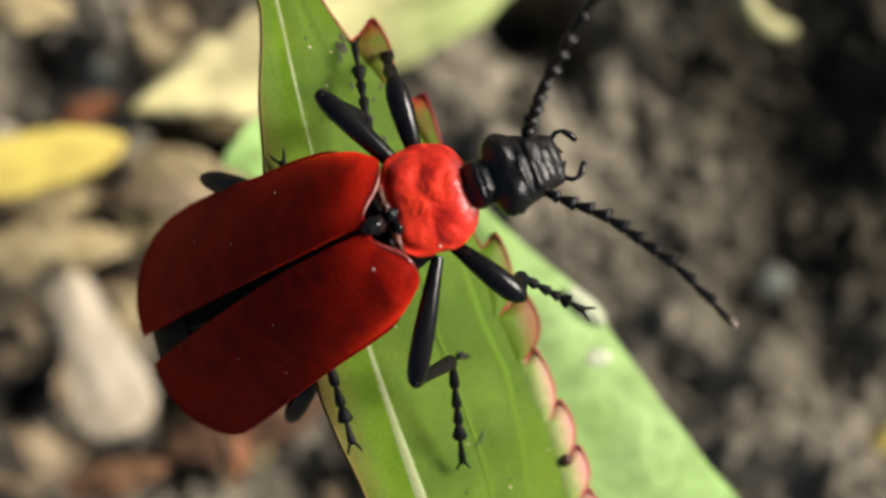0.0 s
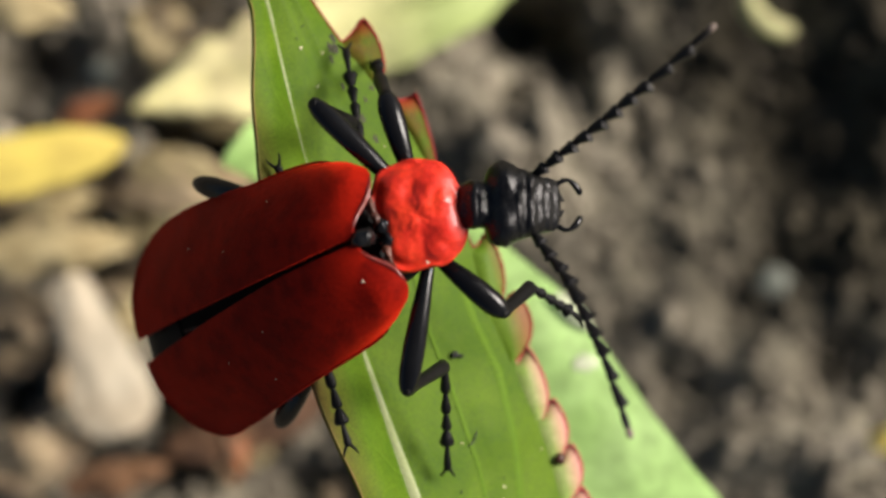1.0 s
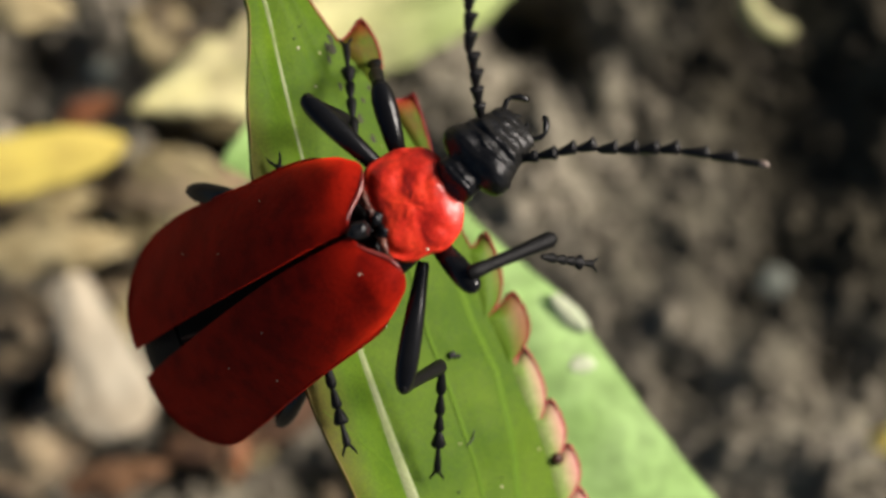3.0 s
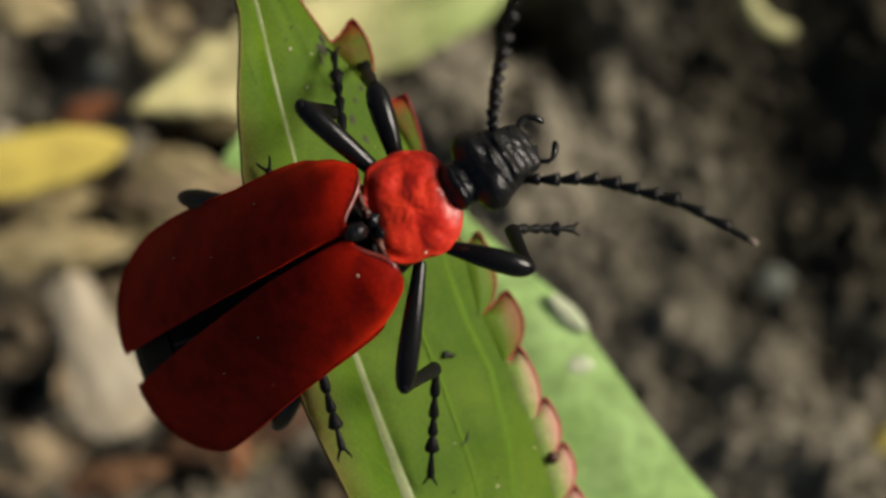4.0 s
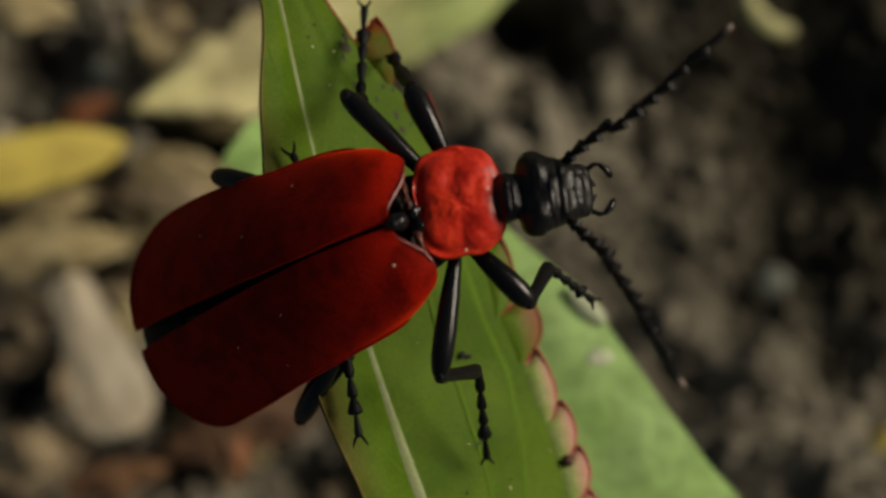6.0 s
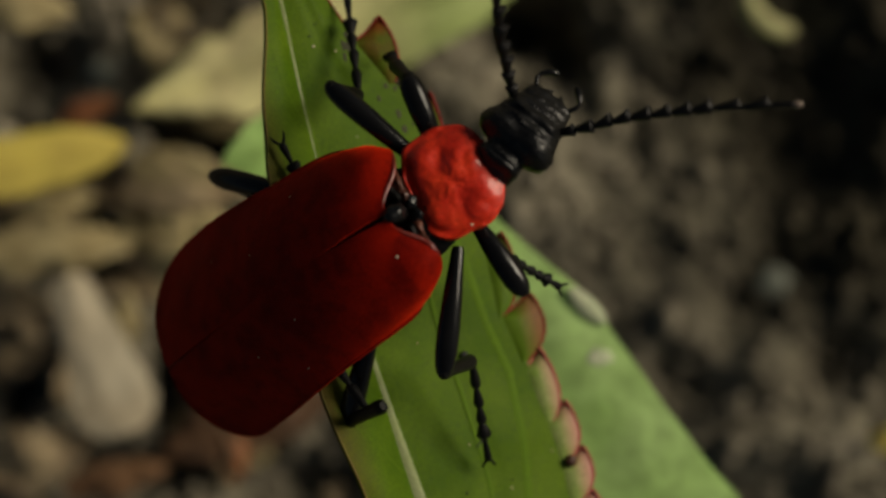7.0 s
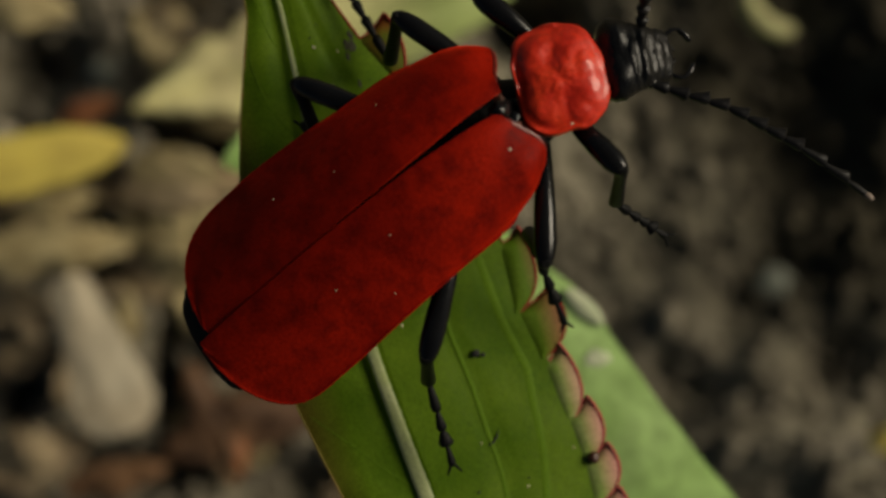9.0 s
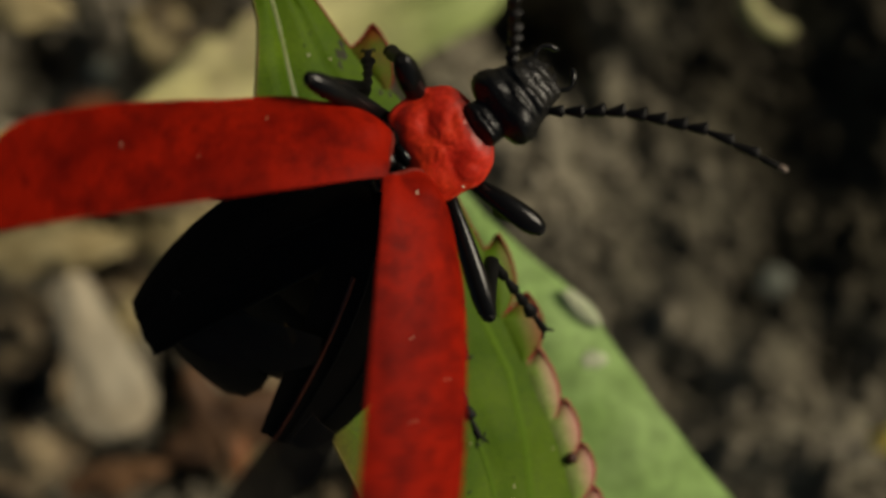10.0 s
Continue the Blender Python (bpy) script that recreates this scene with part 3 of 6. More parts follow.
def stem():
    """The stalk that bears both leaves, rising from the soil below the view."""
    bm = bmesh.new()
    foot, top = at(1150, 1750, 0.0), at(1060, 1820, 0.037)
    foot.z = soil_height(foot.x, foot.y) - 0.001
    pts = [(foot.lerp(top, k / 10) + Vector((0.0006 * math.sin(k), 0, 0))) / U for k in range(11)]
    wire(bm, pts, [75 - 3 * k for k in range(11)], 12)
    st = tagged(new("plant_stem"), "green upright plant stem rooted in the soil", "plant stem")
    solid("stalk", bm, STEM, st)
    for tip, r in ((at(992, 1745, 0.0394), 14), (at(1360, 1302, 0.0338), 16)):
        bm = bmesh.new()
        wire(bm, [(top.lerp(tip, k / 8) + Vector((0, 0, 0.001 * math.sin(math.pi * k / 8)))) / U for k in range(9)], [r] * 9, 8)
        solid("petiole", bm, STEM, st)


stem()

# ---- the beetle ----
PARTS = {}
beetle = tagged(new("cardinal_beetle"), "scarlet beetle with black head, legs and feelers on the leaf", "beetle")


def eased(x, xs, ys):
    """A smooth line through knots."""
    k = max(0, min(len(xs) - 2, sum(x >= q for q in xs) - 1))
    f = (x - xs[k]) / (xs[k + 1] - xs[k])
    slope = [(ys[min(i + 1, len(xs) - 1)] - ys[max(i - 1, 0)]) / (xs[min(i + 1, len(xs) - 1)] - xs[max(i - 1, 0)]) * (xs[k + 1] - xs[k]) for i in (k, k + 1)]
    return (2 * f ** 3 - 3 * f ** 2 + 1) * ys[k] + (f ** 3 - 2 * f ** 2 + f) * slope[0] + (3 * f ** 2 - 2 * f ** 3) * ys[k + 1] + (f ** 3 - f ** 2) * slope[1]


def elytron_point(u, v, sg):
    front = eased(v, (0, 0.12, 0.28, 0.42, 0.56, 0.70, 0.82, 0.92, 1), (0, 3, 10, 19, 25, 22, 5, -26, -82))
    x = front + (-699 - front) * u
    if u < 0.72:
        w = eased(u, (0, 0.03, 0.1, 0.2, 0.35, 0.5, 0.62, 0.72), (136, 156, 168, 175, 182, 187, 190, 190))
    else:
        w = 190 * max(0.0, 1 - ((u - 0.72) / 0.28) ** 3.4) ** 0.5
    if sg > 0:
        w += 12 * max(0.0, 1 - u / 0.3) + 5 * math.sin(math.pi * max(0.0, (u - 0.3) / 0.7))
    y = v * w - 5 * math.sin(math.pi * u) + 6 * (1 - v) * max(0.0, 1 - u / 0.25)
    full = 190 if u >= 0.72 else w
    z = 42 - 86 * max(0.0, y / full) ** 2.1 * (full / 190) ** 0.4
    inner = max(0.0, min(1.0, (v - 0.08) / 0.42))
    z -= (24 * max(0.0, 1 - u / 0.16) ** 2.6 + 40 * max(0.0, 1 - u / 0.42) ** 2.2) * (0.6 + 0.4 * inner * inner * (3 - 2 * inner)) + 84 * max(0.0, (u - 0.10) / 0.90) ** 2.0
    z += 10 * math.exp(-((u - 0.05) / 0.045) ** 2 - ((v - 0.70) / 0.22) ** 2)
    z += 2.0 * noise.noise(Vector((u * 6, v * 3, sg * 5)))
    return Vector((x + 6, sg * (y - 38 - 14 * (1 - v) * u * u), z + 4)) * U


def build_elytra():
    for name, sg in (("L", 1), ("R", -1)):
        bm = bmesh.new()
        us = [0, 0.003, 0.007, 0.012, 0.018, 0.025, 0.033, 0.042, 0.052, 0.064, 0.077] + [0.09 + 0.03 * k for k in range(22)] + [0.77, 0.80, 0.83, 0.86, 0.89, 0.915, 0.94, 0.96, 0.975, 0.987, 0.995, 1.0]
        rows = [[elytron_point(u, v, sg) for v in (0, 0.02, 0.06, 0.12, 0.18, 0.24, 0.30, 0.36, 0.42, 0.48, 0.54, 0.6, 0.65, 0.7, 0.75, 0.8, 0.84, 0.88, 0.91, 0.94, 0.96, 0.98, 1.0)] for u in us]
        sheet(bm, rows, 5 * U)
        ob = solid("elytron", bm, RED_WING, beetle, "dark velvety scarlet wing case")
        PARTS["elytron " + name] = ob
        # down-turned rim
        bm = bmesh.new()
        edge = [row[-1] / U - Vector((0, 0, 3)) for row in rows]
        wire(bm, edge, [4.0] * len(edge), 6)
        solid("rim", bm, RED_WING, ob)
        bm = bmesh.new()
        front = [elytron_point(0, 0.12 + 0.60 * k / 16, sg) / U + Vector((0, 0, -2)) for k in range(17)]
        wire(bm, front, [1.2 + 3.4 * math.sin(math.pi * k / 16) for k in range(17)], 8)
        solid("front_rim", bm, RED_RIM, ob, "glossy reddish front edge")
        for u, v in ([(0.48, 0.42), (0.30, 0.75), (0.66, 0.6)] if sg > 0 else [(0.06, 0.42), (0.42, 0.38), (0.62, 0.45), (0.5, 0.8)]):
            p = elytron_point(u, v, sg) / U
            bm = bmesh.new()
            r = 3.6 if u == 0.06 else 1.9
            blob(bm, p, (r, r * 0.8, r * 0.7), 0.3, u * 9, 1)
            solid("pollen_grain", bm, SPECK_PALE, ob)


build_elytra()


def build_trunk():
    """Abdomen, thorax, shield, and the small plates at the wing roots."""
    bm = bmesh.new()
    st = [(-10, 60, 24, 0, -80)]
    for k, w in enumerate((146, 154, 160, 164, 166, 152, 126)):
        x0 = -40 - 92 * k
        z0 = (-76, -79, -82, -85, -86, -82, -74)[k]
        high = (1, 1, 1, 1, 0.95, 0.8, 0.6)[k]
        st += [(x0, w * 0.95, 25 * high, 0, z0), (x0 - 40, w, 28 * high, 0, z0 - 1), (x0 - 84, w * (1.0 if k < 4 else 0.92), 27 * high, 0, z0 - 2), (x0 - 90, w * (0.94 if k < 4 else 0.84), 24 * high, 0, z0 - 2)]
    st += [(-690, 100, 12, 0, -76), (-702, 84, 9, 0, -76), (-711, 48, 5, 0, -76)]
    tube(bm, [(q[0], q[1], q[2], min(0, 0.025 * (q[0] + 150)), q[4]) for q in st], 26)
    solid("abdomen", bm, BLACK_DULL, beetle, "black segmented abdomen")
    bm = bmesh.new()
    tube(bm, [(-150, 60, 30, 0, -100), (-110, 90, 36, 0, -100), (-50, 96, 38, 0, -100), (0, 88, 36, 0, -106), (40, 70, 36, 0, -128), (66, 56, 28, 0, -166), (78, 30, 16, 0, -182)], 22)
    solid("thorax", bm, BLACK_DULL, beetle, "black thorax between shield and wing cases")
    bm = bmesh.new()
    blob(bm, (2, 0, -16), (21, 18, 27), 0.25, 3)
    for v in bm.verts:
        v.co.y *= 1 + 0.35 * (v.co.x / U - 6) / 30
    solid("scutellum", bm, BLACK, beetle, "small shiny black plate")
    for cx, cy, cz, rx, ry, rz in ((10, 14, -62, 15, 15, 11), (10, -14, -62, 15, 15, 11), (24, 0, -92, 14, 26, 14)):
        bm = bmesh.new()
        blob(bm, (cx, cy, cz), (rx, ry, rz), 0.35, cx + cy)
        solid("thorax_plate", bm, BLACK, beetle, "ridged shiny black plate")
    for sg in (1, -1):
        bm = bmesh.new()
        blob(bm, (12, sg * 56, -50), (9, 21, 7), 0.7, sg * 2)
        blob(bm, (12, sg * 32, -54), (8, 12, 6), 0.6, sg * 7)
        solid("wing_root", bm, HORN, beetle, "glossy brown wing root")


build_trunk()


def build_hind_wings():
    """Each hind wing: a dark inner half and a clearer tip, folded over it at rest."""
    for name, sg in (("L", 1), ("R", -1)):
        bm = bmesh.new()
        rows = []
        for i in range(30):
            u = i / 29
            w = 192 * math.sin(math.pi * (0.12 + 0.76 * u ** 0.8)) ** 0.6
            rows.append([Vector((-545 * u, sg * (-74 + w * v), 3 * math.sin(v * 14 + u * 3) - 34 * v * v)) * U for v in (0, 0.15, 0.3, 0.45, 0.6, 0.75, 0.9, 1.0)])
        sheet(bm, rows, 2 * U)
        ob = solid("hind_wing", bm, SMOKE, beetle, "dark smoky folded hind wing")
        for col, r0, u0 in ((0 if sg > 0 else 2, 5, 8), (3, 2.5, 5), (5, 2, 5)):
            bm = bmesh.new()
            line = [rows[i][col] / U + Vector((0, 0, 2)) for i in range(u0, 30, 3)]
            wire(bm, line, [r0 * (1 - 0.6 * k / (len(line) - 1)) for k in range(len(line))], 6)
            solid("wing_vein", bm, HORN if col == 2 else BLACK_DULL, ob, "brown wing vein" if col == 2 else "")
        PARTS["wing " + name] = ob
        bm = bmesh.new()
        tip_rows = []
        for i in range(20):
            u = i / 19
            w = 118 * math.sin(math.pi * (0.22 + 0.70 * u)) ** 0.6
            tip_rows.append([Vector((-300 * u, sg * (-26 + w * v), 3 * math.sin(v * 12 + u * 4))) * U for v in (0, 0.2, 0.4, 0.6, 0.8, 1.0)])
        sheet(bm, tip_rows, 1.5 * U)
        end = solid("wing_tip", bm, SMOKE_TIP, ob, "clear smoky tip of the hind wing")
        PARTS["wing_tip " + name] = end


build_hind_wings()


def build_pronotum():
    """The rounded shield: a domed disc with lobed margin and uneven hollows."""
    bm = bmesh.new()
    rings = []
    n = 96
    for r in (0.0, 0.05, 0.1, 0.16, 0.22, 0.28, 0.34, 0.40, 0.46, 0.52, 0.58, 0.64, 0.70, 0.76, 0.81, 0.85, 0.885, 0.915, 0.94, 0.965, 0.985, 1.0):
        ring = []
        for k in range(n):
            a = 2 * math.pi * k / n
            c, s = math.cos(a), math.sin(a)
            lobe = 1 + 0.030 * math.cos(3 * a + 0.4) + 0.018 * math.cos(7 * a + 1.1) + 0.08 * noise.noise(Vector((c * 2.4, s * 2.4, 2)))
            sup = (abs(c) ** 2.75 + abs(s) ** 2.75) ** (-1 / 2.75)
            x, y = 84 * c * sup * lobe * r, 101 * s * sup * lobe * r
            z = 34 * (1 - r ** 2.8) - 8
            # hollows to both sides of the middle line, broad uneven folds, a raised rim behind and at the sides
            z -= 12 * math.exp(-((x + 8) / 34) ** 2 - ((abs(y) - 42) / 26) ** 2) + 5 * math.exp(-(y / 9) ** 2) * (1 - r)
            back = 1 if c < 0.25 else 0.35
            z += (5 * math.exp(-((r - 0.965) / 0.035) ** 2) - 3.5 * math.exp(-((r - 0.86) / 0.06) ** 2)) * back * (1 + 1.6 * noise.noise(Vector((c * 2, s * 2, 6))))
            fold = abs(noise.noise(Vector((x / 52, y / 58, 3.3)))) * 9 + abs(noise.noise(Vector((x / 21, y / 24, 8.1)))) * 3.0
            z += (fold - 4 + 1.2 * noise.noise(Vector((x / 9, y / 9, 4)))) * (1 - r ** 4)
            ring.append(Vector((x, y, z)) * U)
        rings.append(ring)
    low = [[Vector((p.x * q, p.y * q, zz * U)) for p in rings[-1]] for q, zz in ((0.99, -18), (0.90, -34), (0.70, -52), (0.4, -58))]
    loft(bm, [*rings[1:], *low])
    ob = solid("pronotum", bm, RED_SHIELD, beetle, "bright orange-red uneven neck shield")
    PARTS["pronotum"] = ob
    for x, y in ((0, -88),):
        bm = bmesh.new()
        blob(bm, (x, y, 20 if abs(y) < 80 else 8), (3, 3, 2.5), 0.2, x, 1)
        solid("pollen_grain", bm, SPECK_PALE, ob)


build_pronotum()


def build_head():
    """A wrinkled head: collar, wide rounded temples, a brow ridge, horn bosses and a narrow, ridged muzzle."""
    xs = (-128, -100, -84, -72, -62, -54, -48, -43, -36, -26, -14, -4, 6, 16, 28, 40, 50, 60, 70, 80, 88, 92)
    half = (26, 34, 40, 44, 44, 42, 41, 60, 72, 77, 77, 74, 68, 63, 61, 58, 54, 51, 49, 46, 40, 22)
    tall = (20, 25, 28, 33, 33, 30, 27, 28, 34, 40, 43, 43, 42, 40, 38, 34, 30, 27, 23, 18, 12, 6)
    mid = (-58, -40, -22, -9, -6, -6, -7, -6, -3, 0, 1, 1, 0, 0, -1, -3, -6, -9, -12, -15, -16, -16)
    bm = bmesh.new()
    rings = []
    n = 44
    for i in range(74):
        x = -128 + 220 * i / 73
        hw, hz, z0 = (float(np.interp(x, xs, q)) for q in (half, tall, mid))
        ring = []
        for k in range(n):
            a = 2 * math.pi * k / n
            c, q = math.cos(a), math.sin(a)
            sup = (abs(c) ** 2.5 + abs(q) ** 2.5) ** (-1 / 2.5)
            y, z = hw * c * sup, hz * q * sup
            p = Vector((x, y, z))
            up = max(0.0, q)
            lift = 9 * math.exp(-((x + 20) / 17) ** 2 - ((abs(y) - 46) / 19) ** 2) - 7 * math.exp(-((x + 24) / 18) ** 2 - (y / 10) ** 2)
            lift -= 4.5 * math.exp(-((x + 63) / 2.6) ** 2)
            wob = 5 * noise.noise(p / 22 + Vector((3, 0, 0)))
            for place, high, wide, arch in ((7, 6.5, 4.0, 0.0022), (19, -4.5, 5.0, 0.001), (31, 4.5, 3.6, -0.0012), (41, -3.5, 3.5, 0), (50, 4.0, 3.2, 0), (58, -3.5, 3.0, 0), (67, 3.5, 3.0, 0), (75, -2.5, 2.5, 0)):
                lift += (1 if place < 40 else 0.6) * high * (0.75 + 0.8 * noise.noise(Vector((place, y / 17, 5)))) * math.exp(-((x - place - arch * y * y + wob) / wide) ** 2)
            lift += 7 * math.exp(-((x - 36) / 9) ** 2 - ((abs(y) - 40) / 10) ** 2)
            lift += 3.4 * noise.noise(p / 10) + 1.3 * noise.noise(p / 4)
            ring.append(Vector((x + 1.5 * noise.noise(p / 14), y * (1 + 0.05 * noise.noise(p / 13)), z0 + z + lift * up ** 0.6)) * U)
        rings.append(ring)
    loft(bm, rings)
    head = solid("head", bm, BLACK_HEAD, beetle, "black wrinkled head with shiny ridges")
    PARTS["head"] = head
    for sg in (1, -1):
        bm = bmesh.new()
        blob(bm, (8, sg * 53, -2), (17, 13, 22), 0.05, sg)
        solid("eye", bm, BLACK, head, "glossy black eye")
        bm = bmesh.new()
        tube(bm, [(-6, 9), (2, 11), (10, 9)], 10)
        for v in bm.verts:
            v.co += Vector((38, sg * 50, 2)) * U
        solid("feeler_socket", bm, BLACK, head)
        bm = bmesh.new()
        wire(bm, [(72, sg * 28, -16), (86, sg * 38, -13), (98, sg * 45, -12), (107, sg * 45, -12), (111, sg * 43, -13), (121, sg * 35, -15), (128, sg * 24, -17), (130, sg * 20, -18)],
             [3.6, 4.8, 4.8, 3.6, 5, 6.6, 6.4, 3.5], 8)
        solid("palp", bm, BLACK, head, "short jointed black palp")
        bm = bmesh.new()
        wire(bm, [(80, sg * 16, -20), (92, sg * 16, -22), (100, sg * 8, -23)], [8, 6, 2], 8)
        solid("mandible", bm, BLACK_DULL, head)


build_head()


def build_feelers():
    """Each feeler: eleven saw-toothed joints on three pieces."""
    total = 452 / 3
    counts = (4, 4, 3)
    for name, sg in (("L", 1), ("R", -1)):
        for k in range(3):
            bm = bmesh.new()
            n = counts[k]
            step = total / n
            for j in range(n):
                x = j * step
                g = k * 4 + j
                r = (12.2, 12.4, 10.4)[k] if g else 11
                tooth = 5.2 if 1 < g < 10 else 1.0
                if g == 10:
                    tube(bm, [(x, 4), (x + step * 0.3, 6.5), (x + step * 0.7, 6), (x + step * 0.97, 2)], 10)
                else:
                    tube(bm, [(x - 2, 3.4, 3.4, 0, 0), (x + step * 0.15, r * 0.60, r * 0.58, 0, 0), (x + step * 0.6, r * 0.86, r * 0.75, -sg * tooth * 0.5, 0),
                              (x + step * 0.88, r * 1.12, r * 0.85, -sg * tooth, 0), (x + step * 0.96, r * 0.7, r * 0.6, -sg * tooth * 0.5, 0), (x + step * 1.03, 3.2, 3.2, 0, 0)], 10)
            ob = solid("feeler", bm, BLACK_FEELER, beetle, "black saw-toothed feeler")
            PARTS["antenna %s%d" % (name, k)] = ob
            if k == 2:
                bm = bmesh.new()
                blob(bm, (total - 4, 0, 0), (11, 6.5, 6.5), 0.1, 1, 2)
                solid("feeler_tip", bm, TIP, ob, "pale feeler tip")


build_feelers()


def build_legs():
    sizes = {"F": (150, 172, 138, 1.08), "M": (222, 198, 225, 1.0), "H": (220, 172, 175, 1.05)}
    for side in "LR":
        for rank, (lf, lt, ls, k) in sizes.items():
            bm = bmesh.new()
            tube(bm, [(-8, 9 * k), (0, 12 * k), (lf * 0.12, 13.5 * k), (lf * 0.35, 17.5 * k), (lf * 0.62, 20.5 * k), (lf * 0.84, 20.5 * k), (lf * 0.95, 17.5 * k), (lf + 3, 13 * k), (lf + 8, 8 * k)], 16, 0.82)
            for v in bm.verts:
                v.co.z += 9 * U * math.sin(math.pi * min(1, max(0, v.co.x / U / lf)))
            PARTS["femur %s%s" % (side, rank)] = solid("femur", bm, BLACK, beetle, "glossy black thigh")
            bm = bmesh.new()
            tube(bm, [(-11, 8), (-4, 13), (lt * 0.06, 14), (lt * 0.2, 12), (lt * 0.5, 12.5), (lt * 0.85, 14.5), (lt * 0.97, 14.5), (lt + 4, 8)], 12, 0.85)
            for s in (1, -1):
                wire(bm, [(lt - 4, s * 7, -3), (lt + 7, s * 8, -6)], [2.2, 0.7], 5)
            PARTS["tibia %s%s" % (side, rank)] = solid("shin", bm, BLACK_DULL, beetle)
            bm = bmesh.new()
            n = 5 if rank != "H" else 4
            x = 0.0
            for j, f in enumerate((0.26, 0.19, 0.16, 0.15, 0.24) if n == 5 else (0.36, 0.22, 0.18, 0.24)):
                d = ls * f
                last = j == n - 1
                w = 8 if last else (10.5 + 4.5 * (j == n - 2))
                tube(bm, [(x - 1, 4), (x + d * 0.25, w * 0.62), (x + d * 0.8, w), (x + d * 0.97, w * 0.8), (x + d + 1, 3.6)], 10, 0.75)
                x += d
            for s in (1, -1):
                wire(bm, [(x - 4, s * 3, 0), (x + 6, s * 9, 1), (x + 14, s * 13, -3), (x + 19, s * 13, -9)], [3.2, 2.8, 2.0, 0.7], 6)
            PARTS["tarsus %s%s" % (side, rank)] = solid("foot", bm, BLACK_DULL, beetle, "jointed black foot with two claws")


build_legs()


def motions():
    """Key all that moves: millimetres and degrees; parts in the space of the beetle or the leaf."""
    def mm(*rows):
        return [(t, pose(x * 1e-3, y * 1e-3, z * 1e-3, rx, ry, rz)) for t, x, y, z, rx, ry, rz in rows]

    walk(beetle, mm(
        (0, -2.308, 0.618, 45, -10.5, -40.4, 27.2), (0.5, -2.475, 0.515, 45, -10.2, -41.4, 27), (1, -2.618, 0.265, 45, -9.5, -41.8, 25.7),
        (1.5, -2.906, 0.121, 45, -9.9, -41.9, 26.6), (2, -2.876, 0.213, 45, -10.5, -40.2, 27.7), (2.5, -3.089, 0.265, 45, -10.7, -40.7, 29.2),
        (2.7, -2.791, 0.441, 45, -11.2, -40.6, 29.3), (3.8, -2.747, 0.496, 45, -10.4, -39.9, 29.6), (4, -2.84, 0.425, 45, -10.4, -38.8, 29.8),
        (4.5, -2.287, 0.539, 45, -9.5, -38.5, 28.3), (5, -2.271, 0.603, 45, -9.4, -38.2, 27.4), (5.5, -2.264, 0.61, 45, -8.7, -36.4, 24.8),
        (5.7, -2.028, 0.628, 45, -9.7, -36, 22), (6.8, -1.134, 1.18, 45, -11.3, -31.1, 29.6), (7, -1.668, 0.985, 45, -12.5, -37.2, 32.6),
        (7.2, -0.891, 2.15, 45, -11.2, -27.7, 37.1), (7.5, 0.526, 4.139, 45, -13.3, -9.5, 44.6), (8, -0.152, 4.292, 45, -14.1, -15.1, 49.2),
        (8.5, 0.486, 4.112, 45, -14, -7.3, 43.5), (9, 1.592, 4.154, 45, -13.7, -8.8, 36.4), (9.3, -0.877, 2.602, 45, -12.3, -33.3, 40.9),
        (9.5, -1.637, 1.901, 45, -12, -38.8, 43.8), (9.7, -1.873, 1.743, 45, -10, -41.7, 46.2), (9.8, -1.005, 2.258, 45, -8.9, -35.1, 46.9),
        (9.9, -1.419, 1.894, 45, -11.9, -35.3, 48.5), (10, -1.972, 1.887, 45, 8, -38, 42)))
    walk(PARTS["elytron L"], mm(
        (0, -0.102, 0.646, -0.068, 0, 0, -3.7), (0.5, -0.102, 0.646, -0.068, 0, 0, -3.7), (1, -0.102, 0.646, -0.068, 0, 0, -3.3),
        (1.5, -0.102, 0.646, -0.068, 0, 0, -3.5), (2, -0.102, 0.646, -0.068, 0, 0, -3.7), (2.5, -0.102, 0.646, -0.068, 0, 0, -3.8),
        (2.7, -0.102, 0.646, -0.068, 0, 0, -3.7), (3.8, -0.102, 0.646, -0.068, 0, 0, -3.2), (4, -0.102, 0.646, -0.068, 0, 0, -3.9),
        (4.5, -0.102, 0.646, -0.068, 0, 0, -3.5), (5, -0.102, 0.646, -0.068, 0, 0, -4.1), (5.5, -0.102, 0.646, -0.068, 0, 0, -4),
        (5.7, -0.102, 0.646, -0.068, 0, 0, -3.5), (6.8, -0.102, 0.646, -0.068, 0, 0, -1.7), (7, -0.102, 0.646, -0.068, 0, 0, -1.4),
        (7.2, 0.163, 0.809, -0.068, 0, 0, -1.1), (7.5, 0.34, 0.918, -0.068, 0, 0, -0.3), (8, 0.34, 0.918, -0.068, 0, 0, 0.8),
        (8.5, 0.34, 0.918, -0.068, 0, 0, -0.3), (9, 0.34, 0.918, -0.068, 0, 0, 0.5), (9.3, 0.163, 0.809, -0.068, 0, 0, -0.5),
        (9.5, -0.102, 0.646, -0.068, 0, 0, -2.3), (9.7, -0.102, 0.646, -0.068, 0, 0, -2), (9.8, -0.102, 0.646, -0.068, 0, 0, -2.7),
        (9.9, -0.102, 0.646, -0.068, 0, 0, -4.7), (10, 1.121, 0.495, 0.327, -42.8, 34.4, -53.1)))
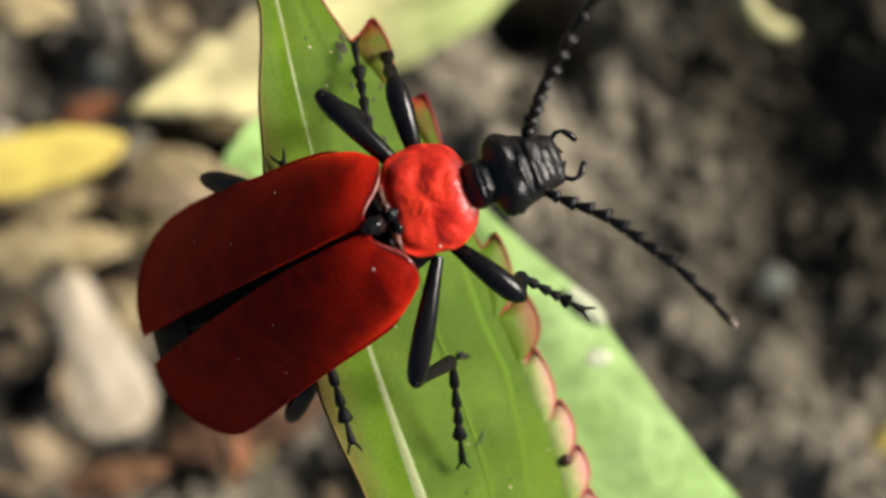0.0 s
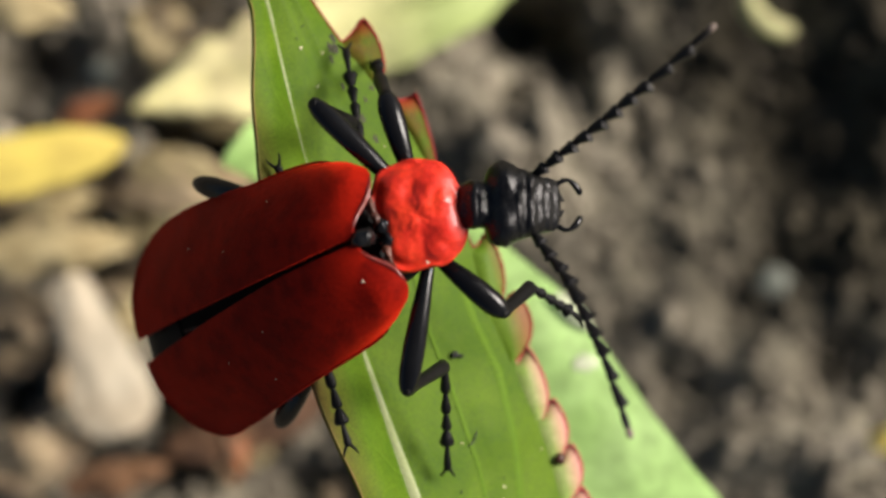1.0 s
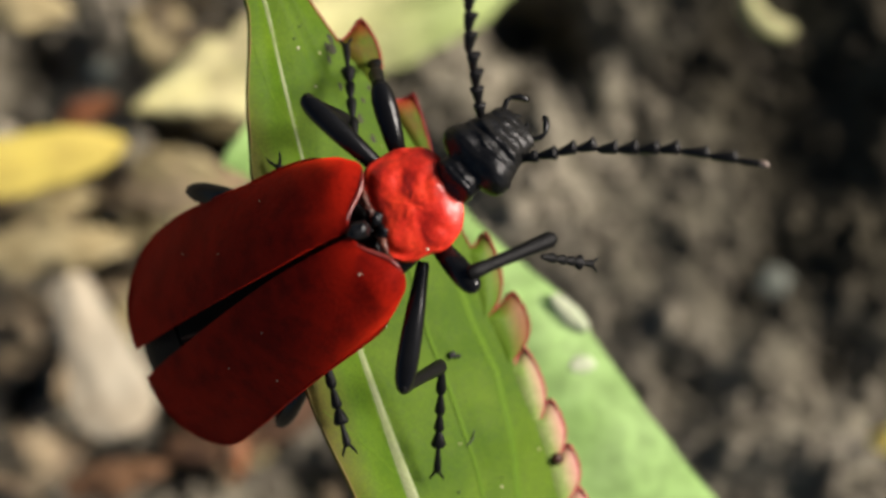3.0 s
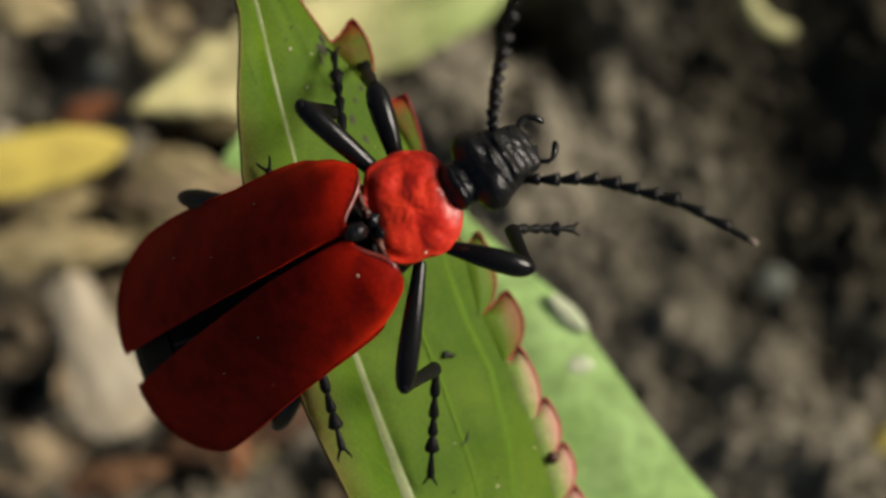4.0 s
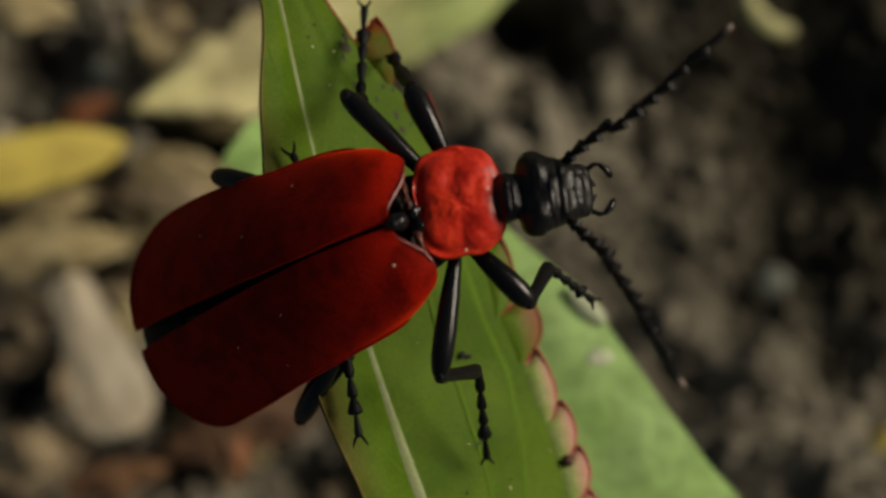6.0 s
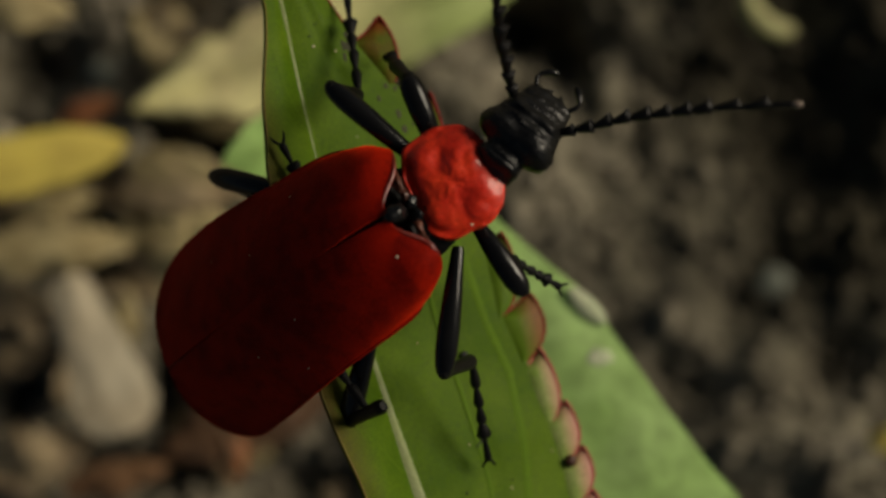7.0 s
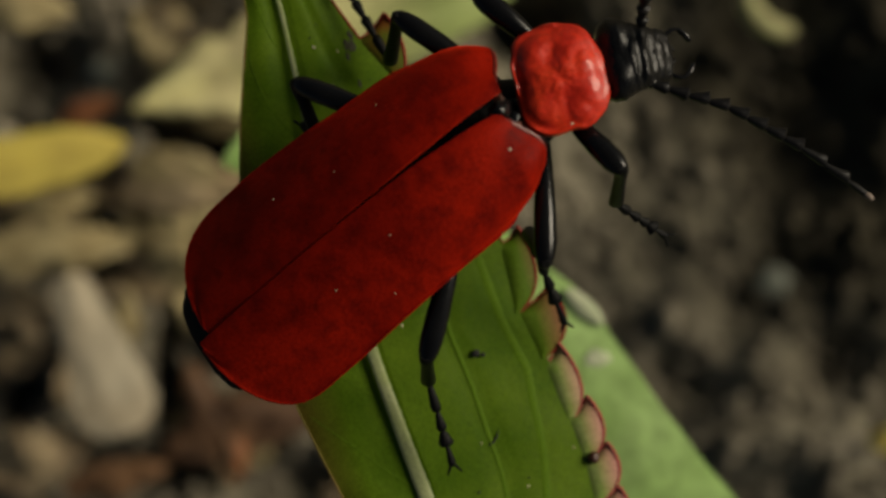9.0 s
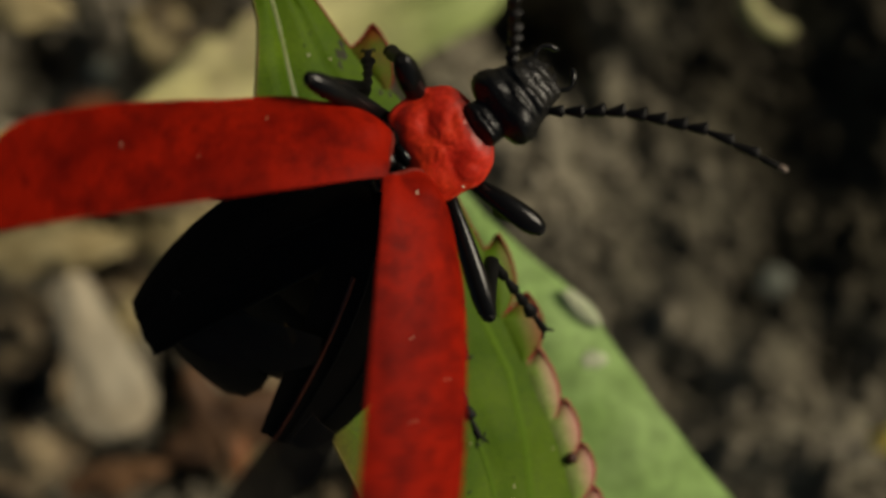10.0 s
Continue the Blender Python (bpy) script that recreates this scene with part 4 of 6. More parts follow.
    walk(PARTS["elytron R"], mm(
        (0, -0.102, -0.646, -0.068, 0, 0, 3.5), (0.5, -0.102, -0.646, -0.068, 0, 0, 3.5), (1, -0.102, -0.646, -0.068, 0, 0, 3.2),
        (1.5, -0.102, -0.646, -0.068, 0, 0, 3.5), (2, -0.102, -0.646, -0.068, 0, 0, 3.7), (2.5, -0.102, -0.646, -0.068, 0, 0, 3.7),
        (2.7, -0.102, -0.646, -0.068, 0, 0, 3.8), (3.8, -0.102, -0.646, -0.068, 0, 0, 3.3), (4, -0.102, -0.646, -0.068, 0, 0, 3.8),
        (4.5, -0.102, -0.646, -0.068, 0, 0, 3), (5, -0.102, -0.646, -0.068, 0, 0, 3.3), (5.5, -0.102, -0.646, -0.068, 0, 0, 4),
        (5.7, -0.102, -0.646, -0.068, 0, 0, 3.5), (6.8, -0.102, -0.646, -0.068, 0, 0, 1.9), (7, -0.102, -0.646, -0.068, 0, 0, 1.4),
        (7.2, -0.061, -0.646, -0.068, 0, 0, 2.2), (7.5, -0.034, -0.646, -0.068, 0, 0, 2.5), (8, -0.034, -0.646, -0.068, 0, 0, 1.4),
        (8.5, -0.034, -0.646, -0.068, 0, 0, 2.5), (9, -0.034, -0.646, -0.068, 0, 0, 1.6), (9.3, -0.061, -0.646, -0.068, 0, 0, 1.7),
        (9.5, -0.102, -0.646, -0.068, 0, 0, 2.2), (9.7, -0.102, -0.646, -0.068, 0, 0, 2), (9.8, -0.102, -0.646, -0.068, 0, 0, 2.8),
        (9.9, -0.102, -0.646, -0.068, 0, 0, 4.8), (10, 1.089, -0.291, 0.463, 40.8, 40.6, 55.3)))
    walk(PARTS["wing L"], mm(
        (0, -0.51, 0.68, -0.9, 0, 0, 0), (0.5, -0.51, 0.68, -0.9, 0, 0, 0), (1, -0.51, 0.68, -0.9, 0, 0, 0),
        (1.5, -0.51, 0.68, -0.9, 0, 0, 0), (2, -0.51, 0.68, -0.9, 0, 0, 0), (2.5, -0.51, 0.68, -0.9, 0, 0, 0),
        (2.7, -0.51, 0.68, -0.9, 0, 0, 0), (3.8, -0.51, 0.68, -0.9, 0, 0, 0), (4, -0.51, 0.68, -0.9, 0, 0, 0),
        (4.5, -0.51, 0.68, -0.9, 0, 0, 0), (5, -0.51, 0.68, -0.9, 0, 0, 0), (5.5, -0.51, 0.68, -0.9, 0, 0, 0),
        (5.7, -0.51, 0.68, -0.9, 0, 0, 0), (6.8, -0.51, 0.68, -0.9, 0, 0, 0), (7, -0.51, 0.68, -0.9, 0, 0, 0),
        (7.2, -0.51, 0.68, -0.9, 0, 0, 0), (7.5, -0.51, 0.68, -0.9, 0, 0, 0), (8, -0.51, 0.68, -0.9, 0, 0, 0),
        (8.5, -0.51, 0.68, -0.9, 0, 0, 0), (9, -0.51, 0.68, -0.9, 0, 0, 0), (9.3, -0.51, 0.68, -0.9, 0, 0, 0),
        (9.5, -0.51, 0.68, -0.9, 0, 0, 0), (9.7, -0.51, 0.68, -0.9, 0, 0, 0), (9.8, -0.51, 0.68, -0.9, 0, 0, 0),
        (9.9, -0.51, 0.68, -0.9, 0, 0, 0), (10, -0.919, -0.072, -0.418, -7.8, 12.3, -16)))
    walk(PARTS["wing R"], mm(
        (0, -0.51, -0.68, -0.9, 0, 0, 0), (0.5, -0.51, -0.68, -0.9, 0, 0, 0), (1, -0.51, -0.68, -0.9, 0, 0, 0),
        (1.5, -0.51, -0.68, -0.9, 0, 0, 0), (2, -0.51, -0.68, -0.9, 0, 0, 0), (2.5, -0.51, -0.68, -0.9, 0, 0, 0),
        (2.7, -0.51, -0.68, -0.9, 0, 0, 0), (3.8, -0.51, -0.68, -0.9, 0, 0, 0), (4, -0.51, -0.68, -0.9, 0, 0, 0),
        (4.5, -0.51, -0.68, -0.9, 0, 0, 0), (5, -0.51, -0.68, -0.9, 0, 0, 0), (5.5, -0.51, -0.68, -0.9, 0, 0, 0),
        (5.7, -0.51, -0.68, -0.9, 0, 0, 0), (6.8, -0.51, -0.68, -0.9, 0, 0, 0), (7, -0.51, -0.68, -0.9, 0, 0, 0),
        (7.2, -0.51, -0.68, -0.9, 0, 0, 0), (7.5, -0.51, -0.68, -0.9, 0, 0, 0), (8, -0.51, -0.68, -0.9, 0, 0, 0),
        (8.5, -0.51, -0.68, -0.9, 0, 0, 0), (9, -0.51, -0.68, -0.9, 0, 0, 0), (9.3, -0.51, -0.68, -0.9, 0, 0, 0),
        (9.5, -0.51, -0.68, -0.9, 0, 0, 0), (9.7, -0.51, -0.68, -0.9, 0, 0, 0), (9.8, -0.51, -0.68, -0.9, 0, 0, 0),
        (9.9, -0.51, -0.68, -0.9, 0, 0, 0), (10, -0.788, -0.923, -0.402, -1.5, 10.5, 21)))
    for side, sg in (("L", 1), ("R", -1)):
        walk(PARTS["wing_tip " + side], mm(
            (0, -7.8, 0, -0.15, 0, 0, 166 * sg), (9.9, -7.8, 0, -0.15, 0, 0, 166 * sg), (9.93, -7.8, 0, -0.15, 0, 0, 130 * sg),
            (9.97, -7.8, 0, -0.15, 0, 0, 95 * sg + 30), (10, -7.8, 0, -0.15, 0, 0, 75 * sg + 60)))
    walk(PARTS["pronotum"], mm(
        (0, 1.033, 0.31, -1.925, -1.3, 36.5, -6.2), (0.5, 0.953, 0.277, -1.91, -3.2, 37.4, -8.5), (1, 0.961, 0.224, -1.942, -4.4, 37.6, -9.9),
        (1.5, 0.851, 0.228, -1.848, -6.6, 37.8, -13.3), (2, 1.039, 0.184, -1.946, -5, 36.5, -11.8), (2.5, 1.011, 0.284, -1.927, 3.7, 36.1, 1.4),
        (2.7, 1.008, 0.292, -1.92, 0.7, 36.6, -3.4), (3.8, 1.084, 0.26, -1.954, 0, 35.9, -4.3), (4, 1.1, 0.183, -1.929, -1.7, 35.1, -7.2),
        (4.5, 1.156, 0.212, -1.953, -4.1, 34.8, -10.7), (5, 1.192, 0.153, -1.978, -6.6, 34.5, -14.7), (5.5, 1.236, 0.016, -1.946, -7.5, 32.8, -16.8),
        (5.7, 1.249, 0.066, -1.934, -6.1, 32.8, -15.2), (6.8, 1.509, 0.262, -1.846, 4.4, 27.7, 0.7), (7, 1.281, 0.314, -1.976, 3.2, 33.5, -0.8),
        (7.2, 1.559, 0.219, -1.73, 3.1, 25.1, -2.6), (7.5, 2.013, 0.022, -1.189, 4.7, 10.6, -9.5), (8, 2.084, 0.311, -1.374, 2.8, 16.3, -13.1),
        (8.5, 2.144, 0.016, -1.128, 4.7, 9.7, -13.7), (9, 2.048, -0.026, -1.182, 2.9, 11.9, -19.4), (9.3, 1.41, 0.298, -1.884, -0.2, 30.8, -7.7),
        (9.5, 1.307, 0.24, -2.097, -4.4, 35.7, -12.1), (9.7, 1.252, 0.305, -2.187, -6.2, 37.6, -12.8), (9.8, 1.459, 0.179, -2.022, -7.7, 31.8, -17.9),
        (9.9, 1.453, 0.249, -2.021, -7, 32.8, -17.9), (10, 1.322, -0.558, -2.011, -15.6, 29.3, -22.2)))
    walk(PARTS["head"], mm(
        (0, 3.146, 0.159, -3.688, 2.6, 49, -0.3), (0.5, 2.994, -0.053, -3.708, -4.8, 50.4, -11), (1, 3.012, -0.427, -3.816, -16.8, 49.4, -28.3),
        (1.5, 3.059, -0.539, -3.9, -24.9, 47.3, -40.7), (2, 3.239, 0.228, -3.739, 7.8, 47.8, 7.6), (2.5, 3.097, 0.903, -3.543, 26.9, 38.1, 40.2),
        (2.7, 3.064, 0.836, -3.519, 23, 41.4, 32.5), (3.8, 3.182, 0.853, -3.539, 18.5, 43.4, 25.1), (4, 3.202, 0.345, -3.528, 10.8, 45.5, 12.5),
        (4.5, 3.298, -0.04, -3.634, 3.4, 46.8, 1.1), (5, 3.114, -0.477, -3.528, -9.7, 46.9, -19.6), (5.5, 3.309, -0.68, -3.515, -14, 44.4, -27.5),
        (5.7, 3.319, -0.623, -3.494, -13.1, 44.4, -26.7), (6.8, 3.673, 0.529, -3.042, 18.4, 32.1, 30.1), (7, 3.39, 0.713, -3.44, 22.4, 37, 33.2),
        (7.2, 3.516, 0.335, -3.197, 13, 32.1, 19.3), (7.5, 3.924, -0.183, -2.202, 5.6, 19.1, -5.6), (8, 4.062, -0.19, -2.706, 5.7, 24.6, -3.7),
        (8.5, 4.321, -0.824, -2.261, 3.5, 20, -20.1), (9, 3.93, -0.495, -2.233, 1.7, 22, -25.1), (9.3, 3.191, -0.004, -3.649, 4.5, 42, 0.6),
        (9.5, 3.163, 0.065, -3.662, 6.3, 47, 4.5), (9.7, 2.9, 0.178, -3.698, 13.7, 47.6, 16.9), (9.8, 3.187, -0.124, -3.3, 9.9, 41.8, 12.2),
        (9.9, 3.365, -0.028, -3.462, 5.3, 43.7, 2.5), (10, 3.244, -1.267, -3.427, -10.7, 44.5, -13.7)))
    walk(PARTS["antenna L0"], mm(
        (0, 3.629, 1.004, -4.128, 44, -31, 18.6), (0.5, 3.531, 0.709, -4.23, 27.1, -14.2, 14), (1, 3.629, 0.176, -4.445, 17.8, 3.3, 11),
        (1.5, 3.721, -0.072, -4.597, 26.6, -5.7, 18.8), (2, 3.668, 1.13, -4.118, 47.9, -27.7, 43), (2.5, 3.201, 1.963, -3.615, 53.5, -34.1, 46),
        (2.7, 3.262, 1.874, -3.673, 49.8, -29.1, 46.7), (3.8, 3.457, 1.86, -3.764, 55, -37, 31.3), (4, 3.599, 1.282, -3.854, 53.5, -38.7, 21.3),
        (4.5, 3.786, 0.816, -4.047, 37.3, -25.8, 22.2), (5, 3.737, 0.196, -4.075, 13.9, 1.5, 6.3), (5.5, 3.996, -0.098, -4.09, 16, -0.6, 10.3),
        (5.7, 4.006, -0.033, -4.061, 13.5, -2.8, 4.8), (6.8, 3.886, 1.572, -3.13, 52.7, -47.6, 38), (7, 3.578, 1.759, -3.544, 55.1, -40.1, 37.6),
        (7.2, 3.874, 1.33, -3.351, 46, -46.5, 33.1), (7.5, 4.651, 0.593, -2.304, 29.7, -55.8, 15.3), (8, 4.751, 0.609, -2.868, 33.9, -51.5, 9.6),
        (8.5, 5.209, -0.248, -2.4, 42.5, -67.9, 8.5), (9, 4.853, 0.01, -2.42, 36.7, -64.5, 23.1), (9.3, 3.73, 0.846, -4.006, 39.8, -34.6, 17.9),
        (9.5, 3.629, 0.945, -4.048, 47.8, -33.5, 21.6), (9.7, 3.245, 1.137, -4.017, 41.9, -27.9, 18.8), (9.8, 3.598, 0.816, -3.597, 42.2, -36.2, 21.6),
        (9.9, 3.872, 0.839, -3.827, 35, -32.3, 10.6), (10, 3.805, -0.538, -3.969, 25.2, -30.8, 26)))
    walk(PARTS["antenna L1"], mm(
        (0, 5.711, 1.706, -2.81, 32.2, -13.6, 22.8), (0.5, 5.94, 1.311, -3.602, 24.1, -2, 17), (1, 6.14, 0.661, -4.594, 18.7, 7.3, 13.3),
        (1.5, 6.134, 0.749, -4.343, 23.5, 2.8, 18.3), (2, 5.328, 2.676, -2.929, 40.4, -11.2, 48.3), (2.5, 4.676, 3.489, -2.18, 44.9, -19.3, 56.4),
        (2.7, 4.796, 3.504, -2.427, 43.2, -15, 53.1), (3.8, 5.205, 2.922, -2.222, 41.9, -18.1, 43.3), (4, 5.461, 2.009, -2.252, 42, -28.7, 24.1),
        (4.5, 5.922, 1.686, -2.932, 30.7, -15.2, 22.9), (5, 6.282, 0.479, -4.14, 16.4, 9.5, 11.8), (5.5, 6.516, 0.359, -4.062, 16.8, 7.1, 13.7),
        (5.7, 6.556, 0.179, -3.934, 14.1, 5.6, 7.5), (6.8, 5.248, 2.636, -1.24, 36.9, -25.6, 49.3), (7, 5.13, 2.953, -1.893, 44.6, -26.7, 43.6),
        (7.2, 5.352, 2.293, -1.494, 35.4, -32.7, 37.3), (7.5, 6.042, 0.972, -0.187, 24.8, -48.6, 23.4), (8, 6.322, 0.876, -0.862, 28.6, -43.6, 17.4),
        (8.5, 6.163, -0.105, -0.027, 24.4, -49.5, 17.6), (9, 5.867, 0.442, -0.107, 26.3, -53.3, 30.9), (9.3, 5.736, 1.494, -2.551, 37.1, -25.7, 29.8),
        (9.5, 5.614, 1.731, -2.633, 41.5, -23.8, 29.5), (9.7, 5.387, 1.865, -2.817, 38.3, -17.2, 28.7), (9.8, 5.519, 1.577, -2.084, 36.4, -25.9, 29.8),
        (9.9, 6.001, 1.238, -2.459, 33.1, -23.9, 18.8), (10, 5.783, 0.425, -2.658, 24.2, -18.6, 33.7)))
    walk(PARTS["antenna L2"], mm(
        (0, 8.007, 2.669, -2.21, 28.5, -0.9, 25.3), (0.5, 8.388, 2.058, -3.512, 23.1, 7.1, 19.1), (1, 8.612, 1.248, -4.918, 19.7, 11.2, 15.8),
        (1.5, 8.563, 1.553, -4.466, 21.6, 10.1, 17.9), (2, 7, 4.552, -2.433, 38.6, -2.7, 50.7), (2.5, 6.013, 5.503, -1.335, 42.8, -11.7, 60.8),
        (2.7, 6.281, 5.483, -1.765, 41.4, -7.3, 56.2), (3.8, 6.977, 4.591, -1.426, 39.1, -7.8, 48.5), (4, 7.513, 2.926, -1.024, 35.1, -18, 26.5),
        (4.5, 8.199, 2.649, -2.262, 27, -5.3, 23.6), (5, 8.755, 0.997, -4.562, 18, 14.9, 15.7), (5.5, 8.985, 0.963, -4.378, 17.6, 12.6, 16.3),
        (5.7, 9.083, 0.512, -4.182, 14.6, 11.7, 9.6), (6.8, 6.753, 4.388, -0.132, 33.9, -15.1, 53.1), (7, 6.785, 4.532, -0.74, 40.2, -16.6, 47.3),
        (7.2, 7.067, 3.599, -0.111, 30.9, -21.6, 39.8), (7.5, 7.597, 1.646, 1.734, 21.5, -40.9, 29.6), (8, 8.092, 1.432, 0.903, 25.2, -35.3, 23.3),
        (8.5, 7.748, 0.398, 1.921, 19.4, -35.4, 20.7), (9, 7.18, 1.227, 1.947, 21.4, -42.7, 35.1), (9.3, 7.738, 2.642, -1.44, 35.3, -18, 38.1),
        (9.5, 7.655, 2.884, -1.6, 38.3, -15, 35.4), (9.7, 7.534, 3.038, -2.057, 36.8, -8.4, 35.7), (9.8, 7.519, 2.721, -0.965, 33.6, -16.6, 35.8),
        (9.9, 8.217, 1.993, -1.42, 31.8, -15.7, 25.6), (10, 7.803, 1.772, -1.841, 23.7, -7.6, 39.6)))
    walk(PARTS["antenna R0"], mm(
        (0, 3.562, -0.694, -4.178, -22.7, 0.7, -40.6), (0.5, 3.317, -0.975, -4.139, -28.7, 3.3, -49.8), (1, 3.188, -1.435, -4.126, -41.2, -16.8, -58.1),
        (1.5, 3.115, -1.584, -4.111, -35.4, -14.4, -47.7), (2, 3.722, -0.562, -4.272, -12, 12.4, -28.4), (2.5, 3.817, 0.499, -4.221, -2.9, 15.1, -16.1),
        (2.7, 3.733, 0.319, -4.171, -2.5, 17.1, -16.1), (3.8, 3.807, 0.243, -4.155, -7.2, 12.6, -21.9), (4, 3.738, -0.398, -4.076, -10.3, 13.2, -27.3),
        (4.5, 3.744, -0.882, -4.117, -26.6, -9.1, -44.1), (5, 3.372, -1.453, -3.878, -34.9, -11.2, -60.4), (5.5, 3.49, -1.695, -3.796, -35.6, -25.8, -48),
        (5.7, 3.504, -1.634, -3.785, -39.3, -29.1, -52.8), (6.8, 4.448, 0.034, -3.585, -0.2, -5, -18.3), (7, 4.111, 0.231, -4.063, -1, 7.2, -17.3),
        (7.2, 4.229, -0.301, -3.675, -4.1, -19.9, -25.7), (7.5, 4.433, -1.086, -2.46, 10.8, -33.7, -27.3), (8, 4.572, -1.074, -3.021, 10.4, -26.7, -21),
        (8.5, 4.593, -1.829, -2.499, 0.5, -25.2, -60.5), (9, 4.115, -1.521, -2.466, 1.2, 14.2, -52.5), (9.3, 3.657, -0.85, -4.106, -18.6, 14.3, -50.1),
        (9.5, 3.626, -0.75, -4.175, -21, 13.6, -45.5), (9.7, 3.441, -0.53, -4.288, -20.3, 28.2, -41.3), (9.8, 3.763, -0.862, -3.815, -13.6, 11.6, -34.2),
        (9.9, 3.838, -0.857, -3.941, -20, 7.7, -47.6), (10, 3.626, -2.213, -3.743, -32, 3.9, -43.2)))
    walk(PARTS["antenna R1"], mm(
        (0, 5.507, -2.36, -4.209, -29.6, 1.4, -52.9), (0.5, 4.967, -2.929, -4.287, -34.7, 1.1, -61.3), (1, 4.484, -3.516, -3.384, -43.5, -15.7, -70),
        (1.5, 4.784, -3.42, -3.473, -35.3, -9.2, -53), (2, 5.923, -1.75, -4.823, -19.3, 14.6, -39.8), (2.5, 6.194, -0.186, -4.888, -8.7, 16.9, -24.1),
        (2.7, 6.085, -0.361, -4.924, -9, 18.5, -25.2), (3.8, 6.125, -0.691, -4.714, -11.8, 14.6, -28.6), (4, 5.955, -1.54, -4.66, -19.2, 12.7, -40.8),
        (4.5, 5.562, -2.64, -3.711, -30.3, -2.5, -55.4), (5, 4.615, -3.636, -3.381, -38.2, -10.6, -73.6), (5.5, 5.033, -3.407, -2.68, -40.4, -25.5, -62.6),
        (5.7, 4.858, -3.416, -2.54, -40, -24.6, -65.6), (6.8, 6.871, -0.766, -3.361, -5.1, 3.2, -26.3), (7, 6.537, -0.527, -4.382, -4.5, 12.6, -22.4),
        (7.2, 6.4, -1.346, -2.805, -8.3, -8.6, -33.8), (7.5, 6.326, -2.061, -1.037, 7.9, -20.6, -30.2), (8, 6.708, -1.896, -1.871, 5.8, -20.4, -29.5),
        (8.5, 5.735, -3.847, -1.41, -2.5, -18.6, -69.6), (9, 5.627, -3.49, -3.094, -2.2, 14.7, -64.9), (9.3, 5.25, -2.753, -4.739, -23, 12.4, -59),
        (9.5, 5.37, -2.525, -4.779, -24.4, 12.5, -51.4), (9.7, 5.135, -2.02, -5.5, -25.8, 26.3, -50.5), (9.8, 5.839, -2.27, -4.332, -19.6, 13.3, -45.4),
        (9.9, 5.551, -2.73, -4.282, -23.1, 9.5, -54.1), (10, 5.489, -3.962, -3.917, -35.8, -1.5, -52.8)))
    walk(PARTS["antenna R2"], mm(
        (0, 7.051, -4.403, -4.273, -34.1, 2, -63.2), (0.5, 6.195, -5.176, -4.336, -38.7, -0.9, -71.7), (1, 5.328, -5.832, -2.689, -44.1, -14.4, -79.2),
        (1.5, 6.306, -5.439, -3.064, -35.5, -4.2, -57.8), (2, 7.828, -3.336, -5.47, -24.6, 16, -49), (2.5, 8.43, -1.187, -5.634, -14.5, 18.5, -32.8),
        (2.7, 8.282, -1.397, -5.736, -15.6, 19.5, -35.1), (3.8, 8.301, -1.879, -5.358, -16.3, 16.4, -35.6), (4, 7.847, -3.173, -5.222, -26.5, 11.6, -53.8),
        (4.5, 7.016, -4.745, -3.599, -32.1, 1.9, -62.6), (5, 5.327, -6.051, -2.91, -39.3, -9.8, -82.7), (5.5, 6.096, -5.46, -1.576, -41.4, -24, -75.8),
        (5.7, 5.821, -5.535, -1.472, -39.4, -20.1, -75.5), (6.8, 9.163, -1.899, -3.505, -8.3, 9.3, -32.3), (7, 8.848, -1.478, -4.942, -7.3, 17.2, -26.8),
        (7.2, 8.505, -2.753, -2.421, -10.5, -0.3, -39.3), (7.5, 8.398, -3.268, -0.136, 6.7, -11.4, -32), (8, 8.799, -3.078, -0.981, 1.9, -13.4, -37.5),
        (8.5, 6.582, -6.122, -0.593, -4.6, -12.4, -77.1), (9, 6.68, -5.734, -3.742, -4.2, 14.6, -72), (9.3, 6.538, -4.897, -5.29, -27.2, 10.1, -68.5),
        (9.5, 6.931, -4.479, -5.333, -28.3, 10.9, -58.4), (9.7, 6.597, -3.791, -6.634, -30.1, 24, -58.4), (9.8, 7.59, -4.044, -4.923, -23.5, 14.2, -53.6),
        (9.9, 7.033, -4.776, -4.707, -25.5, 11.1, -59.7), (10, 7.037, -6.002, -3.849, -38.8, -7.9, -64.3)))
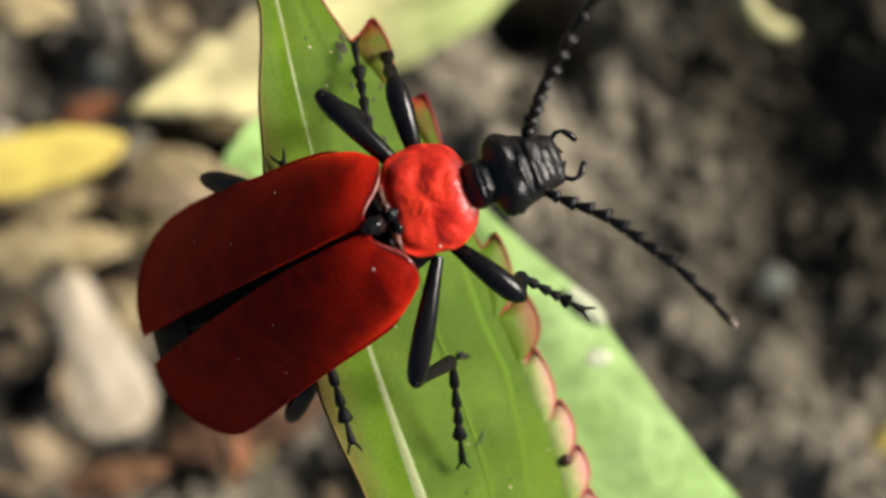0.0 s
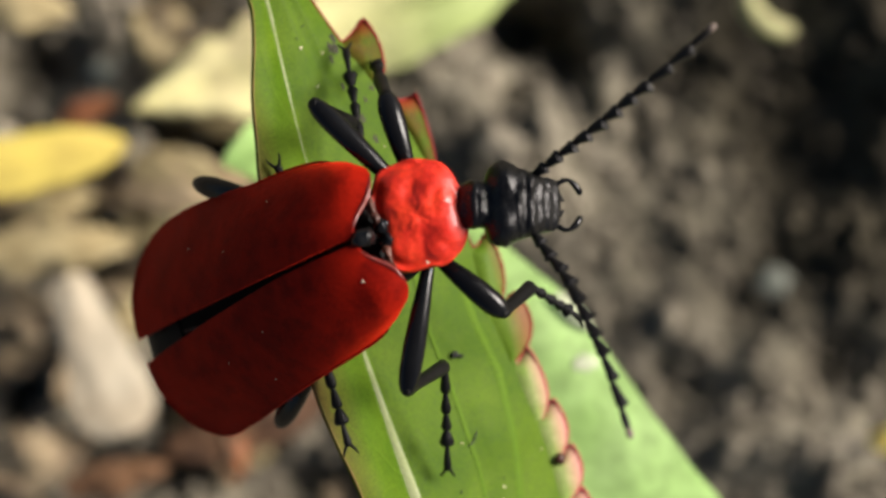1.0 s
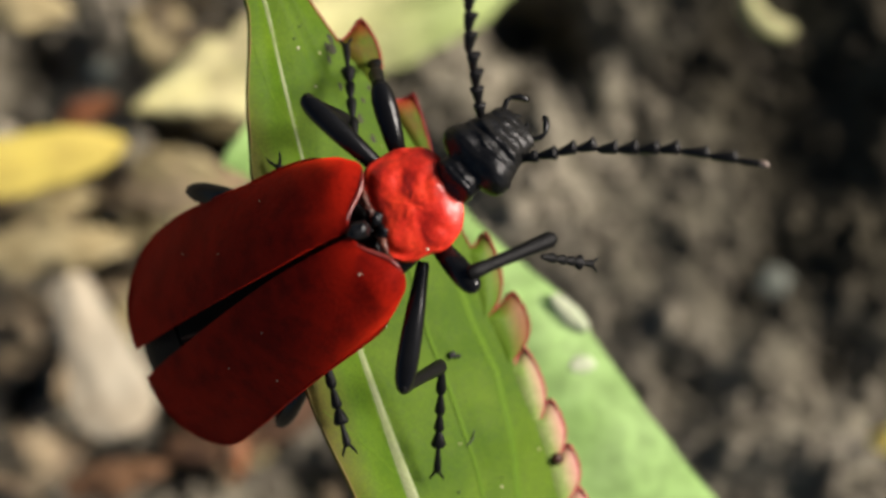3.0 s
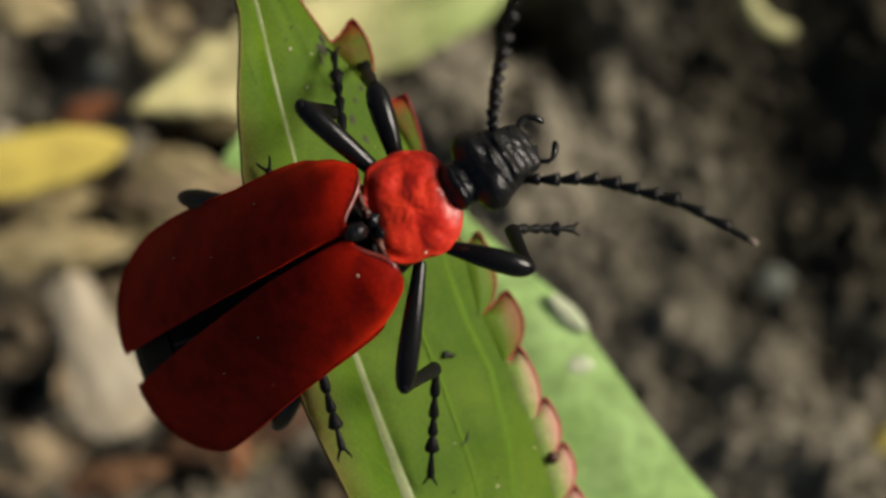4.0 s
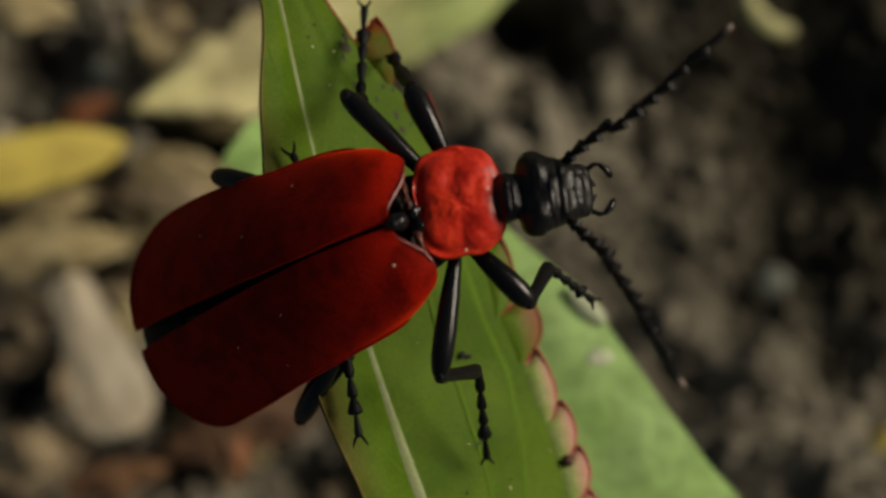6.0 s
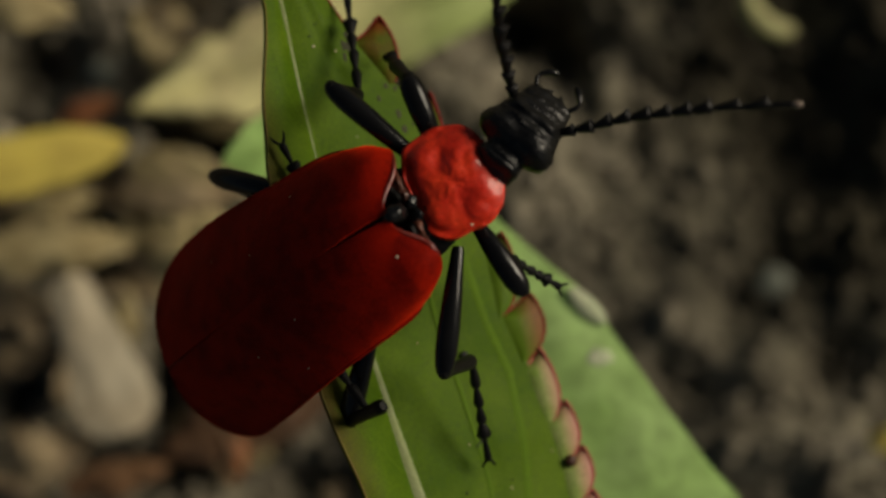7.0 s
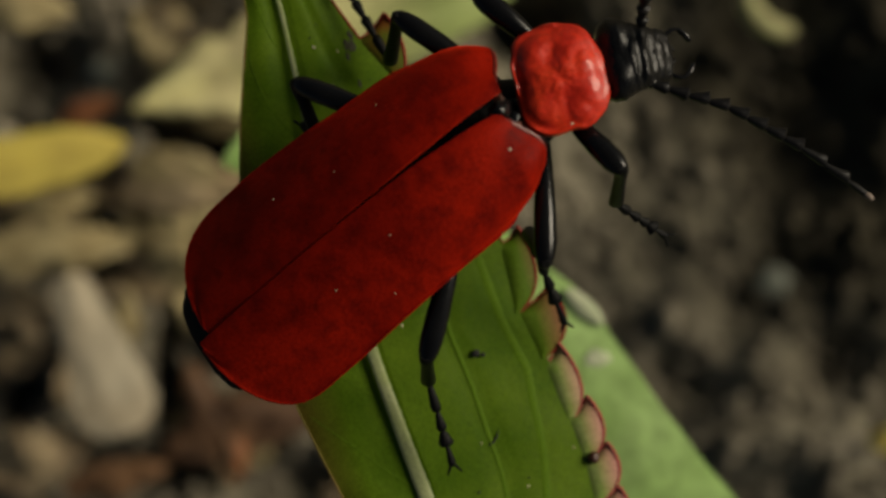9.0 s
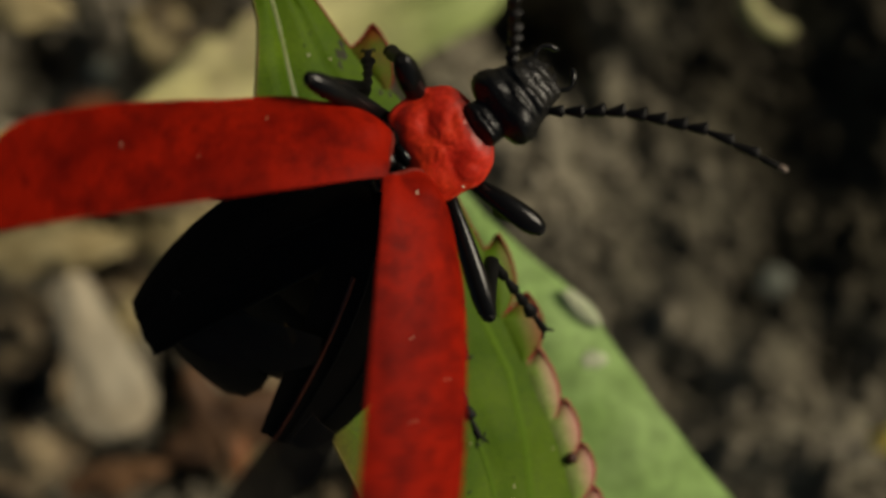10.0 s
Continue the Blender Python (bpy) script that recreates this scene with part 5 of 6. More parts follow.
    walk(leaf, mm(
        (0, -0.777, -8.164, 38.9, 0, 0, 16.1), (0.5, -0.815, -8.164, 38.9, 0, 0, 16.1), (1, -0.963, -8.164, 38.9, 0, 0, 16.5),
        (1.5, -1.148, -8.164, 38.9, 0, 0, 16.8), (2, -1.221, -8.164, 38.9, 0, 0, 16.8), (2.5, -1.277, -8.164, 38.9, 0, 0, 17.1),
        (2.7, -1.037, -8.164, 38.9, 0, 0, 16.5), (3.8, -1.037, -8.164, 38.9, 0, 0, 16.8), (4, -1.185, -8.164, 38.9, 0, 0, 17),
        (4.5, -0.908, -8.164, 38.9, 0, 0, 16.2), (5, -0.852, -8.164, 38.9, 0, 0, 16.2), (5.5, -0.908, -8.164, 38.9, 0, 0, 16.1),
        (5.7, -0.777, -8.164, 38.9, 0, 0, 15.6), (6.8, -0.815, -8.164, 38.9, 0, 0, 16.2), (7, -0.815, -8.164, 38.9, 0, 0, 15.5),
        (7.2, -0.815, -8.164, 38.9, 0, 0, 16.2), (7.5, -0.593, -8.164, 38.9, 0, 0, 16.5), (8, -0.666, -8.164, 38.9, 0, 0, 16.2),
        (8.5, -0.593, -8.164, 38.9, 0, 0, 16.2), (9, -0.537, -8.164, 38.9, 0, 0, 16.6), (9.3, -0.679, -8.318, 37.5, 0, 0, 16.4),
        (9.5, -0.736, -8.318, 37.5, 0, 0, 16.1), (9.7, -0.736, -8.318, 37.5, 0, 0, 16.2), (9.8, -0.679, -8.318, 37.5, 0, 0, 16.3),
        (9.9, -0.679, -8.318, 37.5, 0, 0, 16.4), (10, -0.733, -8.287, 37.78, 0, 0, 16.7)))
    # the light green leaf sways with its stem: its drift from rest
    sway = ((0, -2), (0.5, -11), (1, -33), (1.5, -46), (2, -72), (2.5, -62), (2.7, -52), (3.8, -30), (4, -44), (4.5, 2), (5, 4), (5.5, -3), (5.7, 0),
            (6.8, 0), (7, 0), (7.5, -9), (8, -2), (8.5, 0), (9, -6), (9.5, -4), (10, -13))
    walk(green_leaf, mm(*[(t, 0.0166 * q, 0.0065 * q, 0, 0, 0, 0) for t, q in sway]))
    walk(leaf_halves[0], mm(
        (0, 0, 0, 0, 0, 43.8, 0), (0.5, 0, 0, 0, 0, 43.8, 0), (1, 0, 0, 0, 0, 46.5, 0),
        (1.5, 0, 0, 0, 0, 40.9, 0), (2, 0, 0, 0, 0, 36.9, 0), (2.5, 0, 0, 0, 0, 36.9, 0),
        (2.7, 0, 0, 0, 0, 40.9, 0), (3.8, 0, 0, 0, 0, 40.9, 0), (4, 0, 0, 0, 0, 38.9, 0),
        (4.5, 0, 0, 0, 0, 42.8, 0), (5, 0, 0, 0, 0, 42.8, 0), (5.5, 0, 0, 0, 0, 42.8, 0),
        (5.7, 0, 0, 0, 0, 42.8, 0), (6.8, 0, 0, 0, 0, 31.2, 0), (7, 0, 0, 0, 0, 44.7, 0),
        (7.2, 0, 0, 0, 0, 32.4, 0), (7.5, -0.036, 0, 0, 0, 3.1, 0), (8, -0.091, 0, 0, 0, 3.1, 0),
        (8.5, -0.091, 0, 0, 0, 3.1, 0), (9, -0.4, 0, 0, 0, 3.1, 0), (9.3, -0.036, 0, 0, 0, 3.1, 0),
        (9.5, 0, 0, 0, 0, 12.1, 0), (9.7, 0, 0, 0, 0, 12.1, 0), (9.8, 0, 0, 0, 0, 3.1, 0),
        (9.9, 0, 0, 0, 0, 3.1, 0), (10, 0, 0, 0, 0, 33.6, 0)))
    walk(leaf_halves[1], mm(
        (0, 0, 0, 0, 0, 31.1, 0), (0.5, 0, 0, 0, 0, 31.1, 0), (1, 0, 0, 0, 0, 31.7, 0),
        (1.5, 0, 0, 0, 0, 31.7, 0), (2, 0, 0, 0, 0, 32, 0), (2.5, 0, 0, 0, 0, 32, 0),
        (2.7, 0, 0, 0, 0, 32, 0), (3.8, 0, 0, 0, 0, 32, 0), (4, 0, 0, 0, 0, 32, 0),
        (4.5, 0, 0, 0, 0, 31.7, 0), (5, 0, 0, 0, 0, 31.7, 0), (5.5, 0, 0, 0, 0, 31.7, 0),
        (5.7, 0, 0, 0, 0, 31.1, 0), (6.8, 0, 0, 0, 0, 29.5, 0), (7, 0, 0, 0, 0, 27.9, 0),
        (7.2, 0, 0, 0, 0, 26.1, 0), (7.5, 0, 0, 0, 0, 24.3, 0), (8, 0, 0, 0, 0, 23.1, 0),
        (8.5, 0, 0, 0, 0, 22.3, 0), (9, 0, 0, 0, 0, 14.8, 0), (9.3, 0, 0, 0, 0, 22.3, 0),
        (9.5, 0, 0, 0, 0, 25.4, 0), (9.7, 0, 0, 0, 0, 26.1, 0), (9.8, 0, 0, 0, 0, 25.4, 0),
        (9.9, 0, 0, 0, 0, 25.4, 0), (10, 0, 0, 0, 0, 27.2, 0)))
    walk(PARTS["femur RF"], mm(
        (0, 0.484, -1.155, -2.988, -33.8, 25.7, -69.1), (0.5, 0.289, -1.056, -2.846, -36.5, 23.4, -73.1), (1, 0.312, -1.143, -2.887, -35.7, 25.1, -69.8),
        (1.5, 0.271, -1.29, -2.887, -33.4, 28.6, -64.9), (2, 0.248, -0.818, -2.715, -38.4, -13.1, -61.8), (2.5, 0.492, -1.052, -2.997, -34.8, 24.9, -71.1),
        (2.7, 0.312, -0.711, -2.776, -44.2, -23.4, -59.8), (3.8, 0.763, -1.023, -3.177, -15.8, 38.4, -36.6), (4, 0.784, -1.263, -3.177, -21.6, 34.4, -47.7),
        (4.5, 0.57, -1.131, -2.95, -29.8, 27.2, -63.1), (5, 0.801, -1.226, -3.134, -19, 34.9, -42.8), (5.5, 0.564, -1.303, -2.864, -29.9, 23.5, -66.8),
        (5.7, 0.518, -1.078, -2.793, -29.7, 23.4, -68.3), (6.8, 1.061, -1.13, -2.972, -28.9, 16.4, -81), (7, 0.663, -0.968, -2.976, -36.8, 13.8, -88.3),
        (7.2, 0.976, -1.124, -2.771, -29.2, 5.6, -100.4), (7.5, 1.337, -1.572, -2.413, -14.1, 8.1, -114.6), (8, 1.555, -0.595, -2.433, -15, -2.8, -86.9),
        (8.5, 1.728, -0.875, -2.248, -7.4, -5.5, -88.5), (9, 1.501, -0.892, -2.265, -7, -11.8, -80), (9.3, 0.701, -1.129, -2.861, -34.1, 9.6, -94.3),
        (9.5, 0.518, -1.104, -2.96, -38.8, 12.2, -89.8), (9.7, 0.452, -1.12, -3.012, -41.3, 11.5, -88.2), (9.8, 0.64, -1.19, -2.848, -35.2, 8.7, -90.3),
        (9.9, 0.64, -1.034, -2.875, -34.5, 14.4, -86.4), (10, 0.597, -2.16, -2.65, -38.7, 0.1, -79.8)))
    walk(PARTS["tibia RF"], mm(
        (0, 1.304, -3.301, -4.094, 100.6, 52.1, 150.3), (0.5, 0.969, -3.296, -3.859, 148.3, 68.1, 151.4), (1, 1.108, -3.31, -3.971, 131.5, 67.5, 142.2),
        (1.5, 1.222, -3.318, -4.107, 108.2, 58.5, 138.3), (2, 1.42, -3.007, -2.136, 2.4, 75.1, -9.1), (2.5, 1.243, -3.24, -4.069, 126.8, 64.8, 141.3),
        (2.7, 1.491, -2.732, -1.762, -3.9, 63.4, -18.2), (3.8, 2.368, -2.216, -4.759, 54.5, 36.3, 119), (4, 2.2, -2.819, -4.618, 57.4, 40.8, 131),
        (4.5, 1.595, -3.155, -4.115, 113, 68.5, 128.5), (5, 2.336, -2.646, -4.593, 145, 61.6, 157), (5.5, 1.483, -3.454, -3.879, 100.2, 68.1, 120.6),
        (5.7, 1.384, -3.252, -3.805, 98.6, 68.2, 117.7), (6.8, 1.445, -3.547, -3.691, 40.4, 42, 133.3), (7, 0.737, -3.443, -3.585, 64.8, 46.1, 135.1),
        (7.2, 0.519, -3.62, -3.022, 59.3, 56.3, 141.8), (7.5, 0.285, -3.867, -2.773, -13, 51.3, 145), (8, 1.693, -3.138, -2.307, -30.4, 46.4, -162.4),
        (8.5, 1.795, -3.412, -2.003, -29.6, 57.2, -168.6), (9, 1.936, -3.35, -1.743, -50.1, 70.5, -170.7), (9.3, 0.515, -3.637, -3.285, 29.7, 19.6, 124.5),
        (9.5, 0.526, -3.597, -3.497, 72.4, 47.2, 138.7), (9.7, 0.53, -3.617, -3.522, 52.2, 37.3, 145.5), (9.8, 0.627, -3.71, -3.234, 31.2, 31.8, 143.1),
        (9.9, 0.797, -3.499, -3.509, 30, 28.3, 138.5), (10, 1.049, -4.669, -2.654, 54.2, 40.1, 151.3)))
    walk(PARTS["tarsus RF"], mm(
        (0, -0.258, -2.412, -6.4, -30.2, 33.4, -61.3), (0.5, 0.013, -2.775, -6.573, -32.5, 28.9, -64.2), (1, 0.225, -2.625, -6.673, -51.1, 53, -90.3),
        (1.5, 0.083, -2.302, -6.601, -39.4, 52.5, -70.7), (2, 2.164, -3.126, -4.961, -44.3, 51, -83.1), (2.5, 0.271, -2.46, -6.714, -29.3, 31.4, -59.4),
        (2.7, 2.736, -3.142, -4.376, -51.8, 59.7, -89.3), (3.8, 1.225, -0.156, -6.491, 61.2, 41.6, 124.2), (4, 0.748, -1.147, -6.527, -21.7, 66.6, -42.9),
        (4.5, 0.928, -2.317, -6.836, -24.1, 32.2, -51.8), (5, 1.055, -2.103, -7.164, 135.4, 66.3, 147.4), (5.5, 0.928, -2.515, -6.592, -36.7, 57.5, -70.1),
        (5.7, 0.879, -2.289, -6.519, -33.6, 54.5, -68), (6.8, -0.046, -1.964, -5.647, -55.1, 51.1, -177.7), (7, -0.701, -2.012, -5.69, -50.6, 57.5, -96.1),
        (7.2, -0.757, -2.616, -5.454, -38, 37.9, -123), (7.5, -1.213, -2.818, -5.055, -15.5, 26, -119.4), (8, -0.23, -3.75, -4.423, -14.7, 14.6, -88.2),
        (8.5, 0.241, -3.727, -4.461, -48.4, 69.7, 179.4), (9, 0.975, -3.508, -4.499, -4.1, 46.3, -69.6), (9.3, -1.047, -1.369, -4.267, -96.6, 57.7, -178),
        (9.5, -0.967, -2.287, -5.644, -163.1, 67.5, 173.6), (9.7, -1.387, -2.298, -5.293, 124, 49.3, 165), (9.8, -1.36, -2.22, -4.776, -68.3, 62.6, -118.7),
        (9.9, -1.13, -1.793, -4.897, -71.8, 64.2, -123.2), (10, -0.913, -3.596, -4.538, -61.9, 45.9, -119.4)))
    walk(PARTS["femur RM"], mm(
        (0, 0.206, -1.432, -2.292, -39.5, -14, -118.4), (0.5, 0.219, -1.423, -2.295, -40.5, -14, -117.2), (1, 0.26, -1.349, -2.315, -40.6, -14.3, -116.6),
        (1.5, 0.249, -1.378, -2.311, -41, -13.6, -116), (2, 0.21, -1.433, -2.296, -39.5, -13.4, -117.8), (2.5, 0.219, -1.399, -2.297, -39.6, -14.7, -119.2),
        (2.7, 0.159, -1.507, -2.268, -39.8, -14.2, -119.2), (3.8, 0.172, -1.487, -2.275, -38.9, -14.1, -118.9), (4, 0.185, -1.464, -2.288, -38, -13.2, -118.9),
        (4.5, 0.385, -1.104, -2.386, -62.5, -49.6, -77.6), (5, 0.374, -1.122, -2.38, -44.1, -29.9, -97.5), (5.5, 0.369, -1.132, -2.378, -36, -10.6, -115.8),
        (5.7, 0.374, -1.122, -2.38, -37.9, -16.8, -107), (6.8, 0.066, -1.619, -2.29, -31.8, -8.7, -121.7), (7, 0.113, -1.558, -2.274, -37.4, -11.8, -120.9),
        (7.2, 0.068, -1.542, -2.3, -28.5, -8.8, -126), (7.5, 0.374, -1.122, -2.38, -18.7, -34.7, -112.6), (8, 0.374, -1.122, -2.38, -23.3, -27.6, -116.3),
        (8.5, 0.374, -1.122, -2.38, -15, -19.8, -119.7), (9, 0.374, -1.122, -2.38, -15.2, -8.8, -122.1), (9.3, 0.223, -1.372, -2.333, -34.2, -9.2, -121.2),
        (9.5, 0.191, -1.449, -2.299, -38.8, -12.2, -119.2), (9.7, 0.247, -1.385, -2.311, -40.9, -13.2, -115.8), (9.8, 0.281, -1.314, -2.344, -35, -9.6, -115.8),
        (9.9, 0.324, -1.234, -2.367, -36.6, -5.9, -114.2), (10, 0.028, -2.058, -1.976, -32.6, -22.1, -110.3)))
    walk(PARTS["tibia RM"], mm(
        (0, -1.536, -4.653, -1.381, 160.3, 69.2, 157.3), (0.5, -1.455, -4.679, -1.38, 155.2, 69.3, 154.7), (1, -1.376, -4.619, -1.38, 152.3, 68.7, 154.2),
        (1.5, -1.357, -4.675, -1.422, 149.5, 68.7, 152.1), (2, -1.505, -4.679, -1.421, 149.8, 68.8, 151.5), (2.5, -1.563, -4.585, -1.341, 167, 71.8, 160),
        (2.7, -1.624, -4.702, -1.341, 156.9, 70.4, 153.9), (3.8, -1.599, -4.691, -1.357, 169.5, 69.6, 162.2), (4, -1.593, -4.679, -1.424, 164.5, 68, 159.8),
        (4.5, 0.909, -3.492, 0.489, -52.3, 36.7, -142.9), (5, -0.055, -4.367, -0.501, -103.9, 64.8, -150.9), (5.5, -1.246, -4.471, -1.683, -140.9, 77.4, -163.7),
        (5.7, -0.685, -4.576, -1.288, -165, 77.4, 177.3), (6.8, -1.896, -4.792, -1.719, -169.4, 66.1, 165.1), (7, -1.787, -4.727, -1.502, -178.8, 67, 164.6),
        (7.2, -2.126, -4.559, -1.725, -64.5, 56.8, -175.6), (7.5, -0.818, -3.986, -0.231, -43.8, 67, 159.4), (8, -1.107, -4.119, -0.629, -49.3, 63.2, 167.8),
        (8.5, -1.387, -4.207, -1.104, 6.7, 67.8, 115.3), (9, -1.61, -4.28, -1.8, 22.6, 58.4, 97.6), (9.3, -1.71, -4.557, -1.729, 85.2, 62.2, 114.4),
        (9.5, -1.61, -4.668, -1.501, 73.6, 54.9, 106.8), (9.7, -1.351, -4.694, -1.45, 112.8, 59.9, 139.4), (9.8, -1.337, -4.665, -1.714, 152.4, 65.6, 157.7),
        (9.9, -1.213, -4.659, -1.978, 122.8, 65.6, 138.5), (10, -1.185, -5.338, -0.558, 100.9, 71.3, 136)))
    walk(PARTS["tarsus RM"], mm(
        (0, -2.636, -4.192, -4.528, -43.3, 15.9, -123.7), (0.5, -2.529, -4.171, -4.53, -42.9, 11.9, -125), (1, -2.479, -4.086, -4.515, -42.9, 11.2, -124.2),
        (1.5, -2.437, -4.103, -4.559, -42.4, 9.7, -125.7), (2, -2.574, -4.099, -4.56, -40.5, 7.7, -125.8), (2.5, -2.552, -4.225, -4.538, -40.1, 5.8, -128.3),
        (2.7, -2.638, -4.205, -4.512, -40.6, 6.9, -127.9), (3.8, -2.717, -4.331, -4.511, -38.6, 2.8, -127.9), (4, -2.774, -4.245, -4.546, -38, 3.4, -126.5),
        (4.5, -1.244, -5.12, -1.521, -41.2, 27.3, -152.4), (5, -1.309, -5.064, -3.546, -43.8, 26.7, -140), (5.5, -1.953, -4.678, -4.967, -40.2, 20.5, -123.7),
        (5.7, -1.418, -4.541, -4.573, -43.5, 28.6, -127.4), (6.8, -3.212, -4.441, -4.797, -34.8, 18.3, -122.7), (7, -3.053, -4.377, -4.601, -41.7, 19.2, -125.9),
        (7.2, -3.963, -4.698, -4.542, -30.9, 15.9, -125.2), (7.5, -2.05, -3.524, -3.33, -30.1, 61.9, -137.8), (8, -2.592, -3.797, -3.632, -24.2, 38.2, -122.6),
        (8.5, -1.93, -3.056, -4.221, -13.3, 37.4, -111.6), (9, -1.844, -2.532, -4.667, -15.3, 40.9, -111.6), (9.3, -2.358, -3.126, -4.706, -44, 36, -121.5),
        (9.5, -2.169, -2.814, -4.255, -63.4, 44.8, -143.7), (9.7, -2.633, -3.596, -4.362, -64.9, 41.9, -148.3), (9.8, -2.624, -4.136, -4.78, -48.2, 37.7, -137.6),
        (9.9, -2.256, -3.737, -5.042, -49.3, 37.5, -137.9), (10, -1.961, -4.589, -3.746, -39.5, 19.9, -117)))
    walk(PARTS["femur RH"], mm(
        (0, -4.528, -2.212, -1.826, -30.1, 2.8, -152.8), (0.5, -4.542, -2.241, -1.826, -30.8, 2.8, -152.4), (1, -4.594, -2.231, -1.828, -30.1, 2.7, -153.1),
        (1.5, -4.545, -2.161, -1.826, -30, 2.8, -154), (2, -4.542, -2.146, -1.825, -29.2, 2.8, -154.2), (2.5, -4.558, -2.147, -1.826, -29.7, 2.8, -154.4),
        (2.7, -4.546, -2.153, -1.825, -30.1, 2.8, -154.1), (3.8, -4.596, -2.178, -1.827, -29, 2.7, -154.1), (4, -4.461, -2.13, -1.823, -28.5, 2.8, -153.7),
        (4.5, -4.329, -2.093, -1.819, -28, 2.9, -153.1), (5, -4.315, -2.112, -1.819, -28, 2.9, -152.6), (5.5, -4.286, -2.15, -1.819, -26.9, 2.9, -151.4),
        (5.7, -4.215, -2.197, -1.817, -28.2, 2.9, -149.6), (6.8, -3.881, -2.245, -1.809, -28.2, 3, -143.8), (7, -3.722, -2.178, -1.803, -33.7, 3.1, -142.5),
        (7.2, -2.944, -1.823, -1.769, -28.2, 3.6, -132.4), (7.5, -3.401, -2.02, -1.79, -16.2, 3.3, -140), (8, -3.522, -1.866, -1.79, -20.1, 3.3, -147.2),
        (8.5, -3.982, -2.357, -1.814, -15.5, 2.9, -143), (9, -3.501, -2.093, -1.795, -16.1, 3.2, -140.3), (9.3, -3.777, -2.407, -1.81, -31.9, 3, -138.5),
        (9.5, -2.609, -1.531, -1.745, -38.7, 4, -128), (9.7, -3.376, -1.995, -1.789, -36.5, 3.3, -140.1), (9.8, -3.329, -1.903, -1.785, -30.2, 3.4, -141.7),
        (9.9, -2.989, -1.666, -1.765, -32.7, 3.7, -140.3), (10, -3.495, -2.53, -1.806, -27.8, 3.1, -130.4)))
    walk(PARTS["tibia RH"], mm(
        (0, -7.85, -3.921, -2.006, 30.2, -11, 21.6), (0.5, -7.852, -3.973, -2.006, 30.4, -9.7, 22), (1, -7.925, -3.923, -2.006, 28.9, -8.6, 21.1),
        (1.5, -7.901, -3.8, -2.006, 27.5, -2.9, 21.7), (2, -7.906, -3.769, -2.006, 27.4, -4.7, 21.5), (2.5, -7.926, -3.763, -2.006, 26.7, -3.2, 20.3),
        (2.7, -7.907, -3.784, -2.006, 27.6, -4.4, 20.4), (3.8, -7.956, -3.81, -2.006, 26.6, -5, 20.4), (4, -7.811, -3.782, -2.006, 26.4, -4.5, 21.4),
        (4.5, -7.662, -3.781, -2.006, 28.7, -8.6, 24.5), (5, -7.631, -3.832, -2.006, 27.8, -8.4, 23.5), (5.5, -7.566, -3.936, -2.006, 24.5, -1.8, 24.3),
        (5.7, -7.436, -4.089, -2.006, 27, 0.1, 29.2), (6.8, -6.893, -4.453, -2.006, 18.6, 16.4, 17.3), (7, -6.686, -4.45, -2.006, 12.5, -23.7, -6.6),
        (7.2, -5.463, -4.578, -2.006, -109.9, 73.2, -160.7), (7.5, -6.26, -4.421, -2.006, -45.8, 67.1, 176.1), (8, -6.661, -3.889, -2.006, -39, 56.1, -162.8),
        (8.5, -6.963, -4.608, -2.006, 140.4, 81.4, 98.7), (9, -6.373, -4.479, -2.006, -55.4, 71.9, -176.1), (9.3, -6.574, -4.882, -2.006, 144.6, 66.4, 148.6),
        (9.5, -4.903, -4.473, -2.006, -131.8, 59.4, -179.5), (9.7, -6.241, -4.389, -2.006, 100.3, 78.9, 101.6), (9.8, -6.259, -4.216, -2.006, 118.6, 75.4, 125.2),
        (9.9, -5.862, -4.049, -2.006, 103.2, 73.8, 109.5), (10, -5.916, -5.374, -2.006, -89, 66.8, -111.1)))
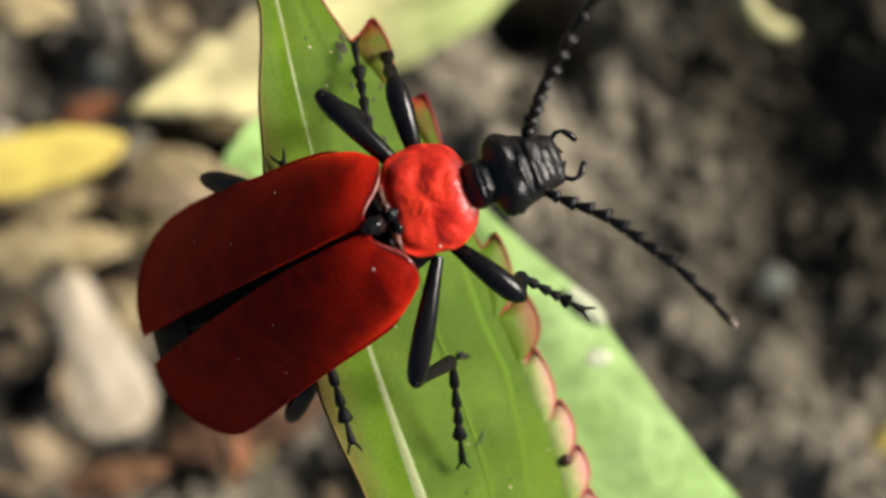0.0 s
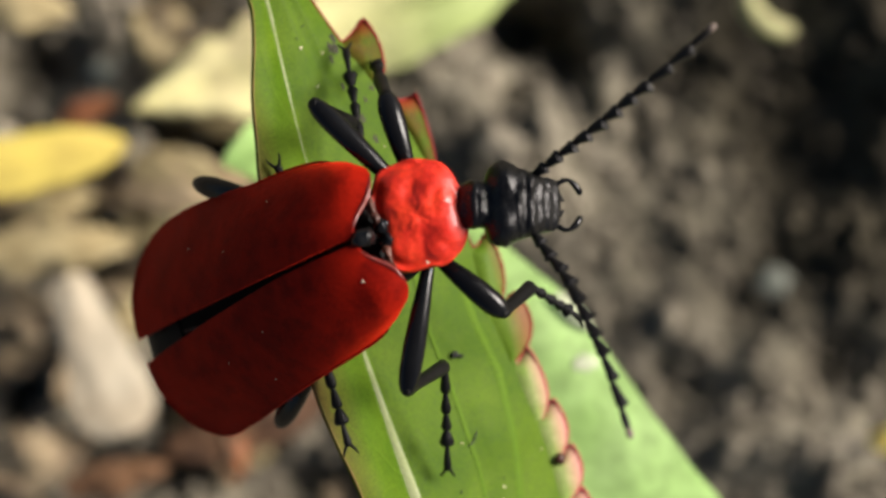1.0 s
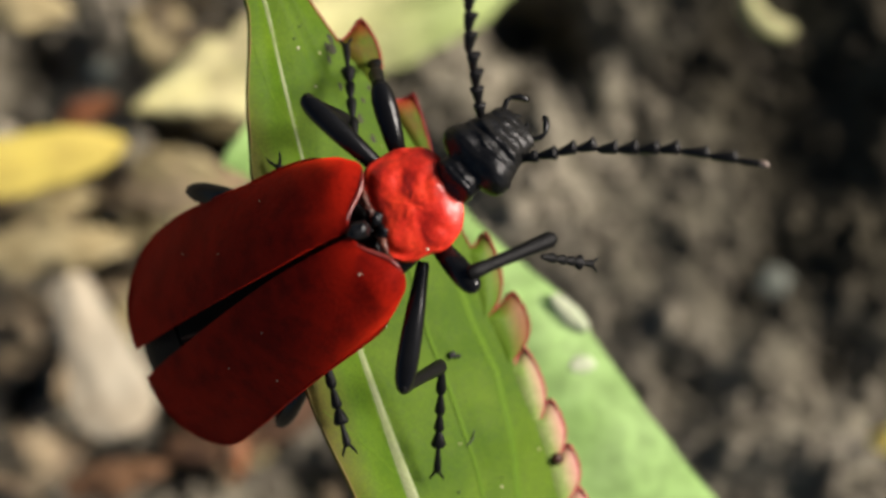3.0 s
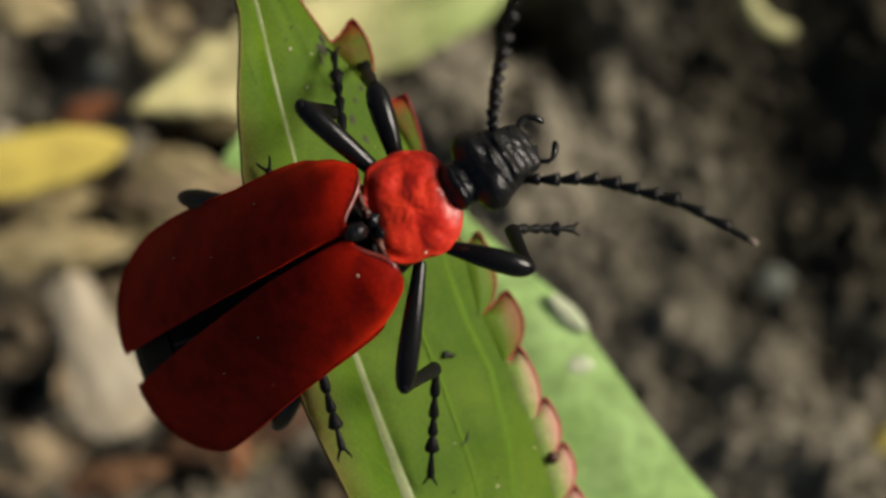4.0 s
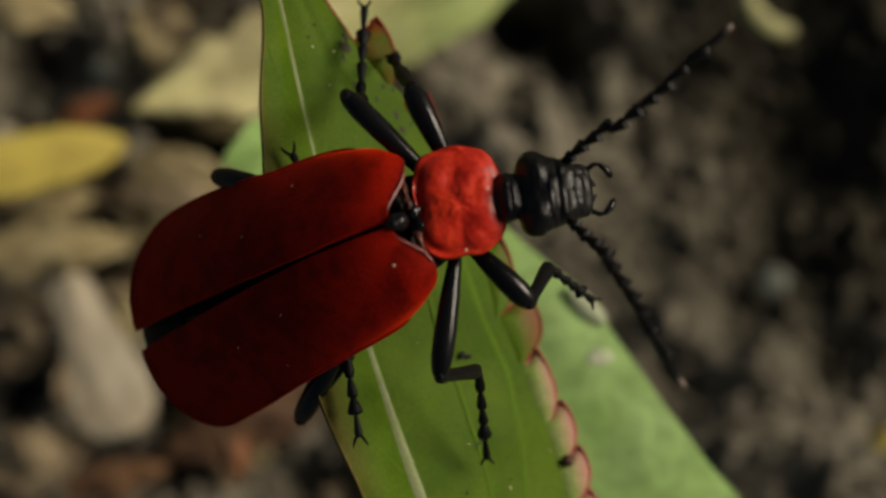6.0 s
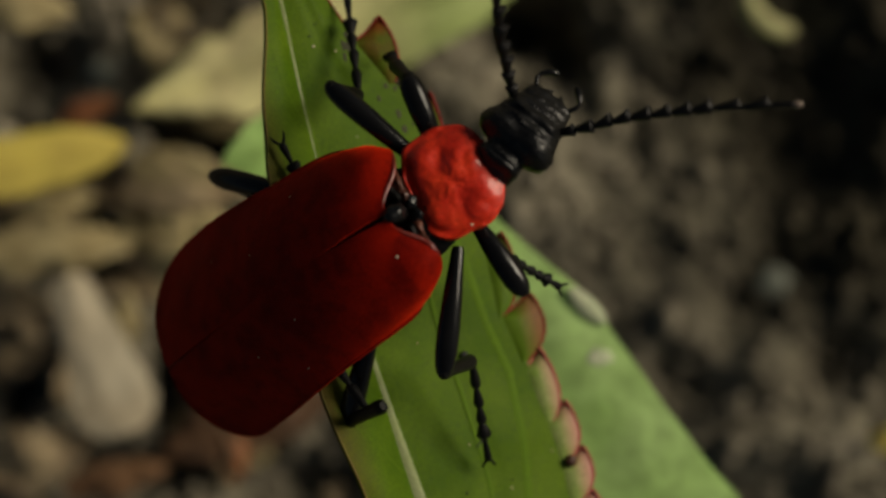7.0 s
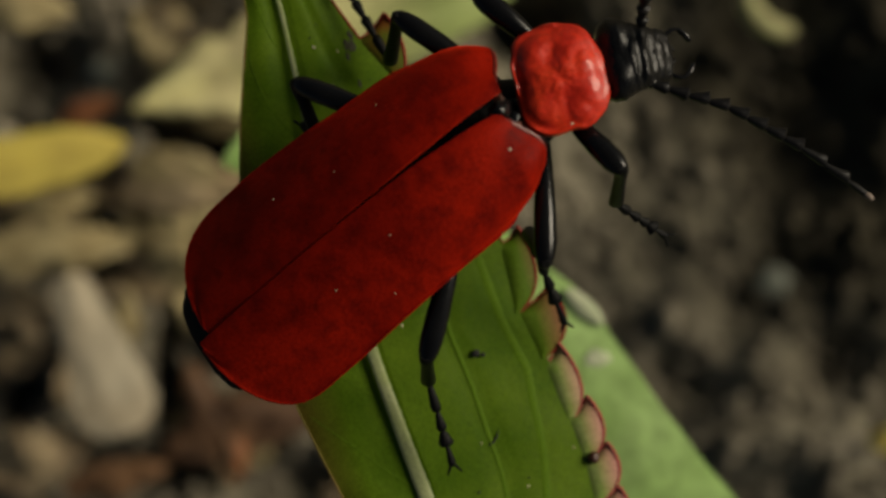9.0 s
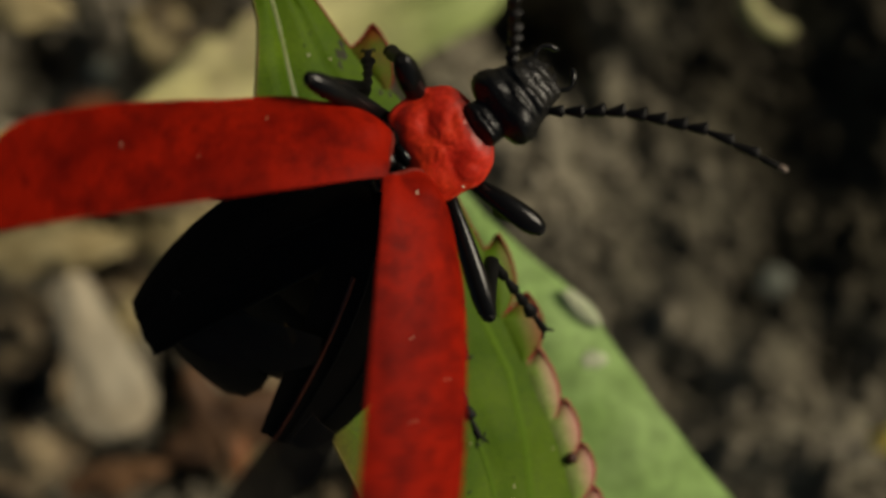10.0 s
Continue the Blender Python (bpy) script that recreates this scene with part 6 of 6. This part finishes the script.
    walk(PARTS["tarsus RH"], mm(
        (0, -4.71, -2.677, -1.351, -41.4, 3.7, -98.7), (0.5, -4.597, -2.657, -1.403, -42.4, 2.6, -98.3), (1, -4.433, -2.576, -1.443, -42.5, 1.8, -96.5),
        (1.5, -4.501, -2.444, -1.818, -42.8, -1.2, -98), (2, -4.728, -2.52, -1.725, -41.3, 2.2, -99.5), (2.5, -4.712, -2.576, -1.815, -41.8, 1.3, -100.3),
        (2.7, -4.677, -2.585, -1.739, -41.8, 1.6, -100.3), (3.8, -4.733, -2.614, -1.704, -41.1, -3.6, -100.9), (4, -4.801, -2.604, -1.754, -39.9, 0.7, -101),
        (4.5, -4.8, -2.475, -1.528, -39.4, 1.8, -100), (5, -4.76, -2.582, -1.546, -39.1, 2.6, -99.4), (5.5, -4.63, -2.608, -1.903, -37.4, -2.8, -98.5),
        (5.7, -4.548, -2.476, -2.013, -37.2, -3.1, -97.1), (6.8, -5.501, -4.021, -2.436, -32.8, 1, -113), (7, -4.998, -4.645, -1.262, 35.4, -7.3, 98.7),
        (7.2, -6.056, -4.786, -4.09, -29.7, 2.8, -109), (7.5, -7.391, -4.344, -4.69, -15.5, 21.3, -121.8), (8, -8.109, -4.338, -4.26, -20.4, 15, -119.4),
        (8.5, -7.03, -4.174, -4.895, -13.5, 25.3, -118.1), (9, -7.272, -4.54, -4.765, -13.9, 22.5, -113.8), (9.3, -7.429, -4.36, -4.297, -35.2, -0.7, -111.4),
        (9.5, -6.385, -4.487, -4.508, -40.5, 7.3, -118.8), (9.7, -6.339, -3.909, -4.51, -41.8, 1.2, -115.6), (9.8, -6.655, -3.655, -4.637, -35.5, 1.6, -115.8),
        (9.9, -6.127, -3.302, -4.729, -37.1, 7.2, -119.7), (10, -6.155, -5.994, -3.555, -33.4, -14.7, -108.8)))
    walk(PARTS["femur LF"], mm(
        (0, 0.482, 1.714, -2.723, 41.4, -3.4, 81.8), (0.5, 0.418, 1.723, -2.724, 42.4, -2.7, 81.6), (1, 0.418, 1.622, -2.767, 42.5, -3.5, 83.3),
        (1.5, 0.341, 1.618, -2.701, 42.7, -3.3, 82.8), (2, 0.54, 1.573, -2.79, 41.1, -4.6, 83.1), (2.5, 0.377, 1.601, -2.667, 41.8, -1.1, 79),
        (2.7, 0.438, 1.687, -2.696, 41.9, -1.7, 79.2), (3.8, 0.538, 1.698, -2.749, 41, -1.6, 79.7), (4, 0.601, 1.65, -2.75, 39.9, -2.6, 80.5),
        (4.5, 0.679, 1.659, -2.804, 39.3, -4, 83.1), (5, 0.745, 1.585, -2.855, 38.8, -6, 85.7), (5.5, 0.828, 1.403, -2.856, 36.7, -7, 87.7),
        (5.7, 0.814, 1.557, -2.791, 35.9, -10.1, 90.5), (6.8, 0.954, 1.604, -2.613, 30.2, -13.6, 93.9), (7, 0.679, 1.434, -2.758, 40.1, -16.3, 73.9),
        (7.2, 1.109, 1.35, -2.595, 32.6, -29.8, 74.1), (7.5, 1.75, 1.18, -2.4, 0, 4, 58), (8, 1.8, 1.25, -2.5, 0, 4, 52),
        (8.5, 1.95, 1.18, -2.4, 0, 4, 60), (9, 2.076, 1.373, -2.068, 5.2, -15.4, 104.3), (9.3, 0.971, 1.519, -2.747, 35.3, -1, 73.3),
        (9.5, 0.797, 1.34, -2.967, 47.8, -29, 48.5), (9.7, 0.702, 1.388, -3.055, 48.3, -25.6, 44.7), (9.8, 1.074, 1.252, -2.985, 46.7, -37.7, 59.4),
        (9.9, 1.063, 1.34, -2.962, 46.5, -34.1, 48.3), (10, 0.934, 0.358, -3.091, 35.9, -23.1, 47.4)))
    walk(PARTS["tibia LF"], mm(
        (0, 0.846, 4.233, -2.572, 70.4, 45.7, 150.8), (0.5, 0.789, 4.243, -2.603, 74.1, 45.5, 149.3), (1, 0.715, 4.15, -2.613, 66.2, 43, 148.3),
        (1.5, 0.661, 4.144, -2.553, 64.4, 42.2, 148.2), (2, 0.846, 4.096, -2.588, 61.2, 42.4, 144), (2.5, 0.865, 4.103, -2.619, 72.8, 45.7, 146),
        (2.7, 0.918, 4.191, -2.62, 72, 45.5, 147.8), (3.8, 0.994, 4.205, -2.677, 70.1, 46.3, 151.4), (4, 1.021, 4.162, -2.634, 62.1, 45.4, 149.7),
        (4.5, 0.985, 4.184, -2.627, 60.5, 45.1, 148.9), (5, 0.937, 4.114, -2.59, 60.4, 45.3, 148), (5.5, 0.929, 3.932, -2.544, 59.1, 46.4, 144.4),
        (5.7, 0.792, 4.067, -2.344, 48.1, 42.8, 144.6), (6.8, 0.785, 4.077, -2.015, 45.6, 48.4, 142.8), (7, 1.356, 3.785, -2.042, 53.7, 43.3, 143.7),
        (7.2, 1.716, 3.478, -1.328, 9.1, 50.8, 156.6), (7.5, 3.10, 3.34, -2.58, 0, 6, 75), (8, 3.37, 3.26, -2.68, 0, 4, 42),
        (8.5, 3.225, 3.39, -2.58, 0, 4, 46), (9, 1.468, 3.755, -1.39, 5.7, 50.6, 114.9), (9.3, 1.701, 3.962, -2.705, -6.4, 40.1, 164.8),
        (9.5, 2.276, 3.01, -1.731, 60.1, 44.8, 149.8), (9.7, 2.337, 3.006, -1.954, 77.5, 46.2, 157.1), (9.8, 2.1, 2.99, -1.426, 60, 49.6, 152),
        (9.9, 2.467, 2.917, -1.532, 68.8, 50.3, 147.3), (10, 2.523, 2.083, -2.09, 94.1, 53.2, 173.4)))
    walk(PARTS["tarsus LF"], mm(
        (0, -0.934, 5.23, -4.666, 67.3, 44.2, 140.4), (0.5, -0.974, 5.291, -4.688, 71.1, 44.5, 144.3), (1, -1.106, 5.274, -4.606, 67.8, 43.1, 143),
        (1.5, -1.18, 5.285, -4.517, 65.3, 41.6, 138.9), (2, -0.9, 5.366, -4.56, 66.4, 44.2, 143.9), (2.5, -0.827, 5.245, -4.713, 65.6, 43.5, 145.6),
        (2.7, -0.815, 5.283, -4.707, 72.3, 45.6, 147.4), (3.8, -0.78, 5.174, -4.79, 75.2, 47.3, 147.8), (4, -0.752, 5.198, -4.715, 64.9, 45.5, 145.4),
        (4.5, -0.78, 5.251, -4.7, 66.2, 46.3, 145), (5, -0.808, 5.206, -4.667, 67, 46.9, 144.9), (5.5, -0.711, 5.106, -4.661, 54.3, 44.5, 143.9),
        (5.7, -0.957, 5.312, -4.33, 53.1, 43.8, 140.8), (6.8, -0.762, 5.25, -4.201, 48.7, 48.1, 138.4), (7, -0.358, 5.045, -4.048, 61.4, 45.8, 143.7),
        (7.2, 0.02, 4.214, -3.593, 17.4, 52.3, 154.5), (7.5, 3.86, 6.16, -2.8, 0, 6, 75), (8, 5.54, 5.21, -2.8, 0, 5, 42),
        (8.5, 5.25, 5.49, -2.7, 0, 5, 46), (9, 0.685, 5.44, -3.648, 0.2, 42.2, 122.7), (9.3, -0.456, 4.547, -4.589, -11.5, 45.5, 165.2),
        (9.5, 0.483, 4.052, -3.793, 80.7, 49, 153.1), (9.7, 0.473, 3.794, -4.064, 94.7, 48.6, 157.7), (9.8, 0.425, 3.879, -3.653, 86, 54.1, 153.8),
        (9.9, 0.896, 3.927, -3.781, 83, 52.8, 150.5), (10, 0.785, 2.285, -4.433, 112.1, 55.3, 177.2)))
    walk(PARTS["femur LM"], mm(
        (0, 0.313, 1.215, -2.339, 35.6, -22.9, 106.4), (0.5, 0.321, 1.187, -2.351, 36.8, -22.8, 106.1), (1, 0.31, 1.224, -2.336, 37.3, -22.4, 106.2),
        (1.5, 0.319, 1.191, -2.349, 36.9, -23.6, 107.2), (2, 0.329, 1.16, -2.364, 35.6, -22.5, 106), (2.5, 0.331, 1.153, -2.366, 36, -23, 106),
        (2.7, 0.324, 1.184, -2.353, 36.4, -22.4, 104.6), (3.8, 0.336, 1.136, -2.374, 35.6, -21.8, 105.2), (4, 0.34, 1.121, -2.38, 37.8, -31.3, 98.2),
        (4.5, 0.321, 1.181, -2.355, 33.7, -21.9, 107.5), (5, 0.34, 1.121, -2.38, 37.1, -30.7, 99.1), (5.5, 0.34, 1.122, -2.38, 39.2, -38.7, 93.4),
        (5.7, 0.338, 1.128, -2.377, 30.6, -22.2, 109.4), (6.8, 0.321, 1.175, -2.358, 25.3, -21.7, 110), (7, 0.297, 1.281, -2.311, 32.6, -22.6, 105),
        (7.2, 0.34, 1.122, -2.38, 27.8, -41.6, 99.6), (7.5, 0.34, 1.122, -2.38, 7, -37.9, 102.4), (8, 0.34, 1.122, -2.38, 12, -30.1, 102.6),
        (8.5, 0.34, 1.122, -2.38, 4.2, -33.7, 103.1), (9, 0.283, 1.281, -2.332, 3.7, -15.8, 109.8), (9.3, 0.314, 1.227, -2.34, 29.4, -20.4, 103.7),
        (9.5, 0.34, 1.122, -2.38, 40.4, -30.6, 89.9), (9.7, 0.34, 1.122, -2.38, 46.9, -34, 82.3), (9.8, 0.34, 1.122, -2.38, 37.1, -31.5, 90.8),
        (9.9, 0.34, 1.122, -2.38, 40, -34.5, 82.3), (10, 0.352, 1.084, -2.384, 56.1, -42.3, 69.4)))
    walk(PARTS["tibia LM"], mm(
        (0, -0.672, 4.55, -0.872, -119.7, 63.6, -162.8), (0.5, -0.641, 4.53, -0.887, -126, 63.6, -165.3), (1, -0.661, 4.574, -0.896, -126.3, 62.3, -166.2),
        (1.5, -0.705, 4.495, -0.841, -131.9, 61.3, -170.9), (2, -0.631, 4.512, -0.92, -127, 63.2, -168.4), (2.5, -0.629, 4.493, -0.893, -129.9, 63.2, -169.6),
        (2.7, -0.556, 4.561, -0.916, -124.7, 62.8, -167.5), (3.8, -0.583, 4.518, -0.974, -122.6, 62, -167.8), (4, -0.121, 4.313, -0.421, -158.8, 63.9, 175.5),
        (4.5, -0.732, 4.52, -0.946, -154.4, 63.8, 177.8), (5, -0.174, 4.324, -0.451, -156.8, 61.3, 175.2), (5.5, 0.164, 4.061, -0.019, -173.5, 59.2, 169.6),
        (5.7, -0.824, 4.424, -0.954, -160.9, 58, 169.8), (6.8, -0.88, 4.469, -0.962, 72.9, 55.4, 143.3), (7, -0.604, 4.647, -0.861, -157.8, 63.3, 171.8),
        (7.2, -0.132, 3.906, 0.123, 88, 61.7, 137.8), (7.5, -0.298, 4.032, -0.064, -40.3, 66.5, 154.8), (8, -0.371, 4.308, -0.487, 92.2, 70, 126.1),
        (8.5, -0.37, 4.179, -0.284, -57.9, 71.4, 148.5), (9, -0.946, 4.698, -1.304, -41.1, 65, -179.8), (9.3, -0.524, 4.663, -1.023, -103.9, 70.7, -151.3),
        (9.5, 0.348, 4.371, -0.46, -82.9, 60.4, -137.8), (9.7, 0.757, 4.224, -0.271, -79.9, 57.7, -131.4), (9.8, 0.293, 4.341, -0.41, -78, 62.2, -133.4),
        (9.9, 0.755, 4.205, -0.243, -84.6, 67.5, -133.6), (10, 1.332, 3.696, 0.158, -80.2, 56.9, -121.1)))
    walk(PARTS["tarsus LM"], mm(
        (0, -2.1, 3.257, -3.888, 45, 20.4, 95.7), (0.5, -2.088, 3.301, -3.902, 46.1, 20.5, 96.7), (1, -2.183, 3.351, -3.875, 46.3, 20.4, 97.5),
        (1.5, -2.303, 3.39, -3.792, 45.5, 17.7, 95.3), (2, -2.119, 3.356, -3.924, 44.3, 19.2, 94.5), (2.5, -2.121, 3.37, -3.897, 45.6, 21.2, 93.5),
        (2.7, -2.056, 3.378, -3.911, 46.1, 22.5, 93), (3.8, -2.129, 3.334, -3.945, 46.1, 25.7, 90.8), (4, -1.596, 3.58, -3.444, 48.8, 31.8, 102.1),
        (4.5, -2.219, 3.726, -3.965, 44.1, 25.1, 90.6), (5, -1.786, 3.609, -3.403, 48.3, 32.9, 100.1), (5.5, -1.532, 3.521, -2.909, 49.2, 37.2, 106.5),
        (5.7, -2.58, 3.889, -3.809, 40, 20.3, 88.5), (6.8, -2.412, 5.61, -3.733, 39.5, 33.5, 81.9), (7, -2.099, 4.862, -3.87, 42.8, 22.7, 87.5),
        (7.2, -1.314, 4.977, -2.841, 59.8, 56.2, 108.9), (7.5, -1.515, 4.605, -3.149, -53.5, 75.8, -150.3), (8, -1.05, 5.24, -3.649, 26.6, 80, -3.8),
        (8.5, -1.287, 4.742, -3.474, -38.3, 72.8, -140.6), (9, -2.37, 4.693, -4.354, 10, -5.7, 84.9), (9.3, -1.5, 4.129, -4.2, 56.7, 46.8, 110.5),
        (9.5, -0.885, 3.252, -3.385, 67.3, 47.6, 114.8), (9.7, -0.433, 2.873, -3.115, 78.8, 51.1, 122.9), (9.8, -0.786, 3.201, -3.388, 69.6, 54.4, 116.1),
        (9.9, -0.134, 3.27, -3.352, 70.3, 52.8, 116.3), (10, 0.382, 2.122, -2.662, 109.8, 65.4, 153.7)))
    walk(PARTS["femur LH"], mm(
        (0, -3.915, 2.173, -1.518, 17.2, -5, 145.9), (0.5, -3.896, 2.168, -1.52, 18.4, -5.1, 145.7), (1, -3.993, 2.213, -1.514, 18.8, -5, 146.2),
        (1.5, -4.051, 2.205, -1.511, 17.9, -4.9, 147.2), (2, -3.98, 2.188, -1.515, 16.7, -5, 146.6), (2.5, -3.992, 2.168, -1.515, 16.4, -5, 147.2),
        (2.7, -3.957, 2.178, -1.516, 16.6, -5, 146.5), (3.8, -3.871, 2.088, -1.523, 16, -5.1, 147.3), (4, -3.877, 2.116, -1.522, 15.5, -5.1, 146.7),
        (4.5, -3.955, 2.166, -1.517, 15.9, -5, 146.7), (5, -3.739, 2.041, -1.531, 16, -5.2, 146.3), (5.5, -3.594, 1.927, -1.543, 14.8, -5.4, 146.7),
        (5.7, -3.771, 1.994, -1.531, 13, -5.2, 148), (6.8, -3.896, 2.249, -1.517, 10.8, -5, 143.9), (7, -3.903, 2.355, -1.513, 16.1, -5, 141.7),
        (7.2, -3.642, 2.132, -1.533, 9.3, -5.3, 142.2), (7.5, -3.496, 2.114, -1.541, -3.8, -5.4, 139.6), (8, -3.62, 2, -1.539, -2.6, -5.4, 145.2),
        (8.5, -3.567, 1.987, -1.542, -7, -5.4, 144.5), (9, -2.737, 1.825, -1.595, 0, -6.2, 123.2), (9.3, -3.399, 2.295, -1.537, 18, -5.3, 133),
        (9.5, -3.357, 2.224, -1.543, 22.9, -5.4, 133.6), (9.7, -3.353, 2.118, -1.548, 25, -5.5, 136.1), (9.8, -3.398, 2.076, -1.547, 18.7, -5.5, 138.4),
        (9.9, -3.2, 1.947, -1.564, 17.8, -5.7, 136.9), (10, -2.553, 1.256, -1.649, 27.9, -7, 145.5)))
    walk(PARTS["tibia LH"], mm(
        (0, -7.001, 4.261, -1.19, -25.8, 15.8, -51.1), (0.5, -6.974, 4.266, -1.19, -26.7, 16.4, -50.9), (1, -7.09, 4.284, -1.19, -26.4, 16.3, -49.2),
        (1.5, -7.183, 4.223, -1.19, -24.9, 16.4, -46.8), (2, -7.09, 4.24, -1.19, -24, 17.3, -48.2), (2.5, -7.124, 4.185, -1.19, -23.5, 17.9, -47.1),
        (2.7, -7.063, 4.237, -1.19, -24.1, 18.3, -48.8), (3.8, -7.004, 4.103, -1.19, -23.6, 19.6, -48.4), (4, -6.99, 4.162, -1.19, -23.3, 18.2, -49.3),
        (4.5, -7.068, 4.212, -1.19, -23.4, 18.8, -49.2), (5, -6.836, 4.109, -1.19, -24.1, 19.2, -51), (5.5, -6.708, 3.969, -1.19, -23, 21.4, -51.2),
        (5.7, -6.931, 3.966, -1.19, -20.8, 21.1, -48.5), (6.8, -6.906, 4.445, -1.19, -18.8, 18.8, -54.1), (7, -6.828, 4.662, -1.19, -22.7, 16.3, -52.2),
        (7.2, -6.584, 4.415, -1.19, -21, 19.5, -66.6), (7.5, -6.332, 4.527, -1.19, -10, 20.6, -92.1), (8, -6.677, 4.126, -1.19, -16.1, 20.4, -93.4),
        (8.5, -6.599, 4.148, -1.19, -7.4, 26.5, -89.6), (9, -4.774, 4.936, -1.19, -12.8, 23, -107.8), (9.3, -5.939, 5.018, -1.19, -29.2, 27.2, -75.3),
        (9.5, -5.925, 4.921, -1.19, -31.3, 29.4, -67.7), (9.7, -6.037, 4.697, -1.19, -31, 33.4, -60.5), (9.8, -6.181, 4.55, -1.19, -25.9, 35.1, -59.6),
        (9.9, -5.915, 4.491, -1.19, -21.5, 39, -53.3), (10, -5.611, 3.361, -1.19, -37.4, 33.1, -60.1)))
    walk(PARTS["tarsus LH"], mm(
        (0, -4.188, 0.778, -2.456, 41.7, -17.1, 84.4), (0.5, -4.118, 0.757, -2.519, 42.8, -16.8, 84.4), (1, -4.105, 0.825, -2.528, 43.1, -17.4, 84.7),
        (1.5, -4.062, 0.898, -2.535, 42.8, -15.3, 85.9), (2, -4.093, 0.884, -2.595, 41, -14.2, 86.3), (2.5, -4.047, 0.87, -2.649, 41.6, -13.4, 85.3),
        (2.7, -4.047, 0.797, -2.699, 41.9, -15.2, 83.8), (3.8, -4.064, 0.793, -2.77, 41.1, -14.3, 84), (4, -4.096, 0.802, -2.647, 39.8, -13.4, 84.4),
        (4.5, -4.173, 0.851, -2.696, 39.7, -15.3, 84.3), (5, -4.151, 0.798, -2.672, 39.3, -15.8, 85), (5.5, -4.09, 0.709, -2.829, 37.2, -16.7, 87.6),
        (5.7, -4.112, 0.775, -2.837, 36.6, -20.1, 89.5), (6.8, -4.779, 1.507, -2.428, 31.8, -13.9, 86.3), (7, -4.397, 1.533, -2.346, 39.5, -17.2, 79.5),
        (7.2, -5.178, 1.165, -2.444, 29.3, -10.6, 79.9), (7.5, -6.473, 0.686, -2.638, 12.7, 12.9, 79.9), (8, -6.881, 0.728, -2.453, 18.9, 5.7, 75),
        (8.5, -6.578, 0.901, -2.808, 10.5, 11.2, 79.9), (9, -5.868, 1.534, -2.704, 10.4, 10, 86.5), (9.3, -5.061, 1.675, -2.964, 35.3, 9.5, 90.3),
        (9.5, -4.643, 1.789, -3.094, 41.1, 10.1, 89), (9.7, -4.424, 1.844, -3.354, 44, 13.2, 87.7), (9.8, -4.679, 1.989, -3.273, 37.6, 15.3, 85.3),
        (9.9, -4.215, 2.207, -3.496, 38.2, 13.1, 84.2), (10, -3.886, 0.358, -3.446, 42.2, 33.2, 94.4)))


motions()
